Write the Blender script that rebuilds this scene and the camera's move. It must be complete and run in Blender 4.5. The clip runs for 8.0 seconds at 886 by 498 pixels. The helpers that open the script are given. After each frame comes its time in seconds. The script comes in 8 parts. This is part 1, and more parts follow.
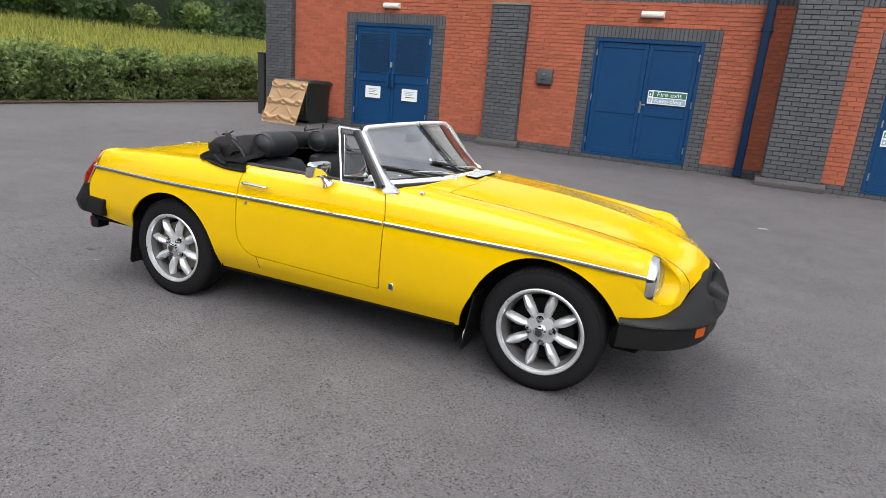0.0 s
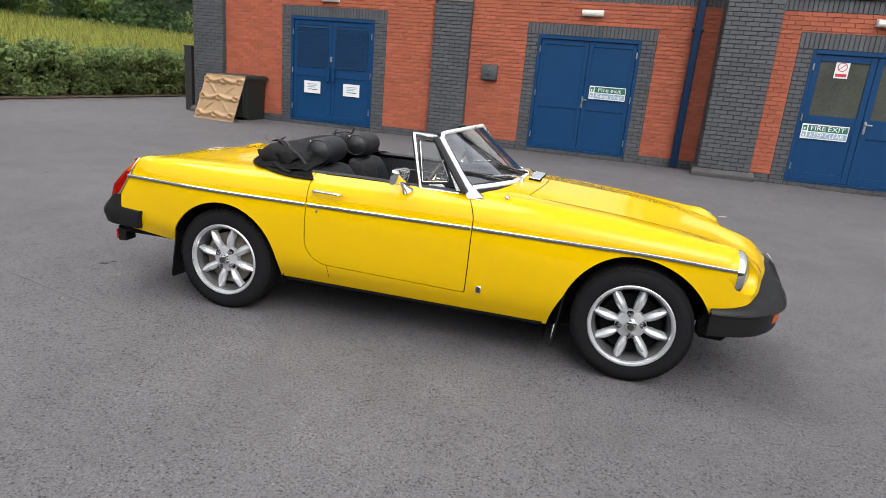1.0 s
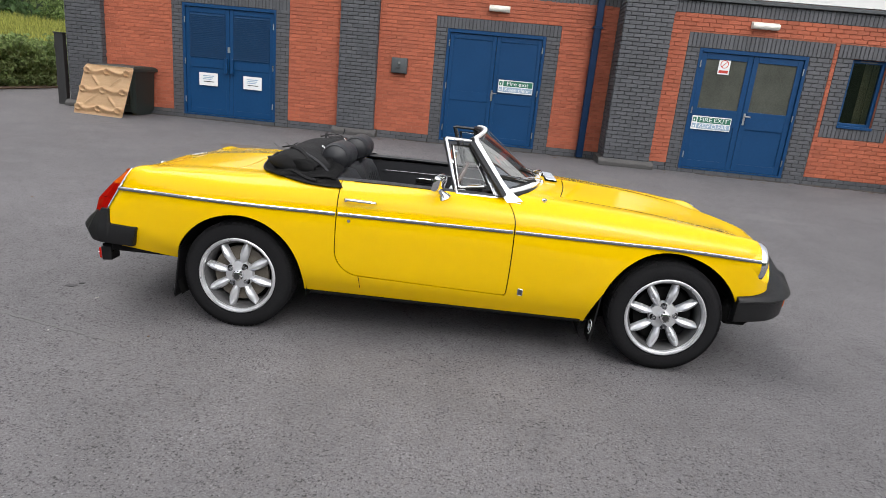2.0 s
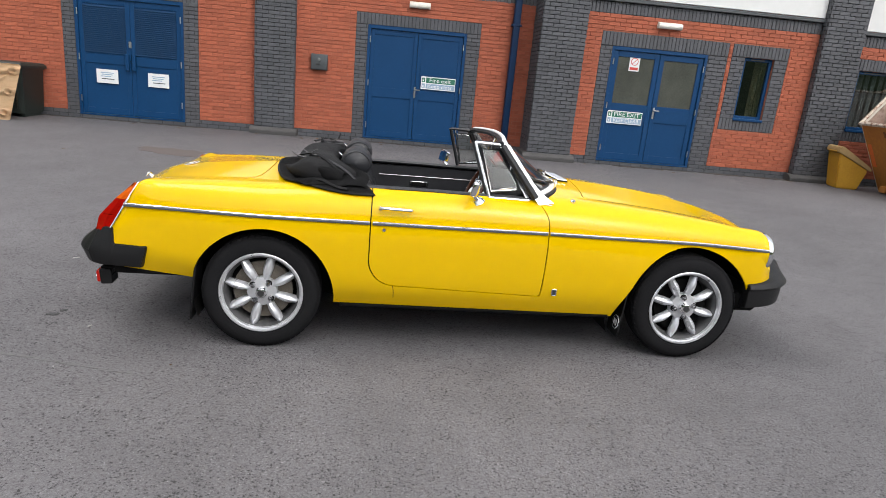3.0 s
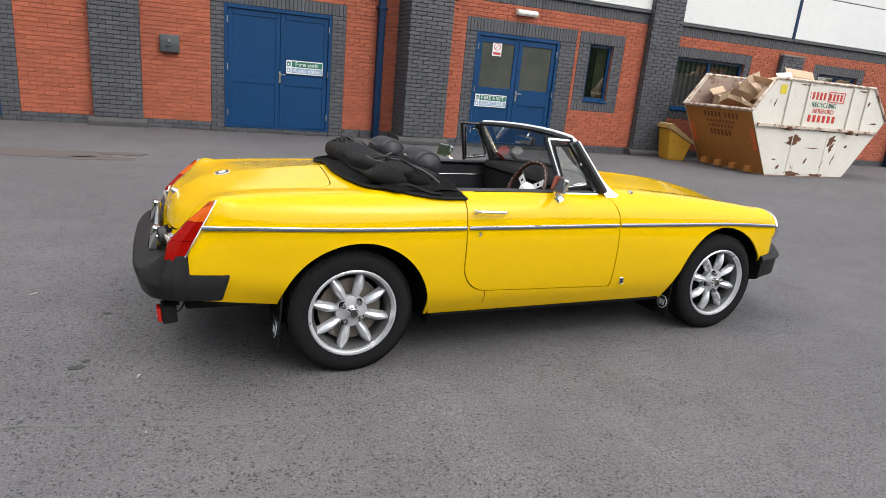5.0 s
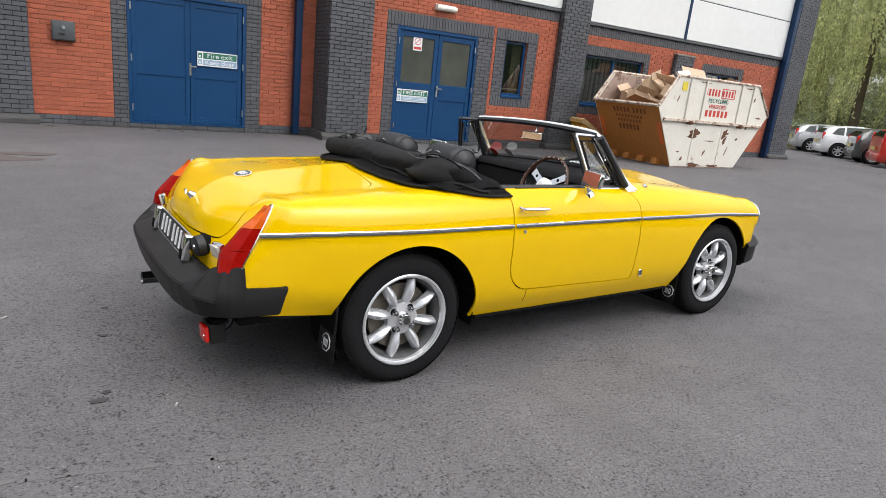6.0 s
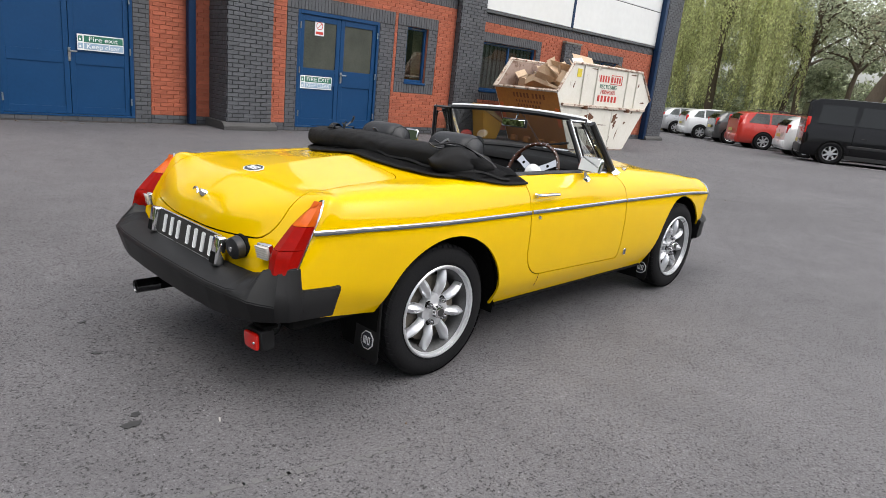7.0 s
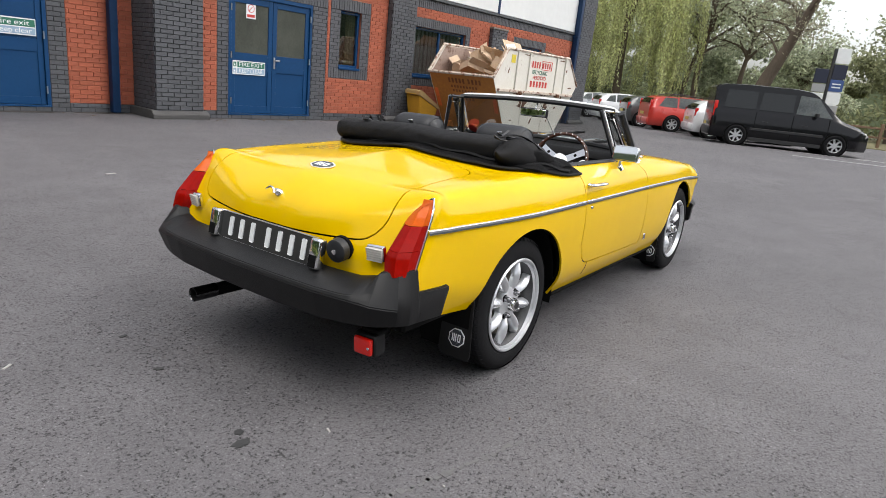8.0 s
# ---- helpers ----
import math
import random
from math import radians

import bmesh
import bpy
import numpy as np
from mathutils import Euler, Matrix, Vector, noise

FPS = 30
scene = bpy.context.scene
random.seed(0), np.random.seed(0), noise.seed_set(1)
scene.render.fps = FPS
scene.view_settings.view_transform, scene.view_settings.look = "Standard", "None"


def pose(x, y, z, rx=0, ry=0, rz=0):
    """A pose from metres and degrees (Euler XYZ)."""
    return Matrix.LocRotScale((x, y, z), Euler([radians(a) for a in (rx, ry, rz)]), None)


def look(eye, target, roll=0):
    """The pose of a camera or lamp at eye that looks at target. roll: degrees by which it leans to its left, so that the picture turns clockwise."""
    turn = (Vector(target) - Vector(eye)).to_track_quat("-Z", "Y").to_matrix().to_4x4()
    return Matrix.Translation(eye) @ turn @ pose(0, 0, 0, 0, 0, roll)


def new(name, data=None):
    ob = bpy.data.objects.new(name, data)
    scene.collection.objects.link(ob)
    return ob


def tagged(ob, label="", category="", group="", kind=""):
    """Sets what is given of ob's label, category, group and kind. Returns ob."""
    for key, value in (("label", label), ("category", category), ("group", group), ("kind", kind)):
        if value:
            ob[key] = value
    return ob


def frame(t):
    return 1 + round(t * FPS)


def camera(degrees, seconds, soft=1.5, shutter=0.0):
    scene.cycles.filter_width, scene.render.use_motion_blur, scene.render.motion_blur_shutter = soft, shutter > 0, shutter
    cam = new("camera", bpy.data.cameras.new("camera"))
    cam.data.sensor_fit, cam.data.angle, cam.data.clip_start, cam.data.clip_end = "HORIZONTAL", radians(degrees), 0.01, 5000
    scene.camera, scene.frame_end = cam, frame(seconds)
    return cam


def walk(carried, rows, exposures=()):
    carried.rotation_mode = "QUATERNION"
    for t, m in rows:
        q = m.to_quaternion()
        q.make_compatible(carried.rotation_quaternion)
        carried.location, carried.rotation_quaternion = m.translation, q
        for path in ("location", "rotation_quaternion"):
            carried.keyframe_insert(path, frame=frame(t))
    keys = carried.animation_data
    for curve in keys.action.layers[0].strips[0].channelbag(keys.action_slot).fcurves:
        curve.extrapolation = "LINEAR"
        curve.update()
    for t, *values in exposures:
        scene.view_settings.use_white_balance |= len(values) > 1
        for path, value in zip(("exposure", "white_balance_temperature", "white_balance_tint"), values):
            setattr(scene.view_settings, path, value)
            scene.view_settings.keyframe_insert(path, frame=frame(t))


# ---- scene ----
cam = camera(71.1, 8.0, soft=0.72)
PATH = [
    (0, (-0.828, 0.27, 1.455), (-1.662, 2.002, 0.905), 4.7),
    (0.5, (-1.234, 0.029, 1.464), (-1.902, 1.834, 0.919), 4.9),
    (1, (-1.638, -0.124, 1.456), (-2.2, 1.715, 0.906), 4.9),
    (1.2, (-1.806, -0.147, 1.457), (-2.294, 1.713, 0.907), 5.0),
    (2.3, (-2.707, -0.29, 1.451), (-2.789, 1.633, 0.909), 5.3),
    (2.5, (-2.862, -0.276, 1.433), (-2.887, 1.649, 0.894), 5.2),
    (3, (-3.193, -0.251, 1.437), (-3.035, 1.671, 0.905), 5.3),
    (3.5, (-3.521, -0.253, 1.438), (-3.201, 1.649, 0.909), 5.4),
    (4, (-3.845, -0.169, 1.411), (-3.399, 1.707, 0.879), 5.5),
    (4.5, (-4.177, -0.024, 1.406), (-3.604, 1.816, 0.874), 5.6),
    (4.7, (-4.31, 0.034, 1.406), (-3.679, 1.854, 0.869), 5.4),
    (5.8, (-5.007, 0.495, 1.328), (-4.015, 2.154, 0.812), 5.9),
    (6, (-5.11, 0.559, 1.321), (-4.071, 2.188, 0.803), 5.9),
    (6.5, (-5.39, 0.735, 1.31), (-4.187, 2.247, 0.795), 5.8),
    (7, (-5.611, 0.954, 1.266), (-4.276, 2.35, 0.745), 5.9),
    (7.5, (-5.841, 1.217, 1.259), (-4.4, 2.5, 0.733), 6.0),
    (8, (-6.07, 1.486, 1.228), (-4.546, 2.665, 0.69), 6.0),
]
walk(cam, [(t, look(eye, target, roll)) for t, eye, target, roll in PATH], [(0, 0.05), (8, 0.05)])

# world: an overcast sky, bright and almost white, and one very soft sun behind the cloud
world = bpy.data.worlds.new("overcast_sky")
scene.world = world
world.use_nodes = True
wn, wl = world.node_tree.nodes, world.node_tree.links
wn.clear()
w_out = wn.new("ShaderNodeOutputWorld")
w_bg = wn.new("ShaderNodeBackground")
w_sky = wn.new("ShaderNodeTexSky")
w_sky.sky_type = "NISHITA"
w_sky.sun_disc = False
w_sky.sun_elevation = radians(48)
w_sky.sun_rotation = radians(150)
w_sky.air_density, w_sky.dust_density, w_sky.ozone_density = 1.0, 3.0, 1.0
w_hsv = wn.new("ShaderNodeHueSaturation")
w_hsv.inputs["Saturation"].default_value = 0.27
w_co = wn.new("ShaderNodeTexCoord")
w_map = wn.new("ShaderNodeMapping")
w_map.inputs["Scale"].default_value = (1.0, 1.0, 2.6)
w_noise = wn.new("ShaderNodeTexNoise")
w_noise.inputs["Scale"].default_value = 2.2
w_noise.inputs["Detail"].default_value = 5.0
w_ramp = wn.new("ShaderNodeMapRange")
w_ramp.inputs["From Min"].default_value, w_ramp.inputs["From Max"].default_value = 0.3, 0.7
w_ramp.inputs["To Min"].default_value, w_ramp.inputs["To Max"].default_value = 0.8, 1.25
w_mul = wn.new("ShaderNodeMix")
w_mul.data_type, w_mul.blend_type = "RGBA", "MULTIPLY"
w_mul.inputs["Factor"].default_value = 1.0
wl.new(w_co.outputs["Generated"], w_map.inputs["Vector"])
wl.new(w_map.outputs["Vector"], w_noise.inputs["Vector"])
wl.new(w_noise.outputs["Fac"], w_ramp.inputs["Value"])
wl.new(w_sky.outputs["Color"], w_hsv.inputs["Color"])
wl.new(w_hsv.outputs["Color"], w_mul.inputs["A"])
wl.new(w_ramp.outputs["Result"], w_mul.inputs["B"])
w_sep = wn.new("ShaderNodeSeparateXYZ")
wl.new(w_co.outputs["Generated"], w_sep.inputs["Vector"])
w_grad = wn.new("ShaderNodeMapRange")          # cloud is brightest overhead
w_grad.inputs["From Min"].default_value, w_grad.inputs["From Max"].default_value = 0.0, 1.0
w_grad.inputs["To Min"].default_value, w_grad.inputs["To Max"].default_value = 1.55, 2.85
wl.new(w_sep.outputs["Z"], w_grad.inputs["Value"])
w_mul2 = wn.new("ShaderNodeMix")
w_mul2.data_type, w_mul2.blend_type = "RGBA", "MULTIPLY"
w_mul2.inputs["Factor"].default_value = 1.0
wl.new(w_mul.outputs["Result"], w_mul2.inputs["A"])
wl.new(w_grad.outputs["Result"], w_mul2.inputs["B"])
wl.new(w_mul2.outputs["Result"], w_bg.inputs["Color"])
w_bg.inputs["Strength"].default_value = 0.12
wl.new(w_bg.outputs["Background"], w_out.inputs["Surface"])

sun_data = bpy.data.lights.new("sun", "SUN")
sun_data.energy, sun_data.angle, sun_data.color = 2.1, radians(40), (1.0, 0.96, 0.9)
sun = new("sun", sun_data)
sun.matrix_world = look((-13, 4, 31), (0, 2, 0))

# ---- small tools ----
def make_mat(name, base, other=None, scale=6.0, rough=0.6, rough_amp=0.1, metal=0.0, bump=0.0, bump_scale=80.0,
             coat=0.0, stretch=(1, 1, 1), contrast=0.35, spread=0.0, island=0.0, fine=None, spec=0.5, detail=5.0, coat_ior=1.5):
    """A procedural surface: two tones mixed by noise at two scales, uneven gloss, fine relief.
    spread: how much tone varies from object to object; island: from loose piece to loose piece."""
    m = bpy.data.materials.new(name)
    m.use_nodes = True
    n, l = m.node_tree.nodes, m.node_tree.links
    b = n["Principled BSDF"]
    other = other or tuple(c * 0.75 for c in base)
    co = n.new("ShaderNodeTexCoord")
    mp = n.new("ShaderNodeMapping")
    mp.inputs["Scale"].default_value = stretch
    l.new(co.outputs["Object"], mp.inputs["Vector"])
    n1 = n.new("ShaderNodeTexNoise")
    n1.inputs["Scale"].default_value, n1.inputs["Detail"].default_value = scale, detail
    l.new(mp.outputs["Vector"], n1.inputs["Vector"])
    n2 = n.new("ShaderNodeTexNoise")
    n2.inputs["Scale"].default_value, n2.inputs["Detail"].default_value = fine or scale * 9, 3.0
    l.new(mp.outputs["Vector"], n2.inputs["Vector"])
    add = n.new("ShaderNodeMath")
    add.operation = "ADD"
    l.new(n1.outputs["Fac"], add.inputs[0])
    l.new(n2.outputs["Fac"], add.inputs[1])
    rng = n.new("ShaderNodeMapRange")
    rng.inputs["From Min"].default_value, rng.inputs["From Max"].default_value = 1.0 - contrast, 1.0 + contrast
    l.new(add.outputs["Value"], rng.inputs["Value"])
    mix = n.new("ShaderNodeMix")
    mix.data_type = "RGBA"
    mix.inputs["A"].default_value, mix.inputs["B"].default_value = (*other, 1), (*base, 1)
    l.new(rng.outputs["Result"], mix.inputs["Factor"])
    col = mix.outputs["Result"]
    if spread or island:
        src = n.new("ShaderNodeObjectInfo").outputs["Random"] if spread else n.new("ShaderNodeNewGeometry").outputs["Random Per Island"]
        amt = spread or island
        vr = n.new("ShaderNodeMapRange")
        vr.inputs["To Min"].default_value, vr.inputs["To Max"].default_value = 1 - amt, 1 + amt
        l.new(src, vr.inputs["Value"])
        mu = n.new("ShaderNodeMix")
        mu.data_type, mu.blend_type = "RGBA", "MULTIPLY"
        mu.inputs["Factor"].default_value = 1.0
        l.new(col, mu.inputs["A"])
        l.new(vr.outputs["Result"], mu.inputs["B"])
        col = mu.outputs["Result"]
    l.new(col, b.inputs["Base Color"])
    rr = n.new("ShaderNodeMapRange")
    rr.inputs["To Min"].default_value, rr.inputs["To Max"].default_value = max(0.0, rough - rough_amp), min(1.0, rough + rough_amp)
    l.new(n1.outputs["Fac"], rr.inputs["Value"])
    l.new(rr.outputs["Result"], b.inputs["Roughness"])
    b.inputs["Metallic"].default_value = metal
    b.inputs["Coat Weight"].default_value = coat
    b.inputs["Coat Roughness"].default_value = 0.10
    b.inputs["Coat IOR"].default_value = coat_ior
    b.inputs["Specular IOR Level"].default_value = spec
    if bump:
        n3 = n.new("ShaderNodeTexNoise")
        n3.inputs["Scale"].default_value, n3.inputs["Detail"].default_value = bump_scale, 4.0
        l.new(mp.outputs["Vector"], n3.inputs["Vector"])
        bp = n.new("ShaderNodeBump")
        bp.inputs["Strength"].default_value, bp.inputs["Distance"].default_value = bump, 0.01
        l.new(n3.outputs["Fac"], bp.inputs["Height"])
        l.new(bp.outputs["Normal"], b.inputs["Normal"])
    return m


def glass_mat(name, tint=(0.93, 0.96, 0.95), rough=0.0, least=0.12):
    """Thin clear pane: mostly straight through, with a glossy reflection by Fresnel."""
    m = bpy.data.materials.new(name)
    m.use_nodes = True
    n, l = m.node_tree.nodes, m.node_tree.links
    n.clear()
    o = n.new("ShaderNodeOutputMaterial")
    t = n.new("ShaderNodeBsdfTransparent")
    t.inputs["Color"].default_value = (*tint, 1)
    g = n.new("ShaderNodeBsdfGlossy")
    g.inputs["Roughness"].default_value = rough + 0.015
    lw = n.new("ShaderNodeLayerWeight")
    lw.inputs["Blend"].default_value = 0.5
    pw = n.new("ShaderNodeMath")
    pw.operation, pw.inputs[1].default_value = "POWER", 4.0
    l.new(lw.outputs["Facing"], pw.inputs[0])
    fr = n.new("ShaderNodeMapRange")
    fr.inputs["To Min"].default_value, fr.inputs["To Max"].default_value = least, 1.0
    l.new(pw.outputs["Value"], fr.inputs["Value"])
    mx = n.new("ShaderNodeMixShader")
    l.new(fr.outputs["Result"], mx.inputs["Fac"])
    l.new(t.outputs["BSDF"], mx.inputs[1])
    l.new(g.outputs["BSDF"], mx.inputs[2])
    l.new(mx.outputs["Shader"], o.inputs["Surface"])
    return m


def finish(name, bm, material, smooth=True, angle=40.0):
    bmesh.ops.recalc_face_normals(bm, faces=bm.faces)
    me = bpy.data.meshes.new(name)
    bm.to_mesh(me)
    bm.free()
    if smooth:
        me.shade_smooth()
        me.set_sharp_from_angle(angle=radians(angle))
    me.materials.append(material)
    return me


def part(name, bm, material, parent=None, label="", smooth=True, at=None, angle=40.0):
    """Links a bmesh as one mesh object under a thing or part."""
    ob = new(name, finish(name, bm, material, smooth, angle))
    if parent:
        ob.parent = parent
    if at is not None:
        ob.matrix_basis = at
    if label:
        ob["label"] = label
    return ob


def thing(name, m, label, category, group="", kind=""):
    ob = new(name)
    ob.empty_display_size = 0.2
    ob.matrix_basis = m
    return tagged(ob, label, category, group, kind)


def box(bm, x0, x1, y0, y1, z0, z1, bevel=0.0, seg=1):
    r = bmesh.ops.create_cube(bm, size=1.0)
    for v in r["verts"]:
        v.co = Vector(((x0 + x1) / 2 + v.co.x * (x1 - x0), (y0 + y1) / 2 + v.co.y * (y1 - y0), (z0 + z1) / 2 + v.co.z * (z1 - z0)))
    if bevel:
        es = list({e for v in r["verts"] for e in v.link_edges})
        bmesh.ops.bevel(bm, geom=es, offset=bevel, segments=seg, affect="EDGES", profile=0.5)
    return bm


def boxed(x0, x1, y0, y1, z0, z1, bevel=0.004, seg=1):
    return box(bmesh.new(), x0, x1, y0, y1, z0, z1, bevel, seg)


def moved(bm, m):
    bmesh.ops.transform(bm, matrix=m, verts=bm.verts)
    return bm


def spline(P, n, closed=False):
    """n points along a smooth curve through the points P (any number of columns), knots by chord length."""
    P = np.asarray(P, float)
    if closed:
        P = np.vstack([P[-2:], P, P[:3]])
    d = np.maximum(np.sqrt((np.diff(P[:, :3], axis=0) ** 2).sum(1)), 1e-5)
    k = np.concatenate([[0], np.cumsum(d)])
    if closed:
        q = np.linspace(k[2], k[-3], n, endpoint=False)
    else:
        q = np.linspace(k[0], k[-1], n)
    return hermite(k, P, q)


def hermite(k, P, q):
    """Smooth curve through P at knots k, evaluated at q; tangents limited so that it does not overshoot."""
    k, P, q = np.asarray(k, float), np.asarray(P, float), np.asarray(q, float)
    h = np.diff(k)
    s = np.diff(P, axis=0) / h.reshape(-1, *([1] * (P.ndim - 1)))
    T = np.zeros_like(P)
    hr = h.reshape(-1, *([1] * (P.ndim - 1)))
    T[1:-1] = (s[:-1] * hr[1:] + s[1:] * hr[:-1]) / (hr[1:] + hr[:-1])
    T[0], T[-1] = s[0], s[-1]
    i = np.clip(np.searchsorted(k, q, side="right") - 1, 0, len(h) - 1)
    u = ((q - k[i]) / h[i]).reshape(-1, *([1] * (P.ndim - 1)))
    hh = h[i].reshape(u.shape)
    return ((2 * u**3 - 3 * u**2 + 1) * P[i] + (u**3 - 2 * u**2 + u) * hh * T[i] + (-2 * u**3 + 3 * u**2) * P[i + 1] + (u**3 - u**2) * hh * T[i + 1])


def lofted(rows, closed=False, caps=False, ring=False):
    """A skin over rows of points of equal length. closed: each row is a ring; ring: the rows themselves close."""
    bm = bmesh.new()
    R = [[bm.verts.new(p) for p in row] for row in rows]
    m = len(R[0])
    pairs = list(zip(R[:-1], R[1:])) + ([(R[-1], R[0])] if ring else [])
    for a, b in pairs:
        for j in range(m if closed else m - 1):
            k = (j + 1) % m
            bm.faces.new((a[j], a[k], b[k], b[j]))
    if caps and closed:
        bm.faces.new(R[0][::-1])
        bm.faces.new(R[-1])
    return bm


def frame_at(t):
    t = Vector(t).normalized()
    up = Vector((0, 0, 1)) if abs(t.z) < 0.9 else Vector((1, 0, 0))
    a = t.cross(up).normalized()
    return a, a.cross(t).normalized()


def tube(pts, r, n=8, closed=False, flat=1.0, smooth=0):
    """A round bar along pts; r is one radius or a list of them; flat squeezes it upwards."""
    if smooth:
        pts = spline(pts, smooth, closed)
    pts = [Vector([float(c) for c in p]) for p in pts]
    rr = r if isinstance(r, (list, tuple, np.ndarray)) else [r] * len(pts)
    if len(rr) != len(pts):
        rr = np.interp(np.linspace(0, 1, len(pts)), np.linspace(0, 1, len(rr)), rr)
    rows = []
    for i, p in enumerate(pts):
        if closed:
            t = pts[(i + 1) % len(pts)] - pts[i - 1]
        else:
            t = pts[min(i + 1, len(pts) - 1)] - pts[max(i - 1, 0)]
        a, b = frame_at(t)
        rows.append([p + float(rr[i]) * (math.cos(2 * math.pi * k / n) * a + flat * math.sin(2 * math.pi * k / n) * b) for k in range(n)])
    return lofted(rows, closed=True, caps=not closed, ring=closed)


def lathe(profile, n=32, axis="y", closed=False):
    """Turns (radius, along) pairs about an axis through the origin."""
    rows = []
    for k in range(n):
        c, s = math.cos(2 * math.pi * k / n), math.sin(2 * math.pi * k / n)
        if axis == "y":
            rows.append([(r * c, a, r * s) for r, a in profile])
        elif axis == "x":
            rows.append([(a, r * c, r * s) for r, a in profile])
        else:
            rows.append([(r * c, r * s, a) for r, a in profile])
    bm = lofted(rows, closed=closed, ring=True)
    bmesh.ops.remove_doubles(bm, verts=bm.verts, dist=1e-6)
    return bm


def prism(outline, y0, y1, bevel=0.0, axis="y"):
    """A flat outline [(a, b)] given thickness along an axis."""
    bm = bmesh.new()
    def at(a, b, c):
        return (a, c, b) if axis == "y" else ((c, a, b) if axis == "x" else (a, b, c))
    A = [bm.verts.new(at(a, b, y0)) for a, b in outline]
    B = [bm.verts.new(at(a, b, y1)) for a, b in outline]
    bm.faces.new(A)
    bm.faces.new(B[::-1])
    for i in range(len(A)):
        j = (i + 1) % len(A)
        bm.faces.new((A[i], B[i], B[j], A[j]))
    if bevel:
        bmesh.ops.recalc_face_normals(bm, faces=bm.faces)
        bmesh.ops.bevel(bm, geom=list(bm.edges), offset=bevel, segments=2, affect="EDGES")
    return bm


def text_mesh(text, size, depth=0.0015):
    """Letters as a mesh in the xz plane facing -y, centred on the origin."""
    cu = bpy.data.curves.new("letters", "FONT")
    cu.body, cu.size, cu.extrude = text, size, depth
    cu.align_x, cu.align_y = "CENTER", "CENTER"
    ob = new("letters", cu)
    me = bpy.data.meshes.new_from_object(ob.evaluated_get(bpy.context.evaluated_depsgraph_get()))
    bpy.data.objects.remove(ob)
    bpy.data.curves.remove(cu)
    bm = bmesh.new()
    bm.from_mesh(me)
    bpy.data.meshes.remove(me)
    return moved(bm, pose(0, 0, 0, 90))


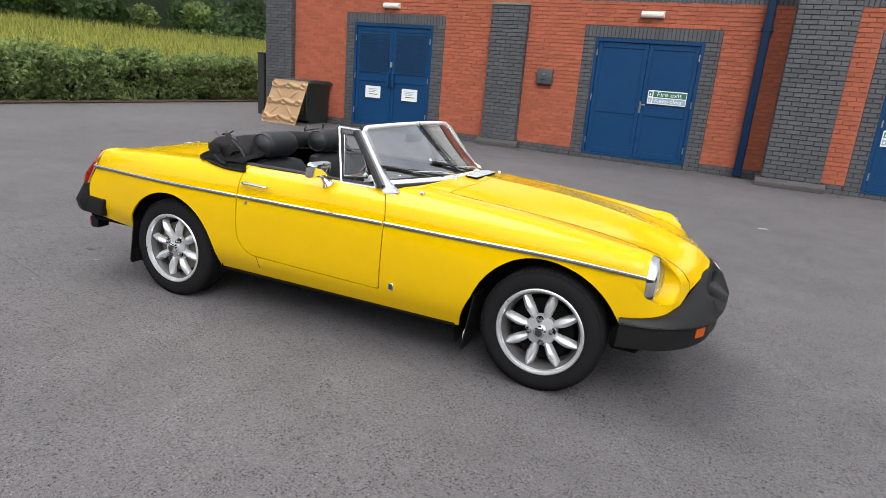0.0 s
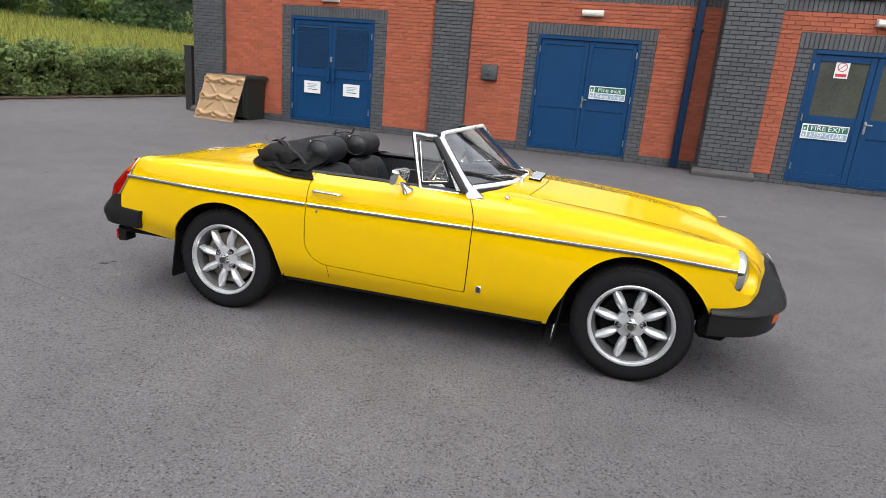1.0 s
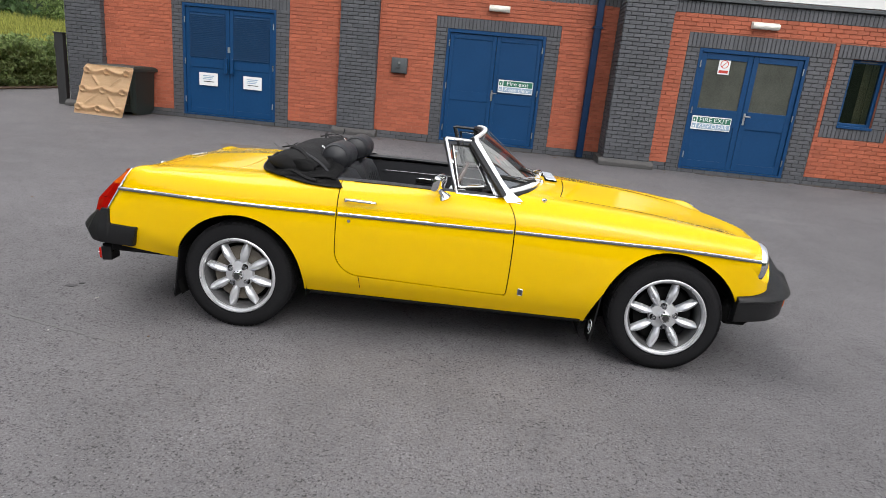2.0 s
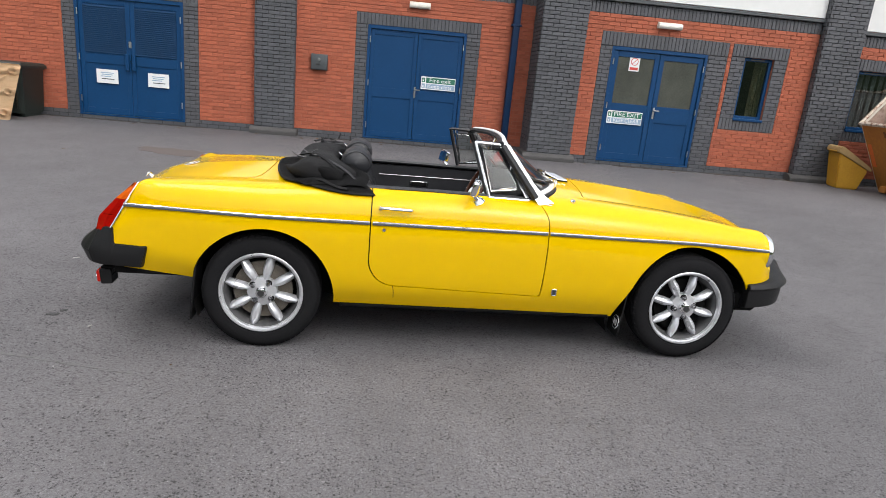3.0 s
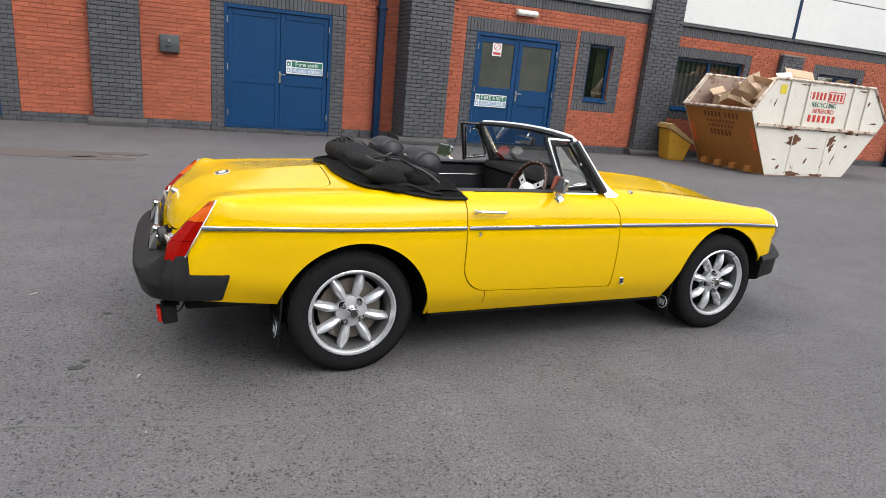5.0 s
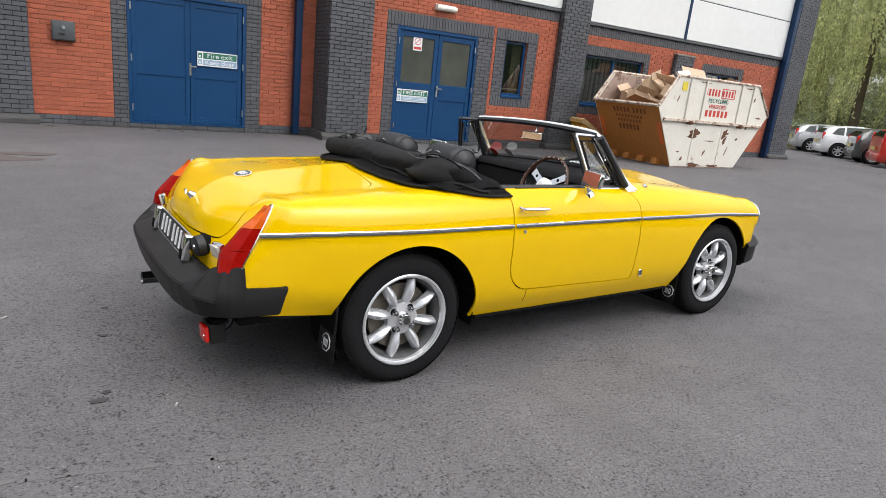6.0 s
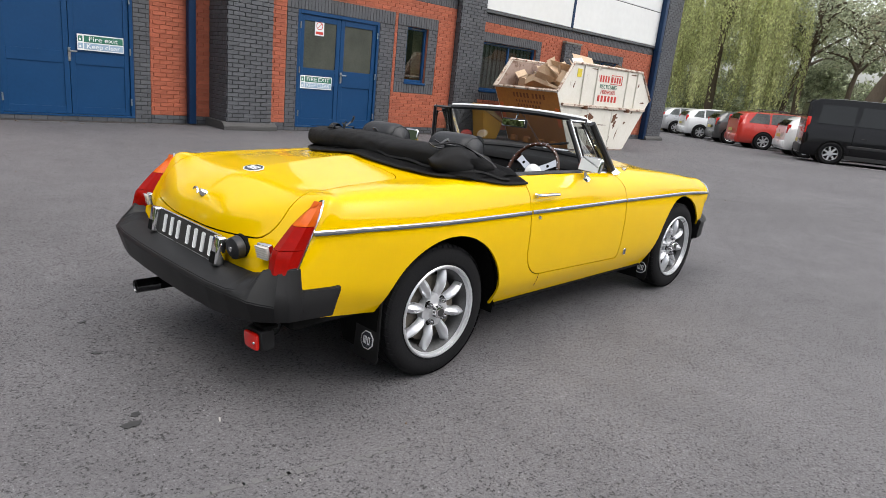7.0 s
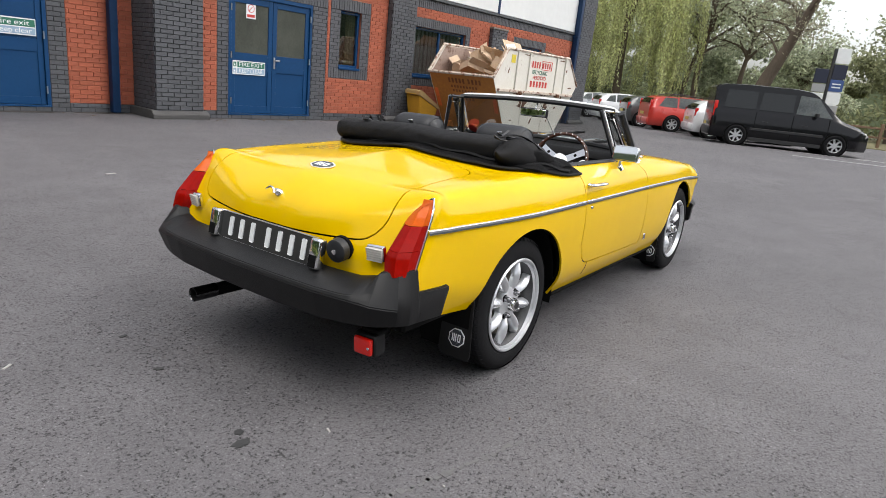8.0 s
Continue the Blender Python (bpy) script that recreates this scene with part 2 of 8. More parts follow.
# ---- materials ----
def asphalt_mat():
    """Worn tarmac: pale and dark chippings in dark binder, soft large patches, rough relief."""
    m = bpy.data.materials.new("worn_asphalt")
    m.use_nodes = True
    n, l = m.node_tree.nodes, m.node_tree.links
    b = n["Principled BSDF"]
    co = n.new("ShaderNodeTexCoord").outputs["Object"]
    def tex(kind, scale, detail=3.0):
        t = n.new(kind)
        t.inputs["Scale"].default_value = scale
        if "Detail" in t.inputs:
            t.inputs["Detail"].default_value = detail
        l.new(co, t.inputs["Vector"])
        return t
    def span(src, f0, f1, t0, t1):
        r = n.new("ShaderNodeMapRange")
        r.inputs["From Min"].default_value, r.inputs["From Max"].default_value = f0, f1
        r.inputs["To Min"].default_value, r.inputs["To Max"].default_value = t0, t1
        l.new(src, r.inputs["Value"])
        return r.outputs["Result"]
    def times(a, c):
        x = n.new("ShaderNodeMath")
        x.operation = "MULTIPLY"
        l.new(a, x.inputs[0])
        l.new(c, x.inputs[1])
        return x.outputs["Value"]
    worn = tex("ShaderNodeTexNoise", 0.35, 4.0).outputs["Fac"]
    fine = span(tex("ShaderNodeTexNoise", 260, 2.0).outputs["Fac"], 0.3, 0.7, 0.68, 1.32)
    crumbs = span(tex("ShaderNodeTexNoise", 95, 3.0).outputs["Fac"], 0.3, 0.7, 0.80, 1.20)
    patch = span(worn, 0.3, 0.7, 0.86, 1.13)
    blotch = span(tex("ShaderNodeTexNoise", 2.4, 5.0).outputs["Fac"], 0.3, 0.7, 0.90, 1.10)
    warp = n.new("ShaderNodeTexNoise")
    warp.inputs["Scale"].default_value, warp.inputs["Detail"].default_value = 160, 2.0
    l.new(co, warp.inputs["Vector"])
    bend = n.new("ShaderNodeVectorMath")
    bend.operation = "MULTIPLY_ADD"
    bend.inputs[1].default_value = (0.012, 0.012, 0.012)
    l.new(warp.outputs["Color"], bend.inputs[0])
    l.new(co, bend.inputs[2])
    bits = n.new("ShaderNodeTexVoronoi")
    bits.inputs["Scale"].default_value = 95
    l.new(bend.outputs["Vector"], bits.inputs["Vector"])
    sep2 = n.new("ShaderNodeSeparateColor")
    l.new(bits.outputs["Color"], sep2.inputs["Color"])
    def spots(channel, f0, f1, depth):
        """Small separate marks: some cells of the grain, round their middle only."""
        inside = times(span(sep2.outputs[channel], f0, f1, 0.0, 1.0), span(bits.outputs["Distance"], 0.34, 0.22, 0.0, 1.0))
        return span(inside, 0.0, 1.0, 1.0, depth)
    pits = spots("Red", 0.58, 0.64, 0.3)
    pale = spots("Green", 0.84, 0.90, 1.8)
    gaps = n.new("ShaderNodeTexNoise")
    gaps.inputs["Scale"].default_value, gaps.inputs["Detail"].default_value, gaps.inputs["Roughness"].default_value = 88, 3.0, 0.6
    l.new(bend.outputs["Vector"], gaps.inputs["Vector"])
    cluster = span(tex("ShaderNodeTexNoise", 9.0, 4.0).outputs["Fac"], 0.35, 0.65, 0.03, -0.025)
    edge = n.new("ShaderNodeMath")
    l.new(gaps.outputs["Fac"], edge.inputs[0])
    l.new(cluster, edge.inputs[1])
    crevice = span(edge.outputs["Value"], 0.355, 0.42, 0.22, 1.0)
    stony = span(gaps.outputs["Fac"], 0.45, 0.72, 1.0, 1.22)
    v = times(times(times(fine, crumbs), times(patch, blotch)), times(times(pits, pale), times(crevice, stony)))
    mix = n.new("ShaderNodeMix")
    mix.data_type, mix.blend_type = "RGBA", "MULTIPLY"
    mix.inputs["Factor"].default_value = 1.0
    mix.inputs["A"].default_value = (0.0985, 0.0945, 0.0995, 1)
    l.new(v, mix.inputs["B"])
    l.new(mix.outputs["Result"], b.inputs["Base Color"])
    b.inputs["Roughness"].default_value = 0.8
    b.inputs["Specular IOR Level"].default_value = 0.5
    bp = n.new("ShaderNodeBump")
    bp.inputs["Strength"].default_value, bp.inputs["Distance"].default_value = 0.55, 0.006
    l.new(times(times(pits, crumbs), crevice), bp.inputs["Height"])
    l.new(bp.outputs["Normal"], b.inputs["Normal"])
    return m


M_asphalt = asphalt_mat()
M_brick = make_mat("red_brick", (0.405, 0.112, 0.058), (0.325, 0.088, 0.048), scale=1.2, fine=30, rough=0.85, bump=0.3, bump_scale=120, island=0.13)
M_brick_one = make_mat("red_brick_single", (0.405, 0.112, 0.058), (0.325, 0.088, 0.048), scale=1.2, fine=30, rough=0.85, bump=0.3, bump_scale=120, spread=0.13)
M_blue = make_mat("blue_engineering_brick", (0.089, 0.093, 0.103), (0.060, 0.063, 0.071), scale=1.6, fine=25, rough=0.6, rough_amp=0.15, bump=0.25, bump_scale=90, island=0.13)
M_blue_one = make_mat("blue_engineering_brick_single", (0.089, 0.093, 0.103), (0.060, 0.063, 0.071), scale=1.6, fine=25, rough=0.6, rough_amp=0.15, bump=0.25, bump_scale=90, spread=0.13)
M_mortar = make_mat("brown_mortar", (0.40, 0.135, 0.080), (0.30, 0.105, 0.065), scale=5, rough=0.95, bump=0.4, bump_scale=150)
M_darkmortar = make_mat("dark_mortar", (0.040, 0.040, 0.044), (0.024, 0.024, 0.027), scale=5, rough=0.95, bump=0.4, bump_scale=150)
M_doorblue = make_mat("blue_painted_steel", (0.005, 0.050, 0.145), (0.004, 0.040, 0.115), scale=2.5, rough=0.42, rough_amp=0.1, bump=0.03, bump_scale=40, spec=0.25, contrast=0.5)
M_louvre = make_mat("dark_blue_louvre", (0.010, 0.045, 0.115), (0.007, 0.035, 0.09), scale=3, rough=0.6, spec=0.2)
M_steel = make_mat("brushed_steel", (0.62, 0.62, 0.6), (0.5, 0.5, 0.5), scale=20, rough=0.3, metal=1.0)
M_white = make_mat("white_plastic", (0.78, 0.76, 0.7), (0.66, 0.63, 0.56), scale=5, rough=0.5)
M_sign = make_mat("white_sign", (0.8, 0.82, 0.82), (0.72, 0.74, 0.74), scale=8, rough=0.45)
M_green = make_mat("sign_green", (0.02, 0.16, 0.10), (0.016, 0.13, 0.085), scale=8, rough=0.45)
M_paleblue = make_mat("sign_pale_band", (0.30, 0.42, 0.55), (0.25, 0.36, 0.48), scale=8, rough=0.45)
M_redink = make_mat("red_ink", (0.6, 0.05, 0.03), (0.5, 0.04, 0.03), scale=8, rough=0.5)
M_blackink = make_mat("black_ink", (0.03, 0.03, 0.03), (0.02, 0.02, 0.02), scale=8, rough=0.5)
M_pipe = make_mat("navy_pipe_paint", (0.006, 0.030, 0.085), (0.005, 0.022, 0.062), scale=3, rough=0.5, spec=0.25)
M_clad = make_mat("white_cladding", (0.74, 0.75, 0.74), (0.66, 0.67, 0.66), scale=0.6, fine=6, rough=0.45, contrast=0.5)
M_boxgrey = make_mat("grey_plastic_box", (0.07, 0.08, 0.085), (0.05, 0.055, 0.06), scale=10, rough=0.55)
M_stone = make_mat("concrete_cap", (0.24, 0.22, 0.19), (0.14, 0.13, 0.115), scale=6, rough=0.9, bump=0.4)
M_glass = glass_mat("clear_glass", (0.9, 0.93, 0.91), 0.0, 0.09)
M_screen = glass_mat("screen_glass", (0.86, 0.89, 0.88), 0.0, 0.40)
M_windowglass = glass_mat("window_glass", (0.72, 0.78, 0.78), 0.0, 0.20)
M_frost = make_mat("obscure_glass", (0.10, 0.105, 0.088), (0.05, 0.054, 0.047), scale=2.0, fine=60, rough=0.12, rough_amp=0.05, spec=0.7)
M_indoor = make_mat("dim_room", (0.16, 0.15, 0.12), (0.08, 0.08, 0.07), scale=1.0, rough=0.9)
M_drape = make_mat("yellowed_net_curtain", (0.62, 0.55, 0.36), (0.45, 0.39, 0.25), scale=4, rough=0.9)
M_curtain = make_mat("pale_blind", (0.42, 0.43, 0.42), (0.30, 0.31, 0.30), scale=4, rough=0.9)
# car
M_paint = make_mat("yellow_car_paint", (0.715, 0.453, 0.0), (0.690, 0.435, 0.0), scale=1.5, rough=0.5, rough_amp=0.03, coat=1.0, spec=0.0, coat_ior=1.38)
M_chrome = make_mat("chrome", (0.82, 0.82, 0.82), (0.74, 0.74, 0.74), scale=12, rough=0.09, rough_amp=0.04, metal=1.0)
M_alloy = make_mat("silver_wheel_paint", (0.68, 0.69, 0.71), (0.60, 0.61, 0.63), scale=9, rough=0.30, metal=0.6)
M_alu = make_mat("polished_aluminium", (0.90, 0.91, 0.92), (0.84, 0.85, 0.86), scale=14, rough=0.34, metal=0.15)
M_frame = make_mat("polished_frame", (0.84, 0.85, 0.87), (0.74, 0.75, 0.77), scale=14, rough=0.2, rough_amp=0.05, metal=0.9)
M_tyre = make_mat("tyre_rubber", (0.014, 0.014, 0.015), (0.009, 0.009, 0.010), scale=12, rough=0.85, bump=0.15, bump_scale=90, spec=0.12)
M_rubber = make_mat("moulded_black_bumper", (0.0065, 0.0065, 0.0072), (0.0045, 0.0045, 0.005), scale=5, fine=140, rough=0.5, rough_amp=0.1, bump=0.10, bump_scale=260, spec=0.34)
M_black = make_mat("black_underside", (0.008, 0.008, 0.008), (0.005, 0.005, 0.005), scale=8, rough=0.9, spec=0.08)
M_vinyl = make_mat("black_vinyl", (0.021, 0.022, 0.0255), (0.015, 0.0155, 0.018), scale=9, rough=0.45, rough_amp=0.1, bump=0.15, bump_scale=300, spec=0.42)
M_hood = make_mat("black_hood_cloth", (0.0125, 0.0125, 0.0135), (0.0085, 0.0085, 0.009), scale=7, fine=120, rough=0.75, bump=0.25, bump_scale=400, spec=0.2)
M_dash = make_mat("dull_black_padding", (0.013, 0.013, 0.014), (0.009, 0.009, 0.010), scale=9, rough=0.7, bump=0.15, bump_scale=300, spec=0.2)
M_wood = make_mat("wood_rim", (0.085, 0.034, 0.020), (0.045, 0.019, 0.012), scale=20, rough=0.25, stretch=(1, 1, 4))
M_redlens = make_mat("red_lens", (0.30, 0.004, 0.002), (0.21, 0.003, 0.001), scale=40, rough=0.16, spec=0.13)
M_amber = make_mat("amber_lens", (0.58, 0.10, 0.006), (0.46, 0.075, 0.004), scale=30, rough=0.16, spec=0.13)
M_clearlens = make_mat("clear_ribbed_lens", (0.62, 0.60, 0.55), (0.5, 0.48, 0.44), scale=30, rough=0.15, coat=0.6)
M_nut = make_mat("dark_chrome_nut", (0.30, 0.30, 0.31), (0.2, 0.2, 0.21), scale=30, rough=0.2, metal=1.0)
M_foglens = make_mat("bright_red_lens", (0.62, 0.012, 0.006), (0.5, 0.008, 0.005), scale=30, rough=0.2, coat=0.4)
M_mirror = make_mat("mirror_glass", (0.85, 0.86, 0.86), (0.84, 0.85, 0.85), scale=3, rough=0.02, rough_amp=0.0, metal=1.0)
M_reflector = make_mat("lamp_reflector", (0.85, 0.85, 0.83), (0.7, 0.7, 0.68), scale=40, rough=0.15, metal=1.0)

# ---- the setting: ground, building ----
def sheet(x0, x1, y0, y1, z):
    bm = bmesh.new()
    bm.faces.new([bm.verts.new(p) for p in ((x0, y0, z), (x1, y0, z), (x1, y1, z), (x0, y1, z))])
    return bm


RISE = 0.026                   # the tarmac swells a little under the front wheels


def fall(x, y):
    """The tarmac drops a little towards the far row of cars."""
    return -0.17 * min(1.0, max(0.0, (x - 16.0) / 8.0)) * min(1.0, max(0.0, (y - 6.5) / 2.0))


def ground_sheet():
    """One sheet to the horizon, finer where the yard is."""
    def lines(c, lo, hi):
        near = [c + k * 0.35 for k in range(-12, 13)]
        return [lo, lo / 4, c - 20] + near + [c + 20, hi / 4, hi]
    xs, ys = sorted(lines(-1.57, -400, 400) + [16, 20, 24]), sorted(lines(3.58, -400, 400) + [8.5])
    return lofted([[(x, y, RISE * math.exp(-((x + 1.57) ** 2 / 2.2 + (y - 3.58) ** 2 / 3.2)) + fall(x, y)) for y in ys] for x in xs])


tagged(part("ground", ground_sheet(), M_asphalt), "worn grey tarmac of a yard and car park", "ground", kind="structure")

WA, WB = 13.02, 12.40          # the two wall faces
TOP = 5.4                      # roof line
CH, BL, J = 0.075, 0.225, 0.010  # course height, brick length, joint


class Bricks:
    """Collects brick fronts: a slightly dished block proud of the mortar, turned into place by a mapping."""
    def __init__(self):
        self.items = []

    def add(self, u0, u1, z0, z1, place):
        if u1 - u0 > 0.03 and z1 - z0 > 0.02:
            self.items.append((u0 + J / 2, u1 - J / 2, z0 + J / 2, z1 - J / 2, place))

    def shape(self, it):
        u0, u1, z0, z1, place = it
        d, e = 0.010 + random.uniform(-0.002, 0.003), 0.004
        c = [(u0, z0), (u1, z0), (u1, z1), (u0, z1)]
        s = [(1, 1), (-1, 1), (-1, -1), (1, -1)]
        V = [place(u, z, -0.004) for u, z in c] + [place(u, z, d - 0.004) for u, z in c]
        V += [place(u + e * a, z + e * b, d) for (u, z), (a, b) in zip(c, s)]
        F = [(8, 9, 10, 11)]
        for i in range(4):
            j = (i + 1) % 4
            F += [(i, j, 4 + j, 4 + i), (4 + i, 4 + j, 8 + j, 8 + i)]
        return V, F

    def rest(self, name, material, parent, label, items):
        V, F = [], []
        for it in items:
            v, fs = self.shape(it)
            k = len(V)
            V += v
            F += [tuple(k + i for i in q) for q in fs]
        me = bpy.data.meshes.new(name)
        me.from_pydata(V, [], F)
        me.materials.append(material)
        ob = new(name, me)
        ob.parent = parent
        return tagged(ob, label, kind="stuff")


def facing(y):
    """Mapping of a wall face that looks towards -y."""
    return lambda u, z, d: (u, y - d, z)


def side_left(x):
    """Mapping of a face that looks towards -x; u runs along y."""
    return lambda u, z, d: (x - d, u, z)


def side_right(x):
    return lambda u, z, d: (x + d, u, z)


def courses(store, u0, u1, z0, z1, place, holes=()):
    """Stretcher bond over a rectangle, cut round holes (u0, u1, z0, z1)."""
    n = int(round((z1 - z0) / CH))
    for i in range(n):
        za = z0 + i * CH
        zb = za + CH
        cuts = sorted((a, b) for a, b, c, d in holes if zb > c + 0.02 and za < d - 0.02)
        spans, p = [], u0
        for a, b in cuts:
            if a > p:
                spans.append((p, a))
            p = max(p, b)
        if p < u1:
            spans.append((p, u1))
        row = int(round(za / CH))
        for a, b in spans:
            off = (row % 2) * BL / 2
            k = math.floor((a - off) / BL)
            e = k * BL + off
            while e < b:
                store.add(max(a, e), min(b, e + BL), za, zb, place)
                e += BL


def soldiers(store, u0, u1, z0, z1, place):
    n = max(1, round((u1 - u0) / 0.075))
    w = (u1 - u0) / n
    for i in range(n):
        store.add(u0 + i * w, u0 + (i + 1) * w, z0, z1, place)


def wall_slab(name, x0, x1, y0, y1, z1, holes, material, label):
    """A thick wall with real openings, cut out of blocks."""
    xs = sorted({x0, x1, *[h[0] for h in holes], *[h[1] for h in holes]})
    bm = bmesh.new()
    for a, b in zip(xs[:-1], xs[1:]):
        hs = sorted((c, d) for p, q, c, d in holes if p < b - 1e-4 and q > a + 1e-4)
        p = 0.0
        for c, d in hs:
            if c > p + 1e-4:
                box(bm, a, b, y0, y1, p, c)
            p = d
        box(bm, a, b, y0, y1, p, z1)
    bmesh.ops.remove_doubles(bm, verts=bm.verts, dist=1e-5)
    return tagged(part(name, bm, material, smooth=False), label, "wall", kind="structure")


# openings (x0, x1, z0, z1)
D1 = (-9.715, -7.64, 0.09, 2.39)
D2 = (-4.016, -2.012, 0.09, 2.33)
D3 = (0.826, 2.79, 0.09, 2.335)
W1 = (3.555, 4.17, 1.15, 2.36)
W2 = (6.0, 8.05, 1.13, 2.32)
W3 = (10.65, 12.1, 1.13, 2.32)
wall_a = wall_slab("wall_south_west", -12.28, -0.66, WA, WA + 0.35, TOP, [D1, D2], M_mortar, "red brick wall with blue brick dressings and blue steel doors")
wall_b = wall_slab("wall_south_east", 0.22, 14.05, WB, WB + 0.35, TOP, [D3, W1, W2, W3], M_mortar, "red brick wall with blue brick pillars, doors and windows")
red, blue = Bricks(), Bricks()
fa, fb = facing(WA), facing(WB)

BAND, BAND_E, BAND_F = 2.975, 2.925, 2.775   # underside of the blue string course, bay by bay
SUR1 = (-9.95, -7.35, 0.0, 2.61)
SUR2 = (-4.255, -1.735, 0.0, 2.55)
SUR3 = (0.585, 3.19, 0.0, 2.60)
SURW1 = (3.27, 4.45, 0.92, 2.60)
SURW2 = (5.82, 8.25, 0.9, 2.545)
SURW3 = (10.42, 12.33, 0.9, 2.545)
PLINTH = 0.15
courses(red, -11.49, -0.66, PLINTH, BAND, fa, [SUR1, SUR2, (-6.22, -5.44, 0, 3)])
courses(red, 0.22, 5.0, PLINTH, BAND_E, fb, [SUR3, SURW1])
courses(red, 5.83, 14.05, PLINTH, BAND_F, fb, [SURW2, SURW3, (9.15, 9.88, 0, 2.7)])
for store, a, b, pl, skip in ((blue, -11.49, -0.66, fa, [SUR1, SUR2, (-6.22, -5.44, 0, 3)]), (blue, 0.22, 14.05, fb, [SUR3, (5.0, 5.83, 0, 9), (9.15, 9.88, 0, 2.7)])):
    courses(store, a, b, 0.0, PLINTH, pl, skip)
for (a, b, c, d), (p, q, r, s), pl in ((D1, SUR1, fa), (D2, SUR2, fa), (D3, SUR3, fb)):
    courses(blue, p, a, 0.0, d, pl)
    courses(blue, b, q, 0.0, d, pl)
    soldiers(blue, p, q, d, s, pl)
    courses(blue, a, b, 0.0, 0.075, pl)
for (a, b, c, d), (p, q, r, s), pl in ((W1, SURW1, fb), (W2, SURW2, fb), (W3, SURW3, fb)):
    courses(blue, p, a, c, d, pl)
    courses(blue, b, q, c, d, pl)
    soldiers(blue, p, q, d, s, pl)
    soldiers(blue, p, q, r, c, pl)
# dark mortar behind the blue dressings
def dark_bed(wall, y, *spans):
    for u0, u1, z0, z1 in spans:
        part("mortar_bed", boxed(u0, u1, y - 0.0025, y + 0.004, z0, z1, 0), M_darkmortar, wall, smooth=False)


for (a, b, c, d), (p, q, r, s), wall, y in ((D1, SUR1, wall_a, WA), (D2, SUR2, wall_a, WA), (D3, SUR3, wall_b, WB)):
    dark_bed(wall, y, (p, a, 0, s), (b, q, 0, s), (a, b, d, s), (a, b, 0, 0.074))
for (a, b, c, d), (p, q, r, s) in ((W1, SURW1), (W2, SURW2), (W3, SURW3)):
    dark_bed(wall_b, WB, (p, a, r, s), (b, q, r, s), (a, b, d, s), (a, b, r, c))
dark_bed(wall_a, WA, (-11.49, -0.66, BAND, BAND + 0.22), (-11.49, SUR1[0], 0, PLINTH), (SUR1[1], -6.22, 0, PLINTH), (-5.44, SUR2[0], 0, PLINTH), (SUR2[1], -0.66, 0, PLINTH))
dark_bed(wall_b, WB, (0.22, 5.0, BAND_E, BAND_E + 0.22), (5.83, 14.05, BAND_F, BAND_F + 0.22), (0.22, SUR3[0], 0, PLINTH), (SUR3[1], 5.0, 0, PLINTH), (5.83, 9.15, 0, PLINTH), (9.88, 14.05, 0, PLINTH))
# blue string course below the cladding
soldiers(blue, -11.49, -0.66, BAND, BAND + 0.215, fa)
soldiers(blue, 0.22, 5.0, BAND_E, BAND_E + 0.215, fb)
soldiers(blue, 5.83, 14.05, BAND_F, BAND_F + 0.215, fb)


def pillar(name, x0, x1, y, back, top, label, cap=False):
    """A blue brick pier standing proud of the wall, on a sloping plinth."""
    bm = boxed(x0 + 0.004, x1 - 0.004, y + 0.004, back, 0, top, 0)
    ob = tagged(part(name, bm, M_darkmortar, smooth=False), label, "pillar", "brick pillars", "structure")
    courses(blue, x0, x1, 0.0, top, facing(y))
    courses(blue, y, back, 0.0, top, side_left(x0))
    courses(blue, y, back, 0.0, top, side_right(x1))
    ft = prism([(y - 0.09, 0.0), (y - 0.09, 0.07), (y - 0.01, 0.14), (back, 0.14), (back, 0.0)], x0 - 0.09, x1 + 0.09, 0.008, axis="x")
    part("plinth", ft, M_darkstone, ob, "dark splayed brick plinth", smooth=False)
    if cap:
        cp = boxed(x0 - 0.02, x1 + 0.02, y - 0.03, back, top, top + 0.05, 0.008)
        part("coping", cp, M_stone, ob, "mossy concrete coping", smooth=False)
    return ob


M_darkstone = make_mat("dark_plinth_brick", (0.085, 0.082, 0.080), (0.045, 0.044, 0.044), scale=3, fine=40, rough=0.8, bump=0.4, bump_scale=60, stretch=(1, 1, 6))
PB = "blue-grey engineering brick pillar on a splayed plinth"
pillar("pillar", -12.30, -11.49, 12.88, WA + 0.35, TOP, PB)
pillar("pillar", -6.22, -5.44, 12.88, WA, 2.85, PB, cap=True)
p_big = pillar("pillar", -0.66, 0.22, 12.24, WA + 0.35, TOP, "wide blue-grey brick pillar where the wall steps forward")
pillar("pillar", 5.0, 5.83, 12.24, WB, TOP, PB)
pillar("pillar", 9.15, 9.88, 12.28, WB, 2.625, "low blue brick pillar with a coping", cap=True)
pillar("pillar", 14.20, 15.12, 12.2, WB + 0.35, TOP, "blue brick pillar at the end of the building")

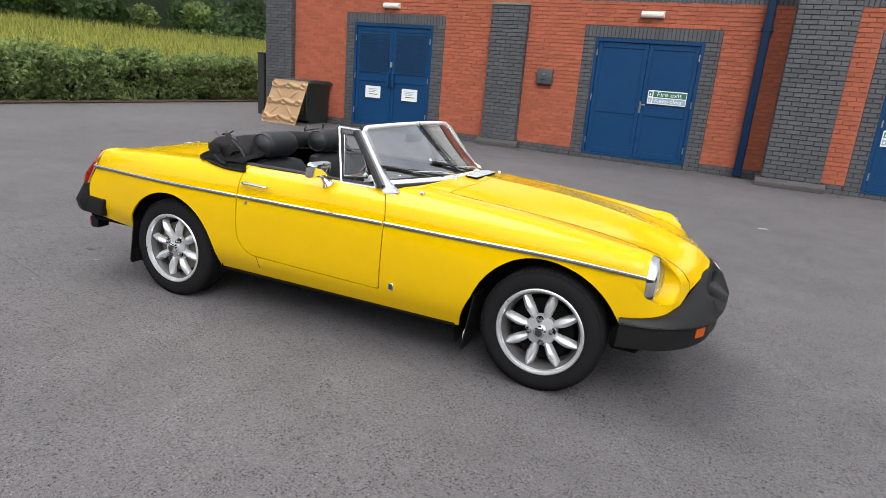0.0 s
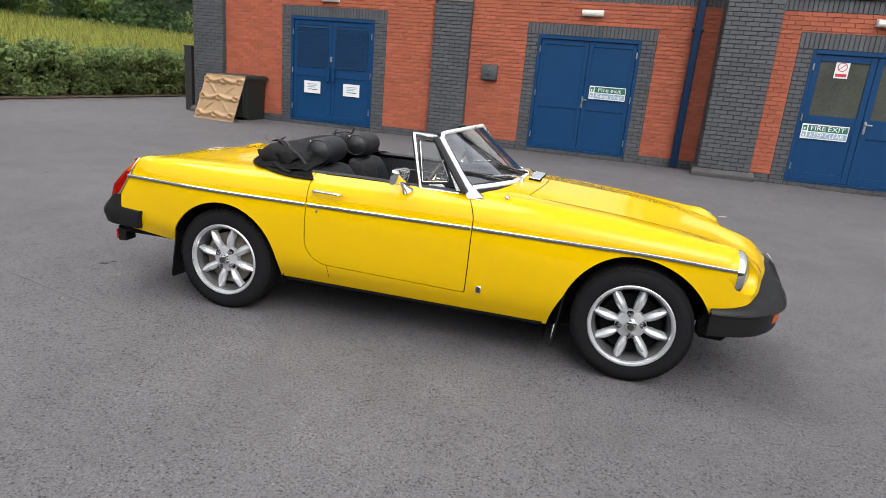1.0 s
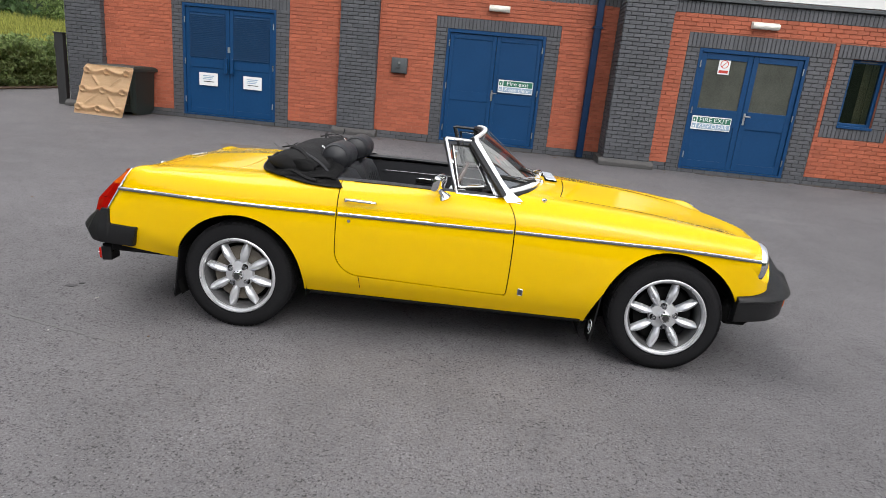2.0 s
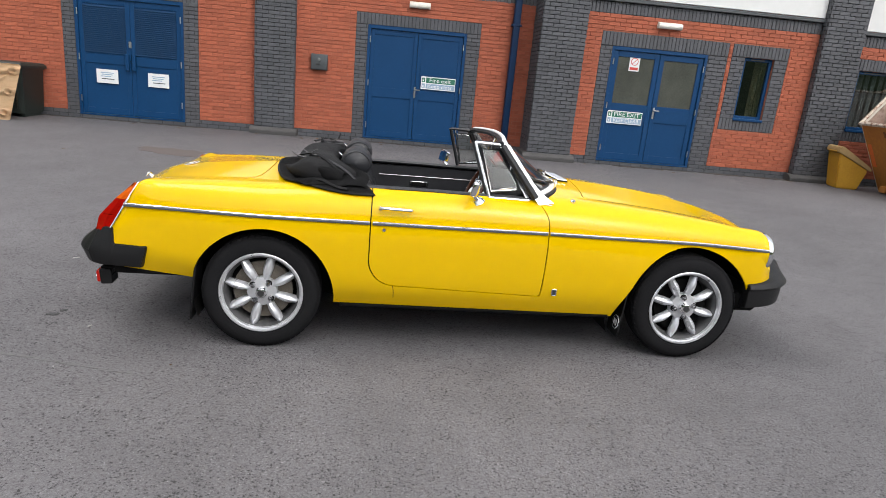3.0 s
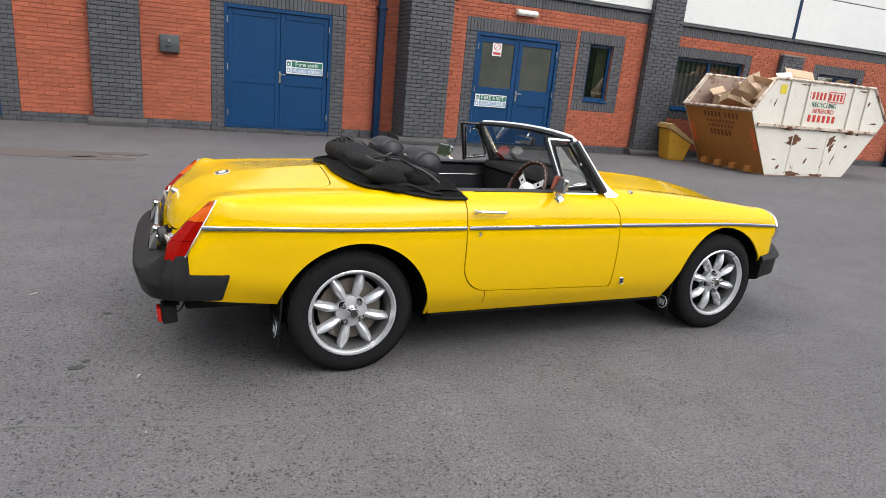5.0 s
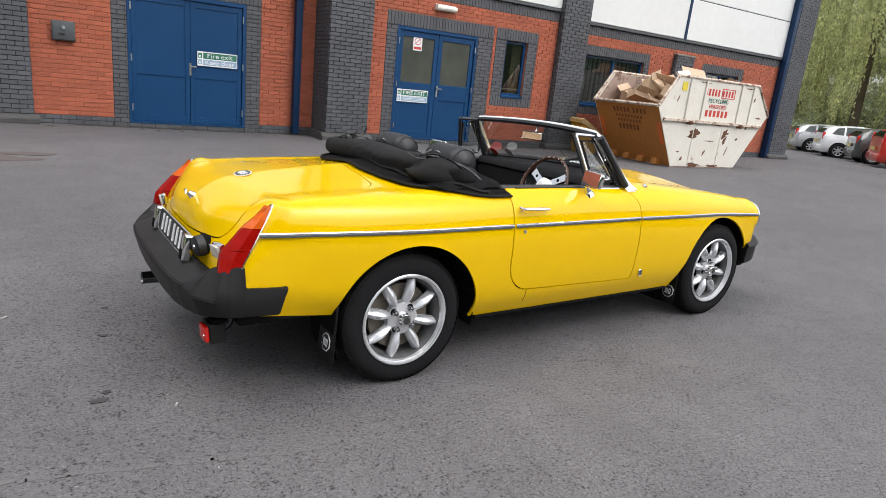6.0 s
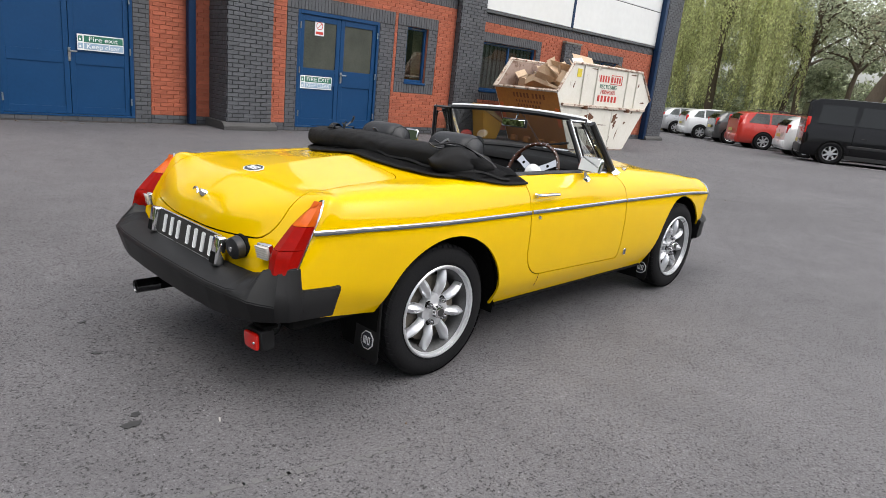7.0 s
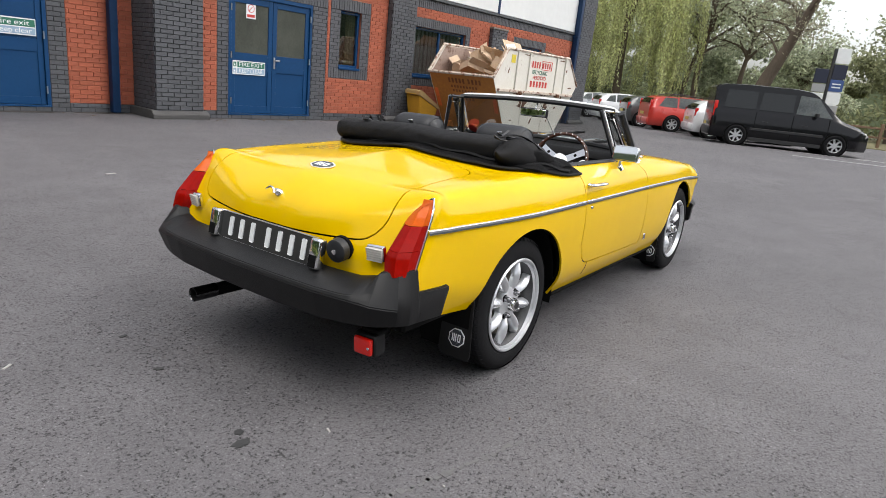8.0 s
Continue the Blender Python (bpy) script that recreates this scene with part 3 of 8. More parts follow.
# white cladding above the brickwork, in panels with dark trims
# the two WA panels are unseen, added so the bonnet reflects white
for a, b, WF, z in ((-11.49, -6.1, WA, BAND), (-6.08, -0.66, WA, BAND), (0.22, 5.0, WB, BAND_E), (5.83, 9.40, WB, BAND_F), (9.42, 14.05, WB, BAND_F)):
    z += 0.22
    for z0, z1 in ((z + 0.08, 4.10), (4.125, TOP - 0.1)):
        pn = boxed(a + 0.012, b - 0.012, WF - 0.045, WF + 0.02, z0, z1, 0.006)
        tagged(part("cladding", pn, M_clad, smooth=False), "smooth white cladding panel above the brickwork", "cladding", kind="structure")
    ft = boxed(a, b, WF - 0.07, WF + 0.02, z, z + 0.065, 0.006)
    tagged(part("trim", ft, M_boxgrey, smooth=False), "dark flashing under the cladding", "trim", kind="structure")
    jn = boxed(a + 0.012, b - 0.012, WF - 0.03, WF + 0.02, 4.10, 4.125, 0)
    tagged(part("trim", jn, M_boxgrey, smooth=False), "dark joint between white panels", "trim", kind="structure")
tr = boxed(9.36, 9.46, WB - 0.062, WB - 0.046, BAND_F + 0.29, TOP - 0.1, 0.004)
tagged(part("trim", tr, M_pipe, smooth=False), "navy vertical joint cover", "trim", kind="structure")
tr = boxed(14.05, 14.20, WB - 0.02, WB + 0.35, 0.0, TOP, 0.006)
tagged(part("trim", tr, M_pipe, smooth=False), "dark infill strip beside the end pillar", "trim", kind="structure")
# roof, back and ends close the building
tagged(part("roof", boxed(-12.3, 15.12, 12.3, 30, TOP, TOP + 0.2, 0.02), M_boxgrey, smooth=False), "flat dark roof", "roof", kind="structure")
tagged(part("wall_north", boxed(-12.3, 15.12, 29.7, 30, 0, TOP, 0), M_mortar, smooth=False), "plain brick back wall", "wall", kind="structure")
tagged(part("wall_west", boxed(-12.28, -11.98, WA + 0.352, 29.69, 0, TOP, 0), M_brick, smooth=False), "plain brick end wall", "wall", kind="structure")
tagged(part("wall_east", boxed(14.80, 15.10, WB + 0.352, 29.69, 0, TOP, 0), M_blue, smooth=False), "plain brick end wall", "wall", kind="structure")
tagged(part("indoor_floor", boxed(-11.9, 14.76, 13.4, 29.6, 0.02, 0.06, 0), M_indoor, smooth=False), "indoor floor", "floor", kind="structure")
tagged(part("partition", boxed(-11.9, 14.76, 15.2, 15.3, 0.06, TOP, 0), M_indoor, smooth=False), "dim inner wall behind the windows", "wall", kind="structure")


def plate(bm, x0, x1, y, z0, z1, t=0.02, bev=0.003):
    return box(bm, x0, x1, y - t, y, z0, z1, bev)


def door_frame(o, y, parent):
    a, b, c, d = o
    for u0, u1, z0, z1 in ((a, a + 0.06, c, d), (b - 0.06, b, c, d), (a + 0.06, b - 0.06, d - 0.07, d)):
        part("door_frame", boxed(u0, u1, y - 0.005, y + 0.09, z0, z1, 0.004), M_doorblue, parent, smooth=False)
    part("threshold", boxed(a, b, y - 0.02, y + 0.12, 0.075, 0.105, 0.004), M_doorblue, parent, smooth=False)


def raised_leaf(x0, x1, y, z0, z1, rails):
    """A door leaf: stiles and rails standing proud of sunk panels. rails: heights of the cross rails."""
    bm = boxed(x0 + 0.004, x1 - 0.004, y + 0.012, y + 0.05, z0, z1, 0.002)
    s = 0.085
    plate(bm, x0 + 0.004, x0 + s, y + 0.012, z0, z1, 0.016)
    plate(bm, x1 - s, x1 - 0.004, y + 0.012, z0, z1, 0.016)
    for r0, r1 in [(z0, z0 + 0.12), (z1 - 0.10, z1), *rails]:
        plate(bm, x0 + s + 0.001, x1 - s - 0.001, y + 0.012, r0, r1, 0.015)
    return bm


def lever(x, y, z, parent, way=1):
    bm = boxed(x - 0.020, x + 0.020, y - 0.012, y, z - 0.13, z + 0.09, 0.004)
    box(bm, x - 0.012, x + 0.012, y - 0.06, y - 0.012, z + 0.02, z + 0.045, 0.004)
    box(bm, min(x - 0.012 * way, x + 0.105 * way), max(x - 0.012 * way, x + 0.105 * way), y - 0.072, y - 0.052, z + 0.02, z + 0.044, 0.006)
    part("door_handle", bm, M_steel, parent, "steel lever handle", smooth=False)


def hinges(x, y, zs, parent):
    for z in zs:
        part("hinge", tube([(x, y - 0.012, z - 0.06), (x, y - 0.012, z + 0.06)], 0.012), M_steel, parent)


def flat_board(name, x0, x1, z0, z1, y, label, top_text=None, low_text=None):
    """A small safety sign: green band with words over a pale band, pictograms at one end."""
    t = thing(name, pose((x0 + x1) / 2, y, (z0 + z1) / 2), label, "sign")
    w, h = (x1 - x0) / 2, (z1 - z0) / 2
    part("board", boxed(-w, w, -0.004, 0, -h, h, 0.001), M_sign, t, smooth=False)
    k = -w + 0.32 * h * 2
    part("green_band", boxed(k + 0.02, w - 0.012, -0.0055, -0.004, 0.02 * h, 0.86 * h, 0), M_green, t, smooth=False)
    part("pale_band", boxed(k + 0.02, w - 0.012, -0.0055, -0.004, -0.86 * h, -0.10 * h, 0), M_paleblue, t, smooth=False)
    for z, m in ((0.45 * h, M_green), (-0.45 * h, M_paleblue)):
        pic = bmesh.new()
        box(pic, -w + 0.015, k, -0.0055, -0.004, z - 0.34 * h, z + 0.34 * h)
        part("pictogram", pic, m, t, smooth=False)
        pic = boxed(-w + 0.03, k - 0.025, -0.0068, -0.0057, z - 0.22 * h, z + 0.05 * h, 0)
        box(pic, -w + 0.045, k - 0.04, -0.0068, -0.0057, z + 0.09 * h, z + 0.22 * h)
        part("pictogram", pic, M_sign, t, smooth=False)
    cx = (k + w) / 2
    for text, z in ((top_text, 0.44 * h), (low_text, -0.48 * h)):
        size = 0.86 * h
        bold = [text_mesh(q, size, 0.0008) for q in text.split()]
        wide = [max(v.co.x for v in m.verts) - min(v.co.x for v in m.verts) for m in bold]
        fit_x = min(1.25, 0.86 * (w - 0.012 - k - 0.02) / (sum(wide) + 0.3 * size * (len(wide) - 1)))
        x = cx - fit_x * (sum(wide) + 0.3 * size * (len(wide) - 1)) / 2
        for q, m, u in zip(text.split(), bold, wide):
            place = pose(x + fit_x * u / 2, -0.0066, z) @ Matrix.Diagonal((fit_x, 1, 1, 1))
            part("word", moved(m, place), M_sign, t, "white word " + q, smooth=False)
            x += fit_x * (u + 0.3 * size)
    return t


# door 1: louvred plant room doors
door1 = thing("door_1", pose(0, 0, 0), "blue steel double doors with dark louvred upper halves", "door", kind="structure")
door_frame(D1, WA, door1)
mid = (D1[0] + D1[1]) / 2
for x0, x1 in ((D1[0] + 0.06, mid), (mid, D1[1] - 0.06)):
    lf = part("door_leaf", raised_leaf(x0, x1, WA + 0.03, 0.11, 2.315, [(1.10, 1.28)]), M_doorblue, door1, smooth=False)
    z = 1.31
    while z < 2.19:
        sl = prism([(WA + 0.035, z), (WA + 0.012, z), (WA + 0.036, z + 0.032), (WA + 0.042, z + 0.032)], x0 + 0.09, x1 - 0.09, axis="x")
        part("slat", sl, M_louvre, lf, smooth=False)
        z += 0.037
    hs = mid - 0.10 if x1 == mid else mid + 0.03
    part("pull_handle", boxed(hs, hs + 0.07, WA - 0.04, WA + 0.02, 1.0, 1.32, 0.01), M_doorblue, lf, smooth=False)
part("lock", boxed(mid - 0.03, mid + 0.02, WA - 0.01, WA + 0.02, 1.44, 1.56, 0.006), M_steel, door1, smooth=False)
hinges(D1[0] + 0.055, WA, (0.4, 1.2, 2.05), door1)
hinges(D1[1] - 0.055, WA, (0.4, 1.2, 2.05), door1)
for a, b, c, d in ((-9.36, -8.94, 0.72, 0.99), (-8.36, -7.95, 0.72, 0.99)):
    t = thing("notice", pose((a + b) / 2, WA + 0.012, (c + d) / 2), "white paper notice fixed to a blue door", "sign", "door notices")
    part("board", boxed(-(b - a) / 2, (b - a) / 2, -0.004, 0, -(d - c) / 2, (d - c) / 2, 0.001), M_sign, t, smooth=False)
    for i, zz in enumerate((0.07, 0.035, 0.0, -0.05)):
        part("printed_line", boxed(-0.13 + 0.02 * (i % 2), 0.13 - 0.03 * (i % 3), -0.0052, -0.004, zz - 0.008, zz + 0.008, 0), M_paleblue if i < 3 else M_blackink, t, smooth=False)

# door 2: plain double doors with a fire exit sign
door2 = thing("door_2", pose(0, 0, 0), "blue steel fire exit double doors, closed", "door", kind="structure")
door_frame(D2, WA, door2)
mid = (D2[0] + D2[1]) / 2 + 0.02
for x0, x1 in ((D2[0] + 0.06, mid), (mid, D2[1] - 0.06)):
    part("door_leaf", raised_leaf(x0, x1, WA + 0.03, 0.11, 2.255, [(0.93, 1.12)]), M_doorblue, door2, smooth=False)
lever(mid + 0.0, WA + 0.026, 1.10, door2, 1)
hinges(D2[0] + 0.055, WA, (0.35, 1.2, 2.05), door2)
hinges(D2[1] - 0.055, WA, (0.35, 1.2, 2.05), door2)
flat_board("fire_exit_sign", -2.875, -2.165, 1.165, 1.42, WA + 0.012, "green and white fire exit sign on a blue door", "Fire exit", "Keep clear")

# door 3: half-glazed double doors
door3 = thing("door_3", pose(0, 0, 0), "blue half-glazed fire exit double doors, closed", "door", kind="structure")
door_frame(D3, WB, door3)
mid = (D3[0] + D3[1]) / 2 + 0.02
for x0, x1 in ((D3[0] + 0.06, mid), (mid, D3[1] - 0.06)):
    y, s = WB + 0.03, 0.10
    bm = bmesh.new()
    box(bm, x0 + 0.004, x0 + s, y - 0.005, y + 0.045, 0.11, 2.26, 0.003)
    box(bm, x1 - s, x1 - 0.004, y - 0.005, y + 0.045, 0.11, 2.26, 0.003)
    box(bm, x0 + s, x1 - s, y - 0.005, y + 0.045, 2.15, 2.26, 0.003)
    box(bm, x0 + s, x1 - s, y - 0.005, y + 0.045, 0.92, 1.25, 0.003)
    box(bm, x0 + s, x1 - s, y - 0.005, y + 0.045, 0.11, 0.25, 0.003)
    box(bm, x0 + s, x1 - s, y + 0.012, y + 0.04, 0.25, 0.92, 0)
    lf = part("door_leaf", bm, M_doorblue, door3, smooth=False)
    part("pane", boxed(x0 + s, x1 - s, y + 0.012, y + 0.02, 1.25, 2.15, 0), M_frost, lf, "dull greenish obscure glass", smooth=False)
lever(mid + 0.05, WB + 0.025, 1.13, door3, 1)
hinges(D3[0] + 0.055, WB, (0.35, 1.2, 2.05), door3)
hinges(D3[1] - 0.055, WB, (0.35, 1.2, 2.05), door3)
flat_board("fire_exit_sign", 0.93, 1.66, 0.845, 1.10, WB + 0.02, "green and white fire exit sign on a half-glazed door", "FIRE EXIT", "KEEP CLEAR")
ns = thing("no_smoking_notice", pose(1.33, WB + 0.038, 2.03), "small white notice with a red ring on door glass", "sign")
part("board", boxed(-0.105, 0.105, -0.004, 0, -0.14, 0.14, 0.001), M_sign, ns, smooth=False)
part("red_ring", moved(lathe([(0.062, -0.0055), (0.075, -0.0055), (0.075, -0.004), (0.062, -0.004)], 24, closed=True), pose(0, 0, 0.045)), M_redink, ns, smooth=False)
part("bar", moved(boxed(-0.062, 0.062, -0.0055, -0.004, -0.006, 0.006, 0), pose(0, 0, 0.045, 0, -45, 0)), M_redink, ns, smooth=False)
part("red_band", boxed(-0.085, 0.085, -0.0055, -0.004, -0.115, -0.065, 0), M_redink, ns, smooth=False)


def window(name, o, y, panes, label):
    """A blue framed window: frame, mullions, panes, a sill, pale blinds inside."""
    a, b, c, d = o
    t = thing(name, pose(0, 0, 0), label, "window", kind="structure")
    yy = y + 0.06
    for u0, u1, z0, z1 in ((a, a + 0.06, c, d), (b - 0.06, b, c, d), (a + 0.06, b - 0.06, d - 0.06, d), (a + 0.06, b - 0.06, c, c + 0.07)):
        part("window_frame", boxed(u0, u1, yy, yy + 0.08, z0, z1, 0.005), M_doorblue, t, smooth=False)
    part("window_sill", boxed(a - 0.01, b + 0.01, y - 0.035, yy, c - 0.035, c + 0.015, 0.006), M_doorblue, t, smooth=False)
    w = (b - a - 0.12) / panes
    for i in range(panes):
        u = a + 0.06 + i * w
        if i:
            part("mullion", boxed(u - 0.03, u + 0.03, yy + 0.004, yy + 0.075, c + 0.07, d - 0.06, 0.005), M_doorblue, t, smooth=False)
        ob = part("pane", boxed(u + (0.03 if i else 0), u + w - (0.03 if i < panes - 1 else 0), yy + 0.03, yy + 0.038, c + 0.07, d - 0.06, 0), M_windowglass, t, smooth=False)
        ob.visible_shadow = False
    part("vent", boxed(a + 0.16, b - 0.16, yy - 0.006, yy + 0.01, d - 0.045, d - 0.02, 0.003), M_boxgrey, t, smooth=False)
    return t


window("window_1", W1, WB, 1, "narrow blue framed window with a pale curtain inside")
window("window_2", W2, WB, 2, "wide blue framed window with vertical blinds inside")
window("window_3", W3, WB, 2, "blue framed window partly hidden behind a skip")
for o, n in ((W1, 1), (W2, 14), (W3, 8)):
    t = thing("window_blind", pose(0, WB + 0.19, 0), "pale vertical blind hanging inside a window", "blind", "window blinds")
    a, b, c, d = o
    for i in range(n if n > 1 else 7):
        u = a + (i + 0.5) * (b - a) / n if n > 1 else b - 0.27 + 0.036 * i
        ww = 0.05 if n > 1 else 0.017
        rows = []
        for k in range(7):
            q = u - ww + 2 * ww * k / 6
            yk = 0.015 * math.sin(k * 2.0 + i)
            rows.append([(q, yk, c - 0.02), (q, yk + 0.004 * (i % 2), d - 0.05)])
        bm = lofted(rows)
        bmesh.ops.solidify(bm, geom=bm.faces[:], thickness=0.003)
        part("slat" if n > 1 else "curtain_fold", bm, M_curtain if n > 1 else M_drape, t)


def bulkhead_lamp(x0, x1, z0, z1, y, label):
    t = thing("wall_light", pose((x0 + x1) / 2, y, (z0 + z1) / 2), label, "light", "wall lights")
    w, h = (x1 - x0) / 2, (z1 - z0) / 2
    part("base", boxed(-w, w, -0.03, 0.0, -h, h, 0.006), M_white, t, smooth=False)
    part("diffuser", prism([(-0.03, h * 0.92), (-0.10, h * 0.6), (-0.115, -h * 0.3), (-0.09, -h * 0.95), (-0.03, -h * 0.95)], -w * 0.97, w * 0.97, 0.008, axis="x"), M_white, t, "creamy plastic diffuser")


bulkhead_lamp(-3.22, -2.80, 2.715, 2.835, WA - 0.01, "white rectangular wall light, off, over a blue door")
bulkhead_lamp(-8.92, -8.50, 2.715, 2.835, WA - 0.01, "white rectangular wall light, off, over louvred doors")
bulkhead_lamp(1.64, 2.13, 2.735, 2.855, WB - 0.01, "yellowed rectangular wall light, off, over glazed doors")

bx = thing("meter_box", pose(-4.955, WA - 0.01, 1.51), "grey plastic wall box on red brick", "box")
part("body", boxed(-0.165, 0.165, -0.09, 0, -0.155, 0.155, 0.012, 2), M_boxgrey, bx)
part("lid", boxed(-0.15, 0.15, -0.105, -0.09, -0.14, 0.14, 0.006, 2), M_boxgrey, bx)
part("knob", moved(lathe([(0, -0.13), (0.025, -0.13), (0.03, -0.105), (0, -0.105)], 12), pose(0.0, 0, 0.05)), M_steel, bx)
part("handle", boxed(-0.06, 0.02, -0.125, -0.105, -0.06, -0.03, 0.006), M_blackink, bx)

dp = thing("drainpipe", pose(-1.05, WA - 0.11, 0), "square dark blue drainpipe down a brick wall", "pipe")
part("pipe", boxed(-0.068, 0.068, -0.075, 0.075, 0.02, TOP, 0.02, 2), M_pipe, dp)
for z in (2.55, 4.5):
    part("bracket", boxed(-0.10, 0.10, -0.085, 0.10, z, z + 0.04, 0.006), M_pipe, dp, smooth=False)
dp2 = thing("drainpipe", pose(14.10, WB - 0.125, 0), "square dark blue drainpipe beside an end pillar", "pipe")
part("pipe", boxed(-0.085, 0.085, -0.085, 0.085, 0.02, TOP, 0.02, 2), M_pipe, dp2)
for z in (2.9, 4.6):
    part("bracket", boxed(-0.10, 0.10, -0.10, 0.125, z, z + 0.05, 0.006), M_pipe, dp2, smooth=False)

# ---- the yellow roadster: x forward from the rear axle, y to its left, z up ----
LEAN = 1.15                    # the yard falls away under the far wheels
car = thing("sports_car", pose(-3.8835, 3.465, 0, 0, 0, 2.75) @ pose(0, -0.66, 0.72, -LEAN) @ pose(0, 0.66, -0.72), "bright yellow open two-seat roadster with black bumpers, hood folded down", "car")

# half of the skin, station by station from tail to nose: bottom edge, lower side, flank, waist, upper side, shoulder, inner, centre line
SKIN = np.array([
    [(-.765, .50, .40), (-.775, .46, .45), (-.78, .42, .48), (-.785, .36, .50), (-.79, .28, .51), (-.795, .2, .515), (-.80, .1, .52), (-.80, 0, .52)],
    [(-.76, .59, .40), (-.77, .595, .47), (-.77, .58, .54), (-.752, .53, .59), (-.755, .48, .61), (-.765, .42, .62), (-.782, .25, .624), (-.788, 0, .625)],
    [(-.75, .635, .40), (-.76, .646, .48), (-.75, .644, .56), (-.705, .628, .665), (-.675, .595, .722), (-.668, .56, .742), (-.715, .38, .738), (-.738, 0, .738)],
    [(-.72, .650, .40), (-.73, .666, .48), (-.715, .669, .57), (-.650, .658, .70), (-.617, .645, .775), (-.600, .618, .812), (-.622, .43, .800), (-.648, 0, .802)],
    [(-.52, .645, .375), (-.52, .675, .45), (-.52, .686, .56), (-.52, .675, .708), (-.52, .659, .775), (-.50, .622, .821), (-.50, .43, .827), (-.50, 0, .840)],
    [(-.30, .65, .35), (-.30, .69, .42), (-.30, .706, .55), (-.30, .698, .706), (-.30, .676, .782), (-.30, .628, .831), (-.28, .44, .844), (-.27, 0, .870)],
    [(.0, .66, .285), (.0, .705, .37), (.0, .724, .53), (.0, .714, .703), (.0, .690, .785), (.0, .632, .838), (.0, .46, .852), (.0, 0, .892)],
    [(.50, .650, 0.256), (.50, .700, .345), (.50, .724, .53), (.50, .716, .702), (.50, .692, .790), (.50, .625, .858), (.50, .50, .875), (.50, 0, .90)],
    [(1.0, .650, 0.251), (1.0, .700, .345), (1.0, .722, .53), (1.0, .714, .704), (1.0, .690, .793), (1.0, .620, .862), (1.0, .49, .880), (1.0, 0, .905)],
    [(1.45, .650, 0.248), (1.45, .698, .345), (1.45, .720, .53), (1.45, .709, .704), (1.45, .684, .790), (1.45, .606, .856), (1.45, .46, .885), (1.45, 0, .918)],
    [(1.85, .650, 0.248), (1.85, .698, .345), (1.85, .720, .53), (1.85, .704, .700), (1.85, .680, .778), (1.85, .605, .838), (1.85, .45, .858), (1.85, 0, .899)],
    [(2.31, .650, .285), (2.31, .695, .38), (2.31, .706, .52), (2.31, .688, .685), (2.31, .668, .750), (2.31, .600, .803), (2.31, .43, .811), (2.31, 0, .854)],
    [(2.56, .655, .41), (2.56, .674, .455), (2.565, .680, .54), (2.57, .672, .675), (2.57, .655, .730), (2.575, .598, .774), (2.58, .42, .766), (2.59, 0, .800)],
    [(2.70, .640, .405), (2.71, .655, .455), (2.715, .664, .54), (2.72, .660, .665), (2.72, .640, .716), (2.73, .580, .752), (2.74, .40, .724), (2.75, 0, .757)],
    [(2.765, .600, .41), (2.79, .61, .47), (2.80, .60, .535), (2.805, .582, .61), (2.81, .560, .65), (2.825, .505, .655), (2.855, .36, .670), (2.878, 0, .712)],
    [(2.79, .560, .41), (2.84, .53, .48), (2.86, .50, .52), (2.88, .45, .555), (2.895, .39, .58), (2.920, .31, .604), (2.948, .16, .626), (2.962, 0, .645)],
])
KU = np.concatenate([[0], np.cumsum(np.sqrt((np.diff(SKIN, axis=0) ** 2).sum(2)).mean(1))])
KV = np.concatenate([[0], np.cumsum(np.sqrt((np.diff(SKIN[6:11], axis=1) ** 2).sum(2)).mean(0))])
NU, NV = 190, 74


def skin_grid():
    a = hermite(KU, SKIN, np.linspace(0, KU[-1], NU))
    return hermite(KV, a.transpose(1, 0, 2), np.linspace(0, KV[-1], NV)).transpose(1, 0, 2)


GRID = skin_grid()
gu, gv = np.gradient(GRID, axis=0), np.gradient(GRID, axis=1)
NRM = np.cross(gv, gu)
NRM /= np.linalg.norm(NRM, axis=2, keepdims=True) + 1e-9
if NRM[NU // 2, NV // 4, 1] < 0:
    NRM = -NRM
NRM[:, -1, 1] = 0
NRM /= np.linalg.norm(NRM, axis=2, keepdims=True) + 1e-9
GRID[:, -1, 1] = 0


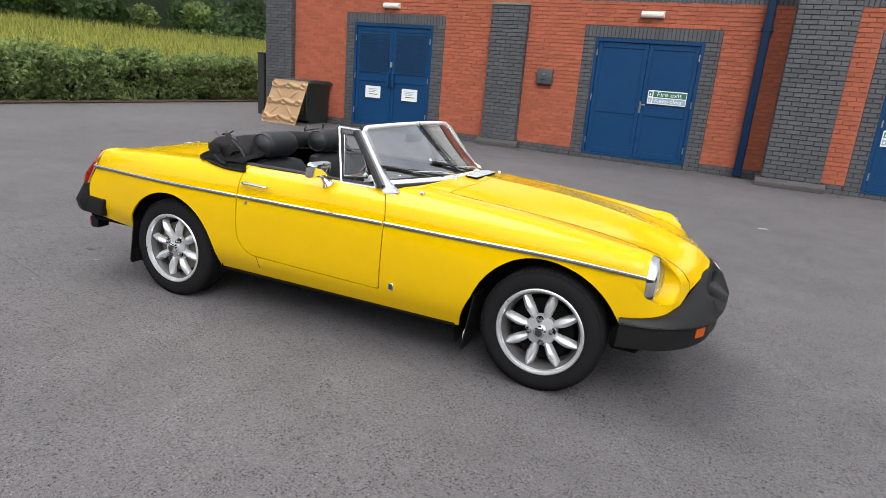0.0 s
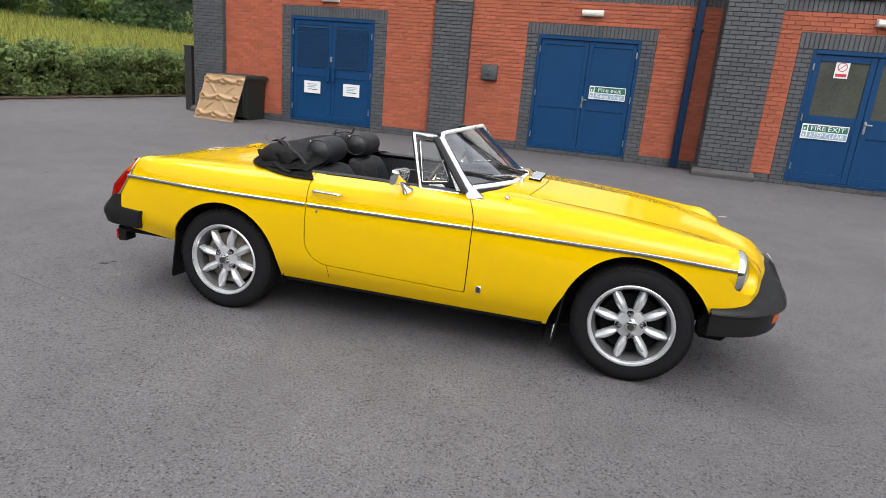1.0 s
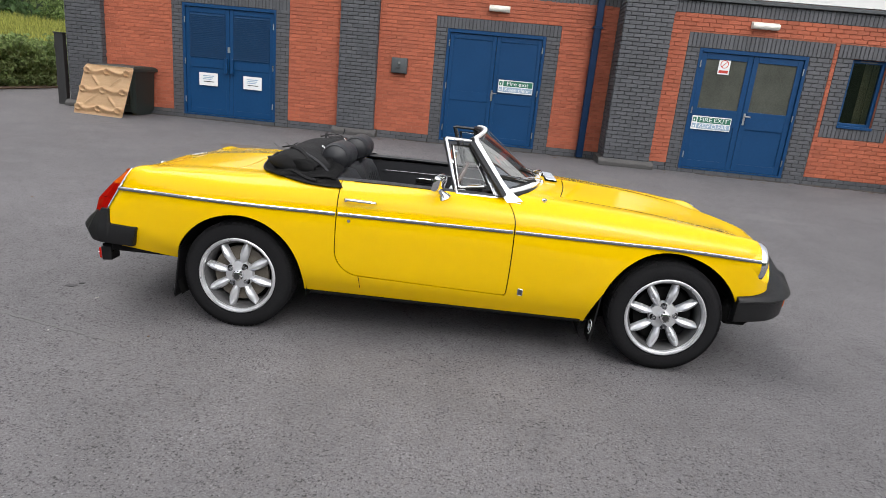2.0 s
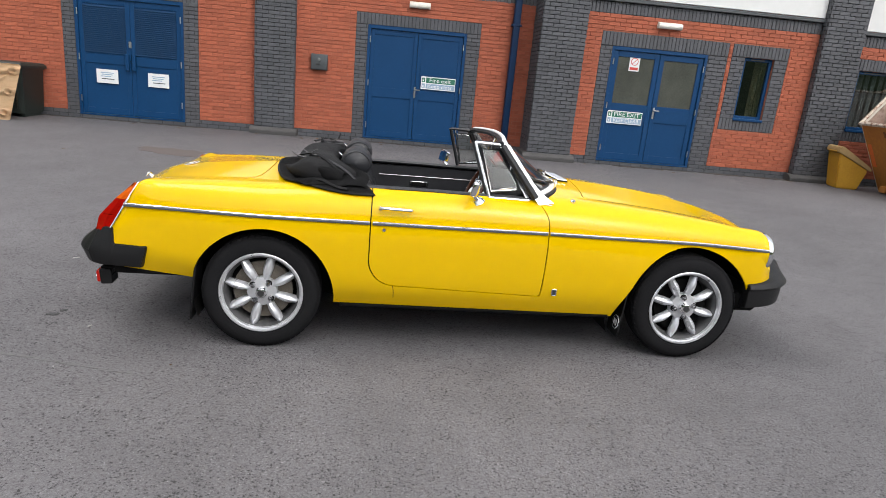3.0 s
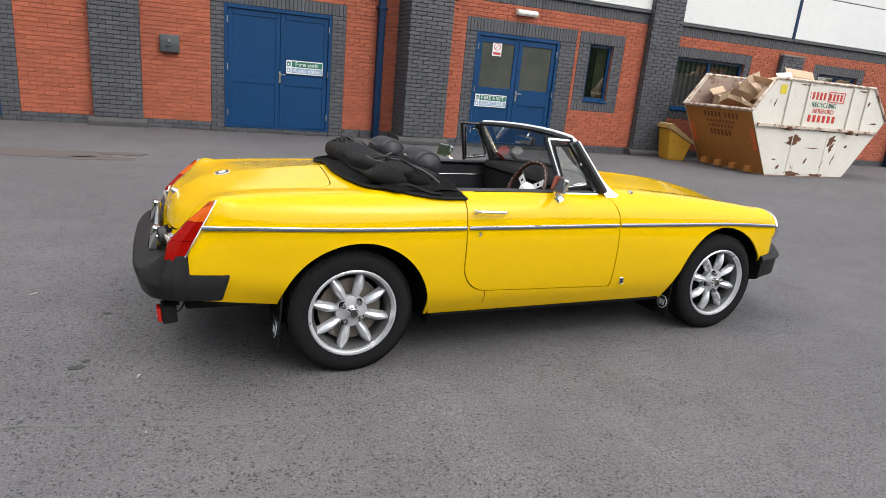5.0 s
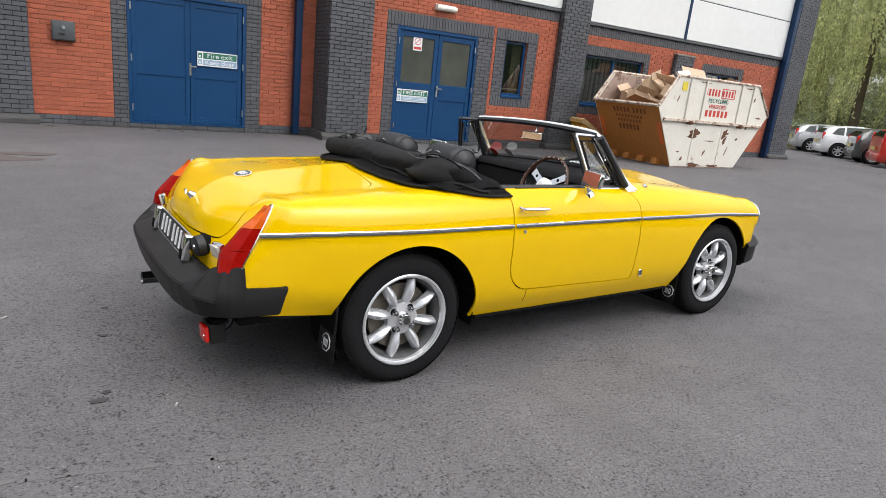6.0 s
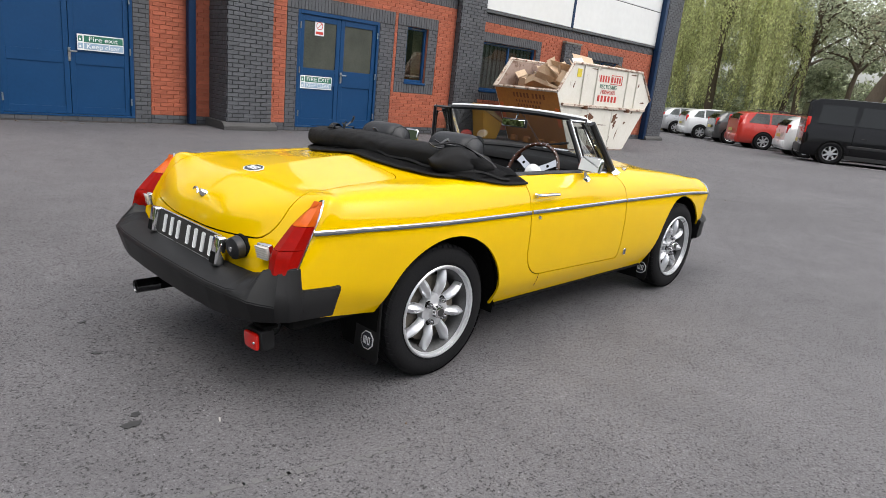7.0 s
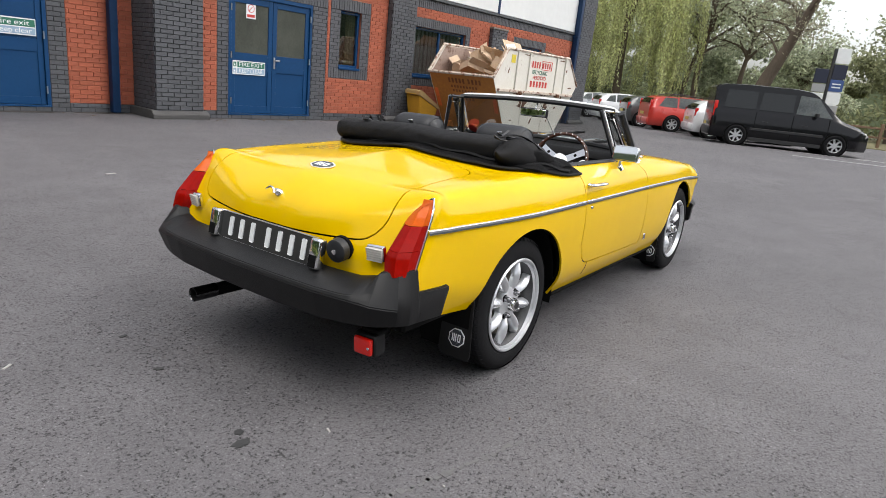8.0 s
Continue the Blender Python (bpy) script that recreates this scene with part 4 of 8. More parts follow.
class Shell:
    """Polygons with smooth normals, which can be cut along the zero line of a function of place."""
    def __init__(self, V, F):
        self.V, self.F = V, F

    @staticmethod
    def skin():
        V = [tuple(GRID[i, j]) + tuple(NRM[i, j]) for i in range(NU) for j in range(NV)]
        F = [(i * NV + j, i * NV + j + 1, (i + 1) * NV + j + 1, (i + 1) * NV + j) for i in range(NU - 1) for j in range(NV - 1)]
        return Shell(V, F)

    def cut(self, f):
        """Keeps the side where f(x, y, z) is below zero."""
        val = [f(*v[:3]) for v in self.V]
        V, F, idx, mids = [], [], {}, {}
        def keep(i):
            if i not in idx:
                idx[i] = len(V)
                V.append(self.V[i])
            return idx[i]
        def cross(i, j):
            key = (min(i, j), max(i, j))
            if key not in mids:
                a, b = key
                t = val[a] / (val[a] - val[b])
                mids[key] = len(V)
                V.append(tuple(p + t * (q - p) for p, q in zip(self.V[a], self.V[b])))
            return mids[key]
        for poly in self.F:
            if all(val[i] >= 0 for i in poly):
                continue
            out = []
            for k, i in enumerate(poly):
                j = poly[(k + 1) % len(poly)]
                if val[i] < 0:
                    out.append(keep(i))
                if (val[i] < 0) != (val[j] < 0):
                    out.append(cross(i, j))
            if len(out) > 2:
                F.append(tuple(out))
        return Shell(V, F)

    def inset(self, d):
        return Shell([tuple(v[k] - d * v[3 + k] for k in range(3)) + v[3:] for v in self.V], self.F)

    def object(self, name, material, parent, both=False, flip=False, lip=0.006, label=""):
        """One mesh: the panel, its folded edge, and its mirror image if both."""
        edges = {}
        for poly in self.F:
            for k, i in enumerate(poly):
                e = (i, poly[(k + 1) % len(poly)])
                edges[(min(e), max(e))] = None if (min(e), max(e)) in edges else e
        V, N, F = [v[:3] for v in self.V], [v[3:] for v in self.V], list(self.F)
        if lip:
            made = {}
            for e in edges.values():
                if e is None or (abs(V[e[0]][1]) < 1e-5 and abs(V[e[1]][1]) < 1e-5):
                    continue
                i, j = e
                a, b, n = Vector(V[i]), Vector(V[j]), Vector(N[i])
                side = (b - a).cross(n)
                side = tuple(side.normalized()) if side.length > 1e-9 else tuple(n)
                q = []
                for w in (i, j):
                    q.append(len(V))
                    V.append(V[w])
                    N.append(side)
                for w in (j, i):
                    q.append(len(V))
                    V.append(tuple(V[w][k] - lip * N[w][k] for k in range(3)))
                    N.append(side)
                F.append((q[1], q[0], q[3], q[2]))
        sides = [1] if not both else [1, -1]
        if flip:
            sides = [-1]
        VV, NN, FF = [], [], []
        for s in sides:
            k = len(VV)
            VV += [(x, s * y, z) for x, y, z in V]
            NN += [(x, s * y, z) for x, y, z in N]
            FF += [tuple(k + i for i in (p if s > 0 else p[::-1])) for p in F]
        me = bpy.data.meshes.new(name)
        me.from_pydata(VV, [], FF)
        me.materials.append(material)
        me.shade_smooth()
        me.normals_split_custom_set_from_vertices(NN)
        ob = new(name, me)
        ob.parent = parent
        if label:
            ob["label"] = label
        return ob


def arch_rear(x, y, z):
    return 1.0 - math.hypot((x - 0.02) / (0.345 if x > 0.02 else 0.368), (z - 0.292) / 0.352)


def arch_front(x, y, z):
    return 1.0 - math.hypot((x - 2.262) / (0.412 if x > 2.262 else 0.338 + 0.25 * max(0.0, 0.43 - z)), (z - 0.285) / 0.392)


def corner(dx, dz, r):
    """Distance-like value for a corner with radius r, from two side distances (positive outside)."""
    a, b = dx + r, dz + r
    return math.hypot(a, b) - r if a > 0 and b > 0 else max(dx, dz)


def door_line(x, y, z):
    rear = 0.536 + 0.01 * max(0.0, (z - 0.7)) - x
    front = x - (1.452 - 1.9 * max(0.0, z - 0.735) ** 2 * 2.0 - 0.10 * max(0.0, 0.66 - z) ** 2)
    low = (0.386 - 0.028 * (x - 0.6)) - z
    return max(corner(rear, low, 0.13), front)


def cockpit(x, y, z):
    if z < 0.70:
        return 0.5
    side = abs(y) - (0.598 if x > 0.55 else 0.598 - 0.25 * max(0, 0.55 - x) ** 2)
    front = x - (1.575 - 0.20 * abs(y / 0.6) ** 2.2)
    rear = 0.22 - x
    return corner(side, rear, 0.16) if x < 0.8 else max(side, front)


def bonnet_line(x, y, z):
    if x < 1.3:
        return 0.5
    side = abs(y) - (0.475 - 0.085 * max(0.0, (x - 1.6) / 1.25) ** 2)
    rear = (1.748 - 0.055 * (abs(y) / 0.47) ** 2) - x
    return corner(side, rear, 0.035)


def boot_line(x, y, z):
    if x > 0.3:
        return 0.5
    side = abs(y) - (0.458 + 0.085 * max(0.0, -x - 0.03))
    front = x - (-0.03 - 0.04 * (abs(y) / 0.45) ** 2)
    low = (0.638 + 0.10 * abs(y) ** 2) - z
    a = corner(side, front, 0.09)
    return corner(side, low, 0.085) if x < -0.45 else a


def headlamp_hole(x, y, z):
    return max(math.hypot(y - 0.570, z - 0.648) - 0.1035, 2.728 - x) if x > 2.6 else 0.5


GAP = 0.0058
base = Shell.skin()
base = base.cut(lambda x, y, z: arch_rear(x, y, z)).cut(lambda x, y, z: arch_front(x, y, z))
base = base.cut(lambda x, y, z: -headlamp_hole(x, y, z))
open_base = base.cut(lambda x, y, z: -cockpit(x, y, z))
body = open_base.cut(lambda x, y, z: GAP - door_line(x, y, z))
body = body.cut(lambda x, y, z: GAP - bonnet_line(x, y, z)).cut(lambda x, y, z: GAP - boot_line(x, y, z))
body.object("body", M_paint, car, both=True, lip=0.010, label="glossy bright yellow bodywork")
door_panel = open_base.cut(door_line)
DOORS = []
for flip in (True, False):
    DOORS.append(door_panel.object("door", M_paint, car, flip=flip, lip=0.008))
base.cut(bonnet_line).object("bonnet", M_paint, car, both=True)
base.cut(boot_line).object("boot_lid", M_paint, car, both=True)
# dark inner skin behind the panel gaps
open_base.cut(lambda x, y, z: x - 2.66).inset(0.020).object("inner_shell", M_black, car, both=True, lip=0)


seam_pts = []
for row in GRID:
    f = row[:, 1] - (0.475 - 0.085 * np.maximum(0.0, (row[:, 0] - 1.6) / 1.25) ** 2) - GAP / 2
    j = int(np.argmax(f[NV // 2:] < 0)) + NV // 2
    if 1.74 < row[j, 0] < 2.90 and f[j - 1] > 0:
        q = f[j - 1] / (f[j - 1] - f[j])
        seam_pts.append(Vector(row[j - 1] + (row[j] - row[j - 1]) * q - np.array((0, 0, .0012))))
# black tube laid in the bonnet gap to draw its shade as a line
for s in (-1, 1):
    part("bonnet_gap_shade", tube([Vector((p.x, s * p.y, p.z)) for p in seam_pts], GAP * .45, 6), M_black, car)


def skin_point(x, z=None, y=None, out=0.0):
    """The nearest place on the right-hand skin (y below zero) to a side point (x, z) or a top point (x, y), raised by out."""
    if z is not None:
        d = (GRID[:, :, 0] - x) ** 2 + (GRID[:, :, 2] - z) ** 2 + 0.002 * (0.7 - GRID[:, :, 1]) ** 2
        j_lim = int(NV * 0.62)
        d[:, j_lim:] = 9
    else:
        d = (GRID[:, :, 0] - x) ** 2 + (GRID[:, :, 1] - abs(y)) ** 2
        d[:, : int(NV * 0.42)] = 9
    i, j = np.unravel_index(np.argmin(d), d.shape)
    # refine among the neighbours by blending
    i0, i1, j0, j1 = max(i - 1, 0), min(i + 2, NU), max(j - 1, 0), min(j + 2, NV)
    w = 1.0 / (d[i0:i1, j0:j1] + 1e-7)
    p = (GRID[i0:i1, j0:j1] * w[..., None]).sum((0, 1)) / w.sum()
    n = NRM[i, j]
    p = p + n * out
    s = -1 if z is not None or y < 0 else 1
    return Vector((p[0], s * p[1], p[2])), Vector((n[0], s * n[1], n[2]))


# ---- waist strip: chrome with a grey insert, one length for each panel and side ----
def strip_z(x):
    return 0.706 + 0.006 * max(0.0, -x / 0.6) - 0.012 * max(0.0, (x - 1.5) / 1.25) ** 1 - 0.022 * max(0.0, (x - 2.2) / 0.55) ** 1.5


for s in (-1, 1):
    for a, b in ((-0.652, 0.529), (0.543, 1.448), (1.460, 2.745)):
        rows, rows2 = [], []
        for x in np.linspace(a, b, 40):
            p, n = skin_point(x, strip_z(x))
            j = np.argmin((GRID[np.argmin(np.abs(GRID[:, 20, 0] - x)), :, 2] - strip_z(x)) ** 2)
            yy = np.interp(x, SKIN[3:14, 3, 0], hermite(SKIN[3:14, 3, 0], SKIN[3:14, 3, 1], SKIN[3:14, 3, 0]))
            yy = float(hermite(SKIN[3:14, 3, 0], SKIN[3:14, 3, 1:2], [x])[0, 0])
            yy += 0.006 * min(1.0, max(0.0, (x - 2.40) / 0.3)) + 0.007 * min(1.0, max(0.0, (-x - 0.45) / 0.12))
            z = strip_z(x)
            prof = [(0.0, -.0095), (.006, -.0085), (.009, -.005), (.009, .005), (.006, .0085), (0.0, .0095)]
            rows.append([(x, s * (yy - 0.0015 + u), z + w) for u, w in prof])
            rows2.append([(x, s * (yy - 0.0015 + u), z + w) for u, w in ((.0085, -.0090), (.0112, -.0080), (.0112, -.0010), (.0085, .0005))])
        part("side_strip", lofted(rows), M_chrome, car, "polished waist strip")
        part("strip_insert", lofted(rows2), M_boxgrey, car)

# ---- wheels ----
R_TYRE, R_RIM = 0.298, 0.208


def build_wheel(m, disc):
    """A road wheel, outer face towards -y: tyre with grooved tread, rim, eight spokes, nuts, centre cap."""
    w = new("wheel")
    w.empty_display_size = 0.1
    w.matrix_basis = m
    w.parent = car
    prof = [(R_RIM - .012, .070), (R_RIM + .004, .078), (R_RIM + .03, .084), (R_TYRE - .035, .082), (R_TYRE - .012, .070), (R_TYRE - .003, .058)]
    for a in (.038, .014, -.014, -.038):
        prof += [(R_TYRE, a + .006), (R_TYRE - .008, a + .003), (R_TYRE - .008, a - .003), (R_TYRE, a - .006)]
    prof += [(R_TYRE - .003, -.058), (R_TYRE - .012, -.070), (R_TYRE - .035, -.082), (R_RIM + .03, -.084), (R_RIM + .014, -.0815), (R_RIM + .012, -.079), (R_RIM + .004, -.078), (R_RIM - .012, -.070)]
    tyre = part("tyre", lathe(prof, 72), M_tyre, w, "black tyre with a grooved tread", angle=30)
    # shoulder blocks of the tread, with gaps between them
    V, F = [], []
    n_block = 58
    for k in range(n_block):
        a0, da = 2 * math.pi * k / n_block, 2 * math.pi / n_block * .80
        for side in (-1, 1):
            pr = [(R_TYRE - .012, .0765), (R_TYRE - .002, .066), (R_TYRE + .0006, .046), (R_TYRE - .006, .046)]
            i = len(V)
            for c in (a0, a0 + da):
                for r, y in pr:
                    cc = c + side * (.07 - y) * 1.6
                    V.append((r * math.cos(cc), side * y, r * math.sin(cc)))
            F += [(i, i + 1, i + 5, i + 4), (i + 1, i + 2, i + 6, i + 5), (i + 2, i + 3, i + 7, i + 6), (i, i + 3, i + 2, i + 1), (i + 4, i + 5, i + 6, i + 7)]
    me = bpy.data.meshes.new("tread_block")
    me.from_pydata(V, [], F)
    me.materials.append(M_tyre)
    tc = new("tread_block", me)
    tc.parent = tyre
    tc["kind"] = "stuff"
    rim = [(R_RIM - .002, -.076), (R_RIM + .003, -.082), (R_RIM - .002, -.087), (R_RIM - .008, -.086), (R_RIM - .010, -.078), (R_RIM - .015, -.076), (R_RIM - .018, -.064)]
    part("barrel", lathe([(R_RIM - .018, -.064), (R_RIM - .030, -.045), (R_RIM - .036, -.02), (R_RIM - .034, .05), (R_RIM - .012, .072)], 64), M_barrel, w, "inside of the rim, its shade put into the colour")
    part("rim", lathe(rim, 64), M_alloy, w, "bright silver alloy rim")
    part("brake_disc", lathe([(0, -.012), (.10, -.012), (.150, -.012), (.150, .012), (0, .012)], 40), disc, w, "dull brake disc")
    part("inner_dark", lathe([(R_RIM - .036, .045), (0.02, .045)], 32), M_black, w)
    for k in range(8):
        ang = 2 * math.pi * (k + 0.5) / 8
        rows = []
        for t in np.linspace(0, 1, 9):
            r = .060 + t * (R_RIM - .019 - .060)
            half = .0130 + .0120 * math.sin(math.pi * min(1.0, t + .10) ** 1.1 * 0.80)
            yc = -.052 - .020 * math.sin(math.pi * t ** .9) - .004 * t
            rows.append([(r, yc + .034 * (1 - math.sqrt(max(0, 1 - q * q))) ** .8, half * q) for q in (-1, -.9, -.65, -.3, 0, .3, .65, .9, 1)])
        bm = lofted(rows)
        part("spoke", moved(bm, pose(0, 0, 0, 0, -math.degrees(ang), 0)), M_alloy, w)
    part("hub", lathe([(0, -.058), (.030, -.058), (.064, -.055), (.074, -.052), (.077, -.044), (.077, -.02), (0, -.02)], 32), M_alloy, w)
    for k in range(4):
        ang = 2 * math.pi * (k + 0.5) / 4 + math.pi / 4
        part("wheel_nut", moved(lathe([(0, -.083), (.006, -.082), (.0115, -.075), (.0135, -.066), (.0135, -.052), (.017, -.050), (0, -.050)], 10), pose(.055 * math.cos(ang), 0, .055 * math.sin(ang))), M_nut, w, "dark chrome wheel nut")
        part("nut_seat", moved(lathe([(.0135, -.0555), (.0185, -.0555), (.0185, -.05)], 16), pose(.055 * math.cos(ang), 0, .055 * math.sin(ang))), M_black, w)
    cap = part("centre_cap", lathe([(0, -.090), (.016, -.090), (.026, -.086), (.030, -.076), (.031, -.055), (0, -.055)], 24), M_chrome, w, "chrome centre cap")
    part("cap_badge", lathe([(0, -.0915), (.018, -.0915), (.018, -.085), (0, -.085)], 8), M_blackink, cap, smooth=False)
    return w


M_steeldark = make_mat("sooty_steel", (0.16, 0.16, 0.165), (0.07, 0.07, 0.072), scale=14, rough=0.22, metal=1.0)
# silver rim inside, darkened in colour for the shade behind the spokes
M_barrel = make_mat("shaded_rim_inside", (0.12, 0.12, 0.123), (0.07, 0.07, 0.071), scale=14, rough=0.5, metal=0.4)
M_disc = make_mat("rusty_disc", (0.20, 0.18, 0.15), (0.12, 0.10, 0.08), scale=14, rough=0.7, metal=0.3)
WY = 0.607
drop = (WY + 0.66) * math.tan(radians(LEAN))      # the far wheels hang a little lower in the leaning body
build_wheel(pose(0, -WY + .008, R_TYRE, 0, -54, 0), M_disc)
build_wheel(pose(2.293, -WY + .008, R_TYRE + RISE, 0, -9, 0), M_black)
build_wheel(pose(0, WY, R_TYRE + drop, 0, 20, 180), M_disc)
build_wheel(pose(2.293, WY, R_TYRE + RISE + drop, 0, 50, 180), M_black)

# wheel wells, floor pan, axle beam, sill seam
for x, rx, rz in ((0.02, 0.36, 0.37), (2.27, 0.425, 0.405)):
    for s in (-1, 1):
        rows = []
        for k in range(25):
            a = math.radians((-12 if x < 1 else 6) + (214 if x < 1 else 194) * k / 24)
            px, pz = x + rx * math.cos(a), 0.292 + rz * math.sin(a)
            rows.append([(px, s * (0.668 if x < 1 else 0.648), pz), (px, s * 0.42, pz), (x + 0.3 * rx * math.cos(a), s * 0.42, 0.292 + 0.3 * rz * math.sin(a))])
        part("wheel_well", lofted(rows), M_black, car)
pan = boxed(0.42, 1.84, -0.58, 0.58, 0.215, 0.275, 0.02)
box(pan, 0.42, 2.55, -0.36, 0.36, 0.19, 0.40, 0.03)
box(pan, -0.70, 0.42, -0.34, 0.34, 0.29, 0.42, 0.03)
box(pan, -0.72, -0.35, -0.645, 0.645, 0.356, 0.42, 0.01)
box(pan, 2.62, 2.80, -0.60, 0.60, 0.335, 0.45, 0.02)
box(pan, 2.60, 2.74, -0.64, -0.56, 0.31, 0.42, 0.02)
box(pan, 2.60, 2.74, 0.56, 0.64, 0.31, 0.42, 0.02)
part("underbody", pan, M_black, car, "black underside", smooth=False)
part("axle", tube([(0, -.5, .293), (0, .5, .293)], .04), M_black, car)
for s in (-1, 1):
    part("sill_edge", tube([(x, s * 0.652, 0.250) for x in np.linspace(.40, 1.86, 12)], 0.010, 6), M_black, car)
    p0, _ = skin_point(0.665, 0.37)
    seam = tube([skin_point(0.66 + 0.014 * t, 0.383 - 0.075 * t, out=0.0003)[0] for t in np.linspace(0, 1, 6)], 0.0018, 5)
    if s > 0:
        seam = moved(seam, Matrix.Diagonal((1, -1, 1, 1)))
    part("panel_seam", seam, M_black, car)


# ---- bumpers ----
def bumper(path, name, label, soft=True):
    """path: rows of (x, y, profile), the profile being (outward, z) pairs; outward is along the plan normal."""
    rows = []
    pts = [Vector((p[0], p[1], 0)) for p in path]
    for i, (x, y, prof) in enumerate(path):
        t = (pts[min(i + 1, len(pts) - 1)] - pts[max(i - 1, 0)]).normalized()
        n = Vector((-t.y, t.x, 0))
        rows.append([c for u, z in prof for c in (x + n.x * u, y + n.y * u, z)])
    R = np.array(rows)
    d = np.sqrt((np.diff(np.array([(p[0], p[1]) for p in path]), axis=0) ** 2).sum(1))
    k = np.concatenate([[0], np.cumsum(d)])
    q = np.unique(np.concatenate([k, np.linspace(0, k[-1], 70)]))
    S = (hermite(k, R, q) if soft else np.stack([np.interp(q, k, R[:, c]) for c in range(R.shape[1])], 1)).reshape(len(q), -1, 3)
    full = [list(map(tuple, r)) for r in S]
    other = [[(x, -y, z) for x, y, z in r] for r in full[::-1]]
    bm = lofted(full + other[1:], closed=True, caps=True)
    bmesh.ops.remove_doubles(bm, verts=bm.verts, dist=1e-5)
    es = [e for e in bm.edges if len(e.link_faces) == 2 and e.calc_face_angle(0) > 0.5]
    bmesh.ops.bevel(bm, geom=es, offset=0.0035, segments=2, affect="EDGES")
    return part(name, bm, M_rubber, car, label, angle=35)


# rear: from the right-hand side round the corner to the middle, with a block round each lamp's foot
bumper([
    (-0.545, -0.690, [(-.03, .514), (.008, .514), (.011, .510), (.011, .506), (.008, .502), (-.03, .498)]),
    (-0.575, -0.688, [(-.03, .512), (.010, .512), (.014, .490), (.015, .455), (.010, .405), (-.03, .400)]),
    (-0.700, -0.676, [(-.03, .517), (.010, .517), (.018, .480), (.022, .445), (.014, .408), (-.03, .400)]),
    (-0.705, -0.675, [(-.03, .597), (.006, .597), (.020, .500), (.024, .455), (.014, .408), (-.03, .400)]),
    (-0.745, -0.666, [(-.04, .598), (.006, .598), (.030, .510), (.040, .470), (.030, .412), (-.04, .400)]),
    (-0.770, -0.648, [(-.04, .597), (.004, .597), (.040, .525), (.062, .478), (.044, .416), (-.06, .400)]),
    (-0.788, -0.620, [(-.045, .592), (.004, .592), (.046, .530), (.074, .484), (.048, .412), (-.07, .398)]),
    (-0.800, -0.592, [(-.045, .582), (.004, .582), (.056, .530), (.084, .488), (.054, .408), (-.08, .396)]),
    (-0.806, -0.570, [(-.045, .560), (.002, .556), (.070, .518), (.086, .492), (.054, .405), (-.08, .392)]),
    (-0.822, -0.50, [(-.045, .546), (.0, .541), (.079, .510), (.087, .495), (.058, .401), (-.09, .386)]),
    (-0.835, -0.40, [(-.05, .544), (.0, .539), (.078, .508), (.086, .494), (.060, .396), (-.10, .380)]),
    (-0.842, -0.20, [(-.05, .542), (.0, .537), (.078, .507), (.086, .493), (.060, .392), (-.10, .376)]),
    (-0.844, 0.0, [(-.05, .542), (.0, .537), (.078, .507), (.086, .493), (.060, .392), (-.10, .376)]),
], "rear_bumper", "matt black moulded rear bumper", soft=False)
# front: from the middle round to the right-hand side; two hollows flank the raised nose
bumper([
    (2.985, 0.0, [(-.05, .642), (-.010, .640), (.015, .618), (.040, .594), (.095, .505), (.070, .478), (.064, .39), (-.06, .35)]),
    (2.985, -0.035, [(-.05, .640), (-.010, .638), (.015, .616), (.040, .592), (.095, .503), (.070, .476), (.064, .39), (-.06, .35)]),
    (2.984, -0.060, [(-.05, .638), (-.010, .635), (.006, .618), (-.010, .545), (.095, .502), (.070, .475), (.064, .39), (-.06, .35)]),
    (2.977, -0.19, [(-.05, .632), (-.010, .626), (.004, .606), (-.012, .530), (.093, .492), (.068, .466), (.064, .385), (-.06, .345)]),
    (2.968, -0.285, [(-.05, .606), (-.008, .598), (.006, .582), (-.004, .525), (.090, .483), (.064, .458), (.060, .38), (-.06, .34)]),
    (2.962, -0.315, [(-.05, .596), (-.006, .586), (.014, .570), (.034, .550), (.088, .479), (.062, .455), (.058, .378), (-.06, .338)]),
    (2.945, -0.40, [(-.05, .570), (-.004, .556), (.016, .546), (.036, .532), (.084, .472), (.058, .450), (.054, .37), (-.06, .335)]),
    (2.895, -0.52, [(-.05, .530), (.014, .520), (.026, .514), (.038, .506), (.068, .470), (.046, .450), (.040, .36), (-.06, .335)]),
    (2.810, -0.615, [(-.05, .506), (.012, .502), (.022, .497), (.032, .490), (.048, .466), (.034, .452), (.028, .355), (-.05, .335)]),
    (2.70, -0.666, [(-.04, .490), (.010, .488), (.016, .484), (.022, .478), (.030, .462), (.020, .450), (.014, .35), (-.04, .335)]),
    (2.635, -0.680, [(-.03, .482), (.008, .480), (.012, .476), (.016, .471), (.020, .460), (.012, .450), (.006, .345), (-.03, .335)]),
], "front_bumper", "matt black moulded front bumper with a raised nose")
for s in (-1, 1):
    ind = boxed(-0.008, 0.008, -0.036, 0.036, -0.024, 0.024, 0.006, 2)
    part("front_indicator", moved(ind, pose(2.968, s * 0.478, 0.424, 0, 3, s * 30)), M_amber, car, "amber front indicator")
grille = boxed(2.86, 2.90, -0.36, 0.36, 0.40, 0.58, 0.01)
part("grille", grille, M_black, car, smooth=False)
part("nose_badge", moved(boxed(-0.004, 0.003, -0.02, 0.02, -0.022, 0.022, 0.003), pose(2.998, 0, 0.634, 0, -42, 0)), M_chrome, car, smooth=False)

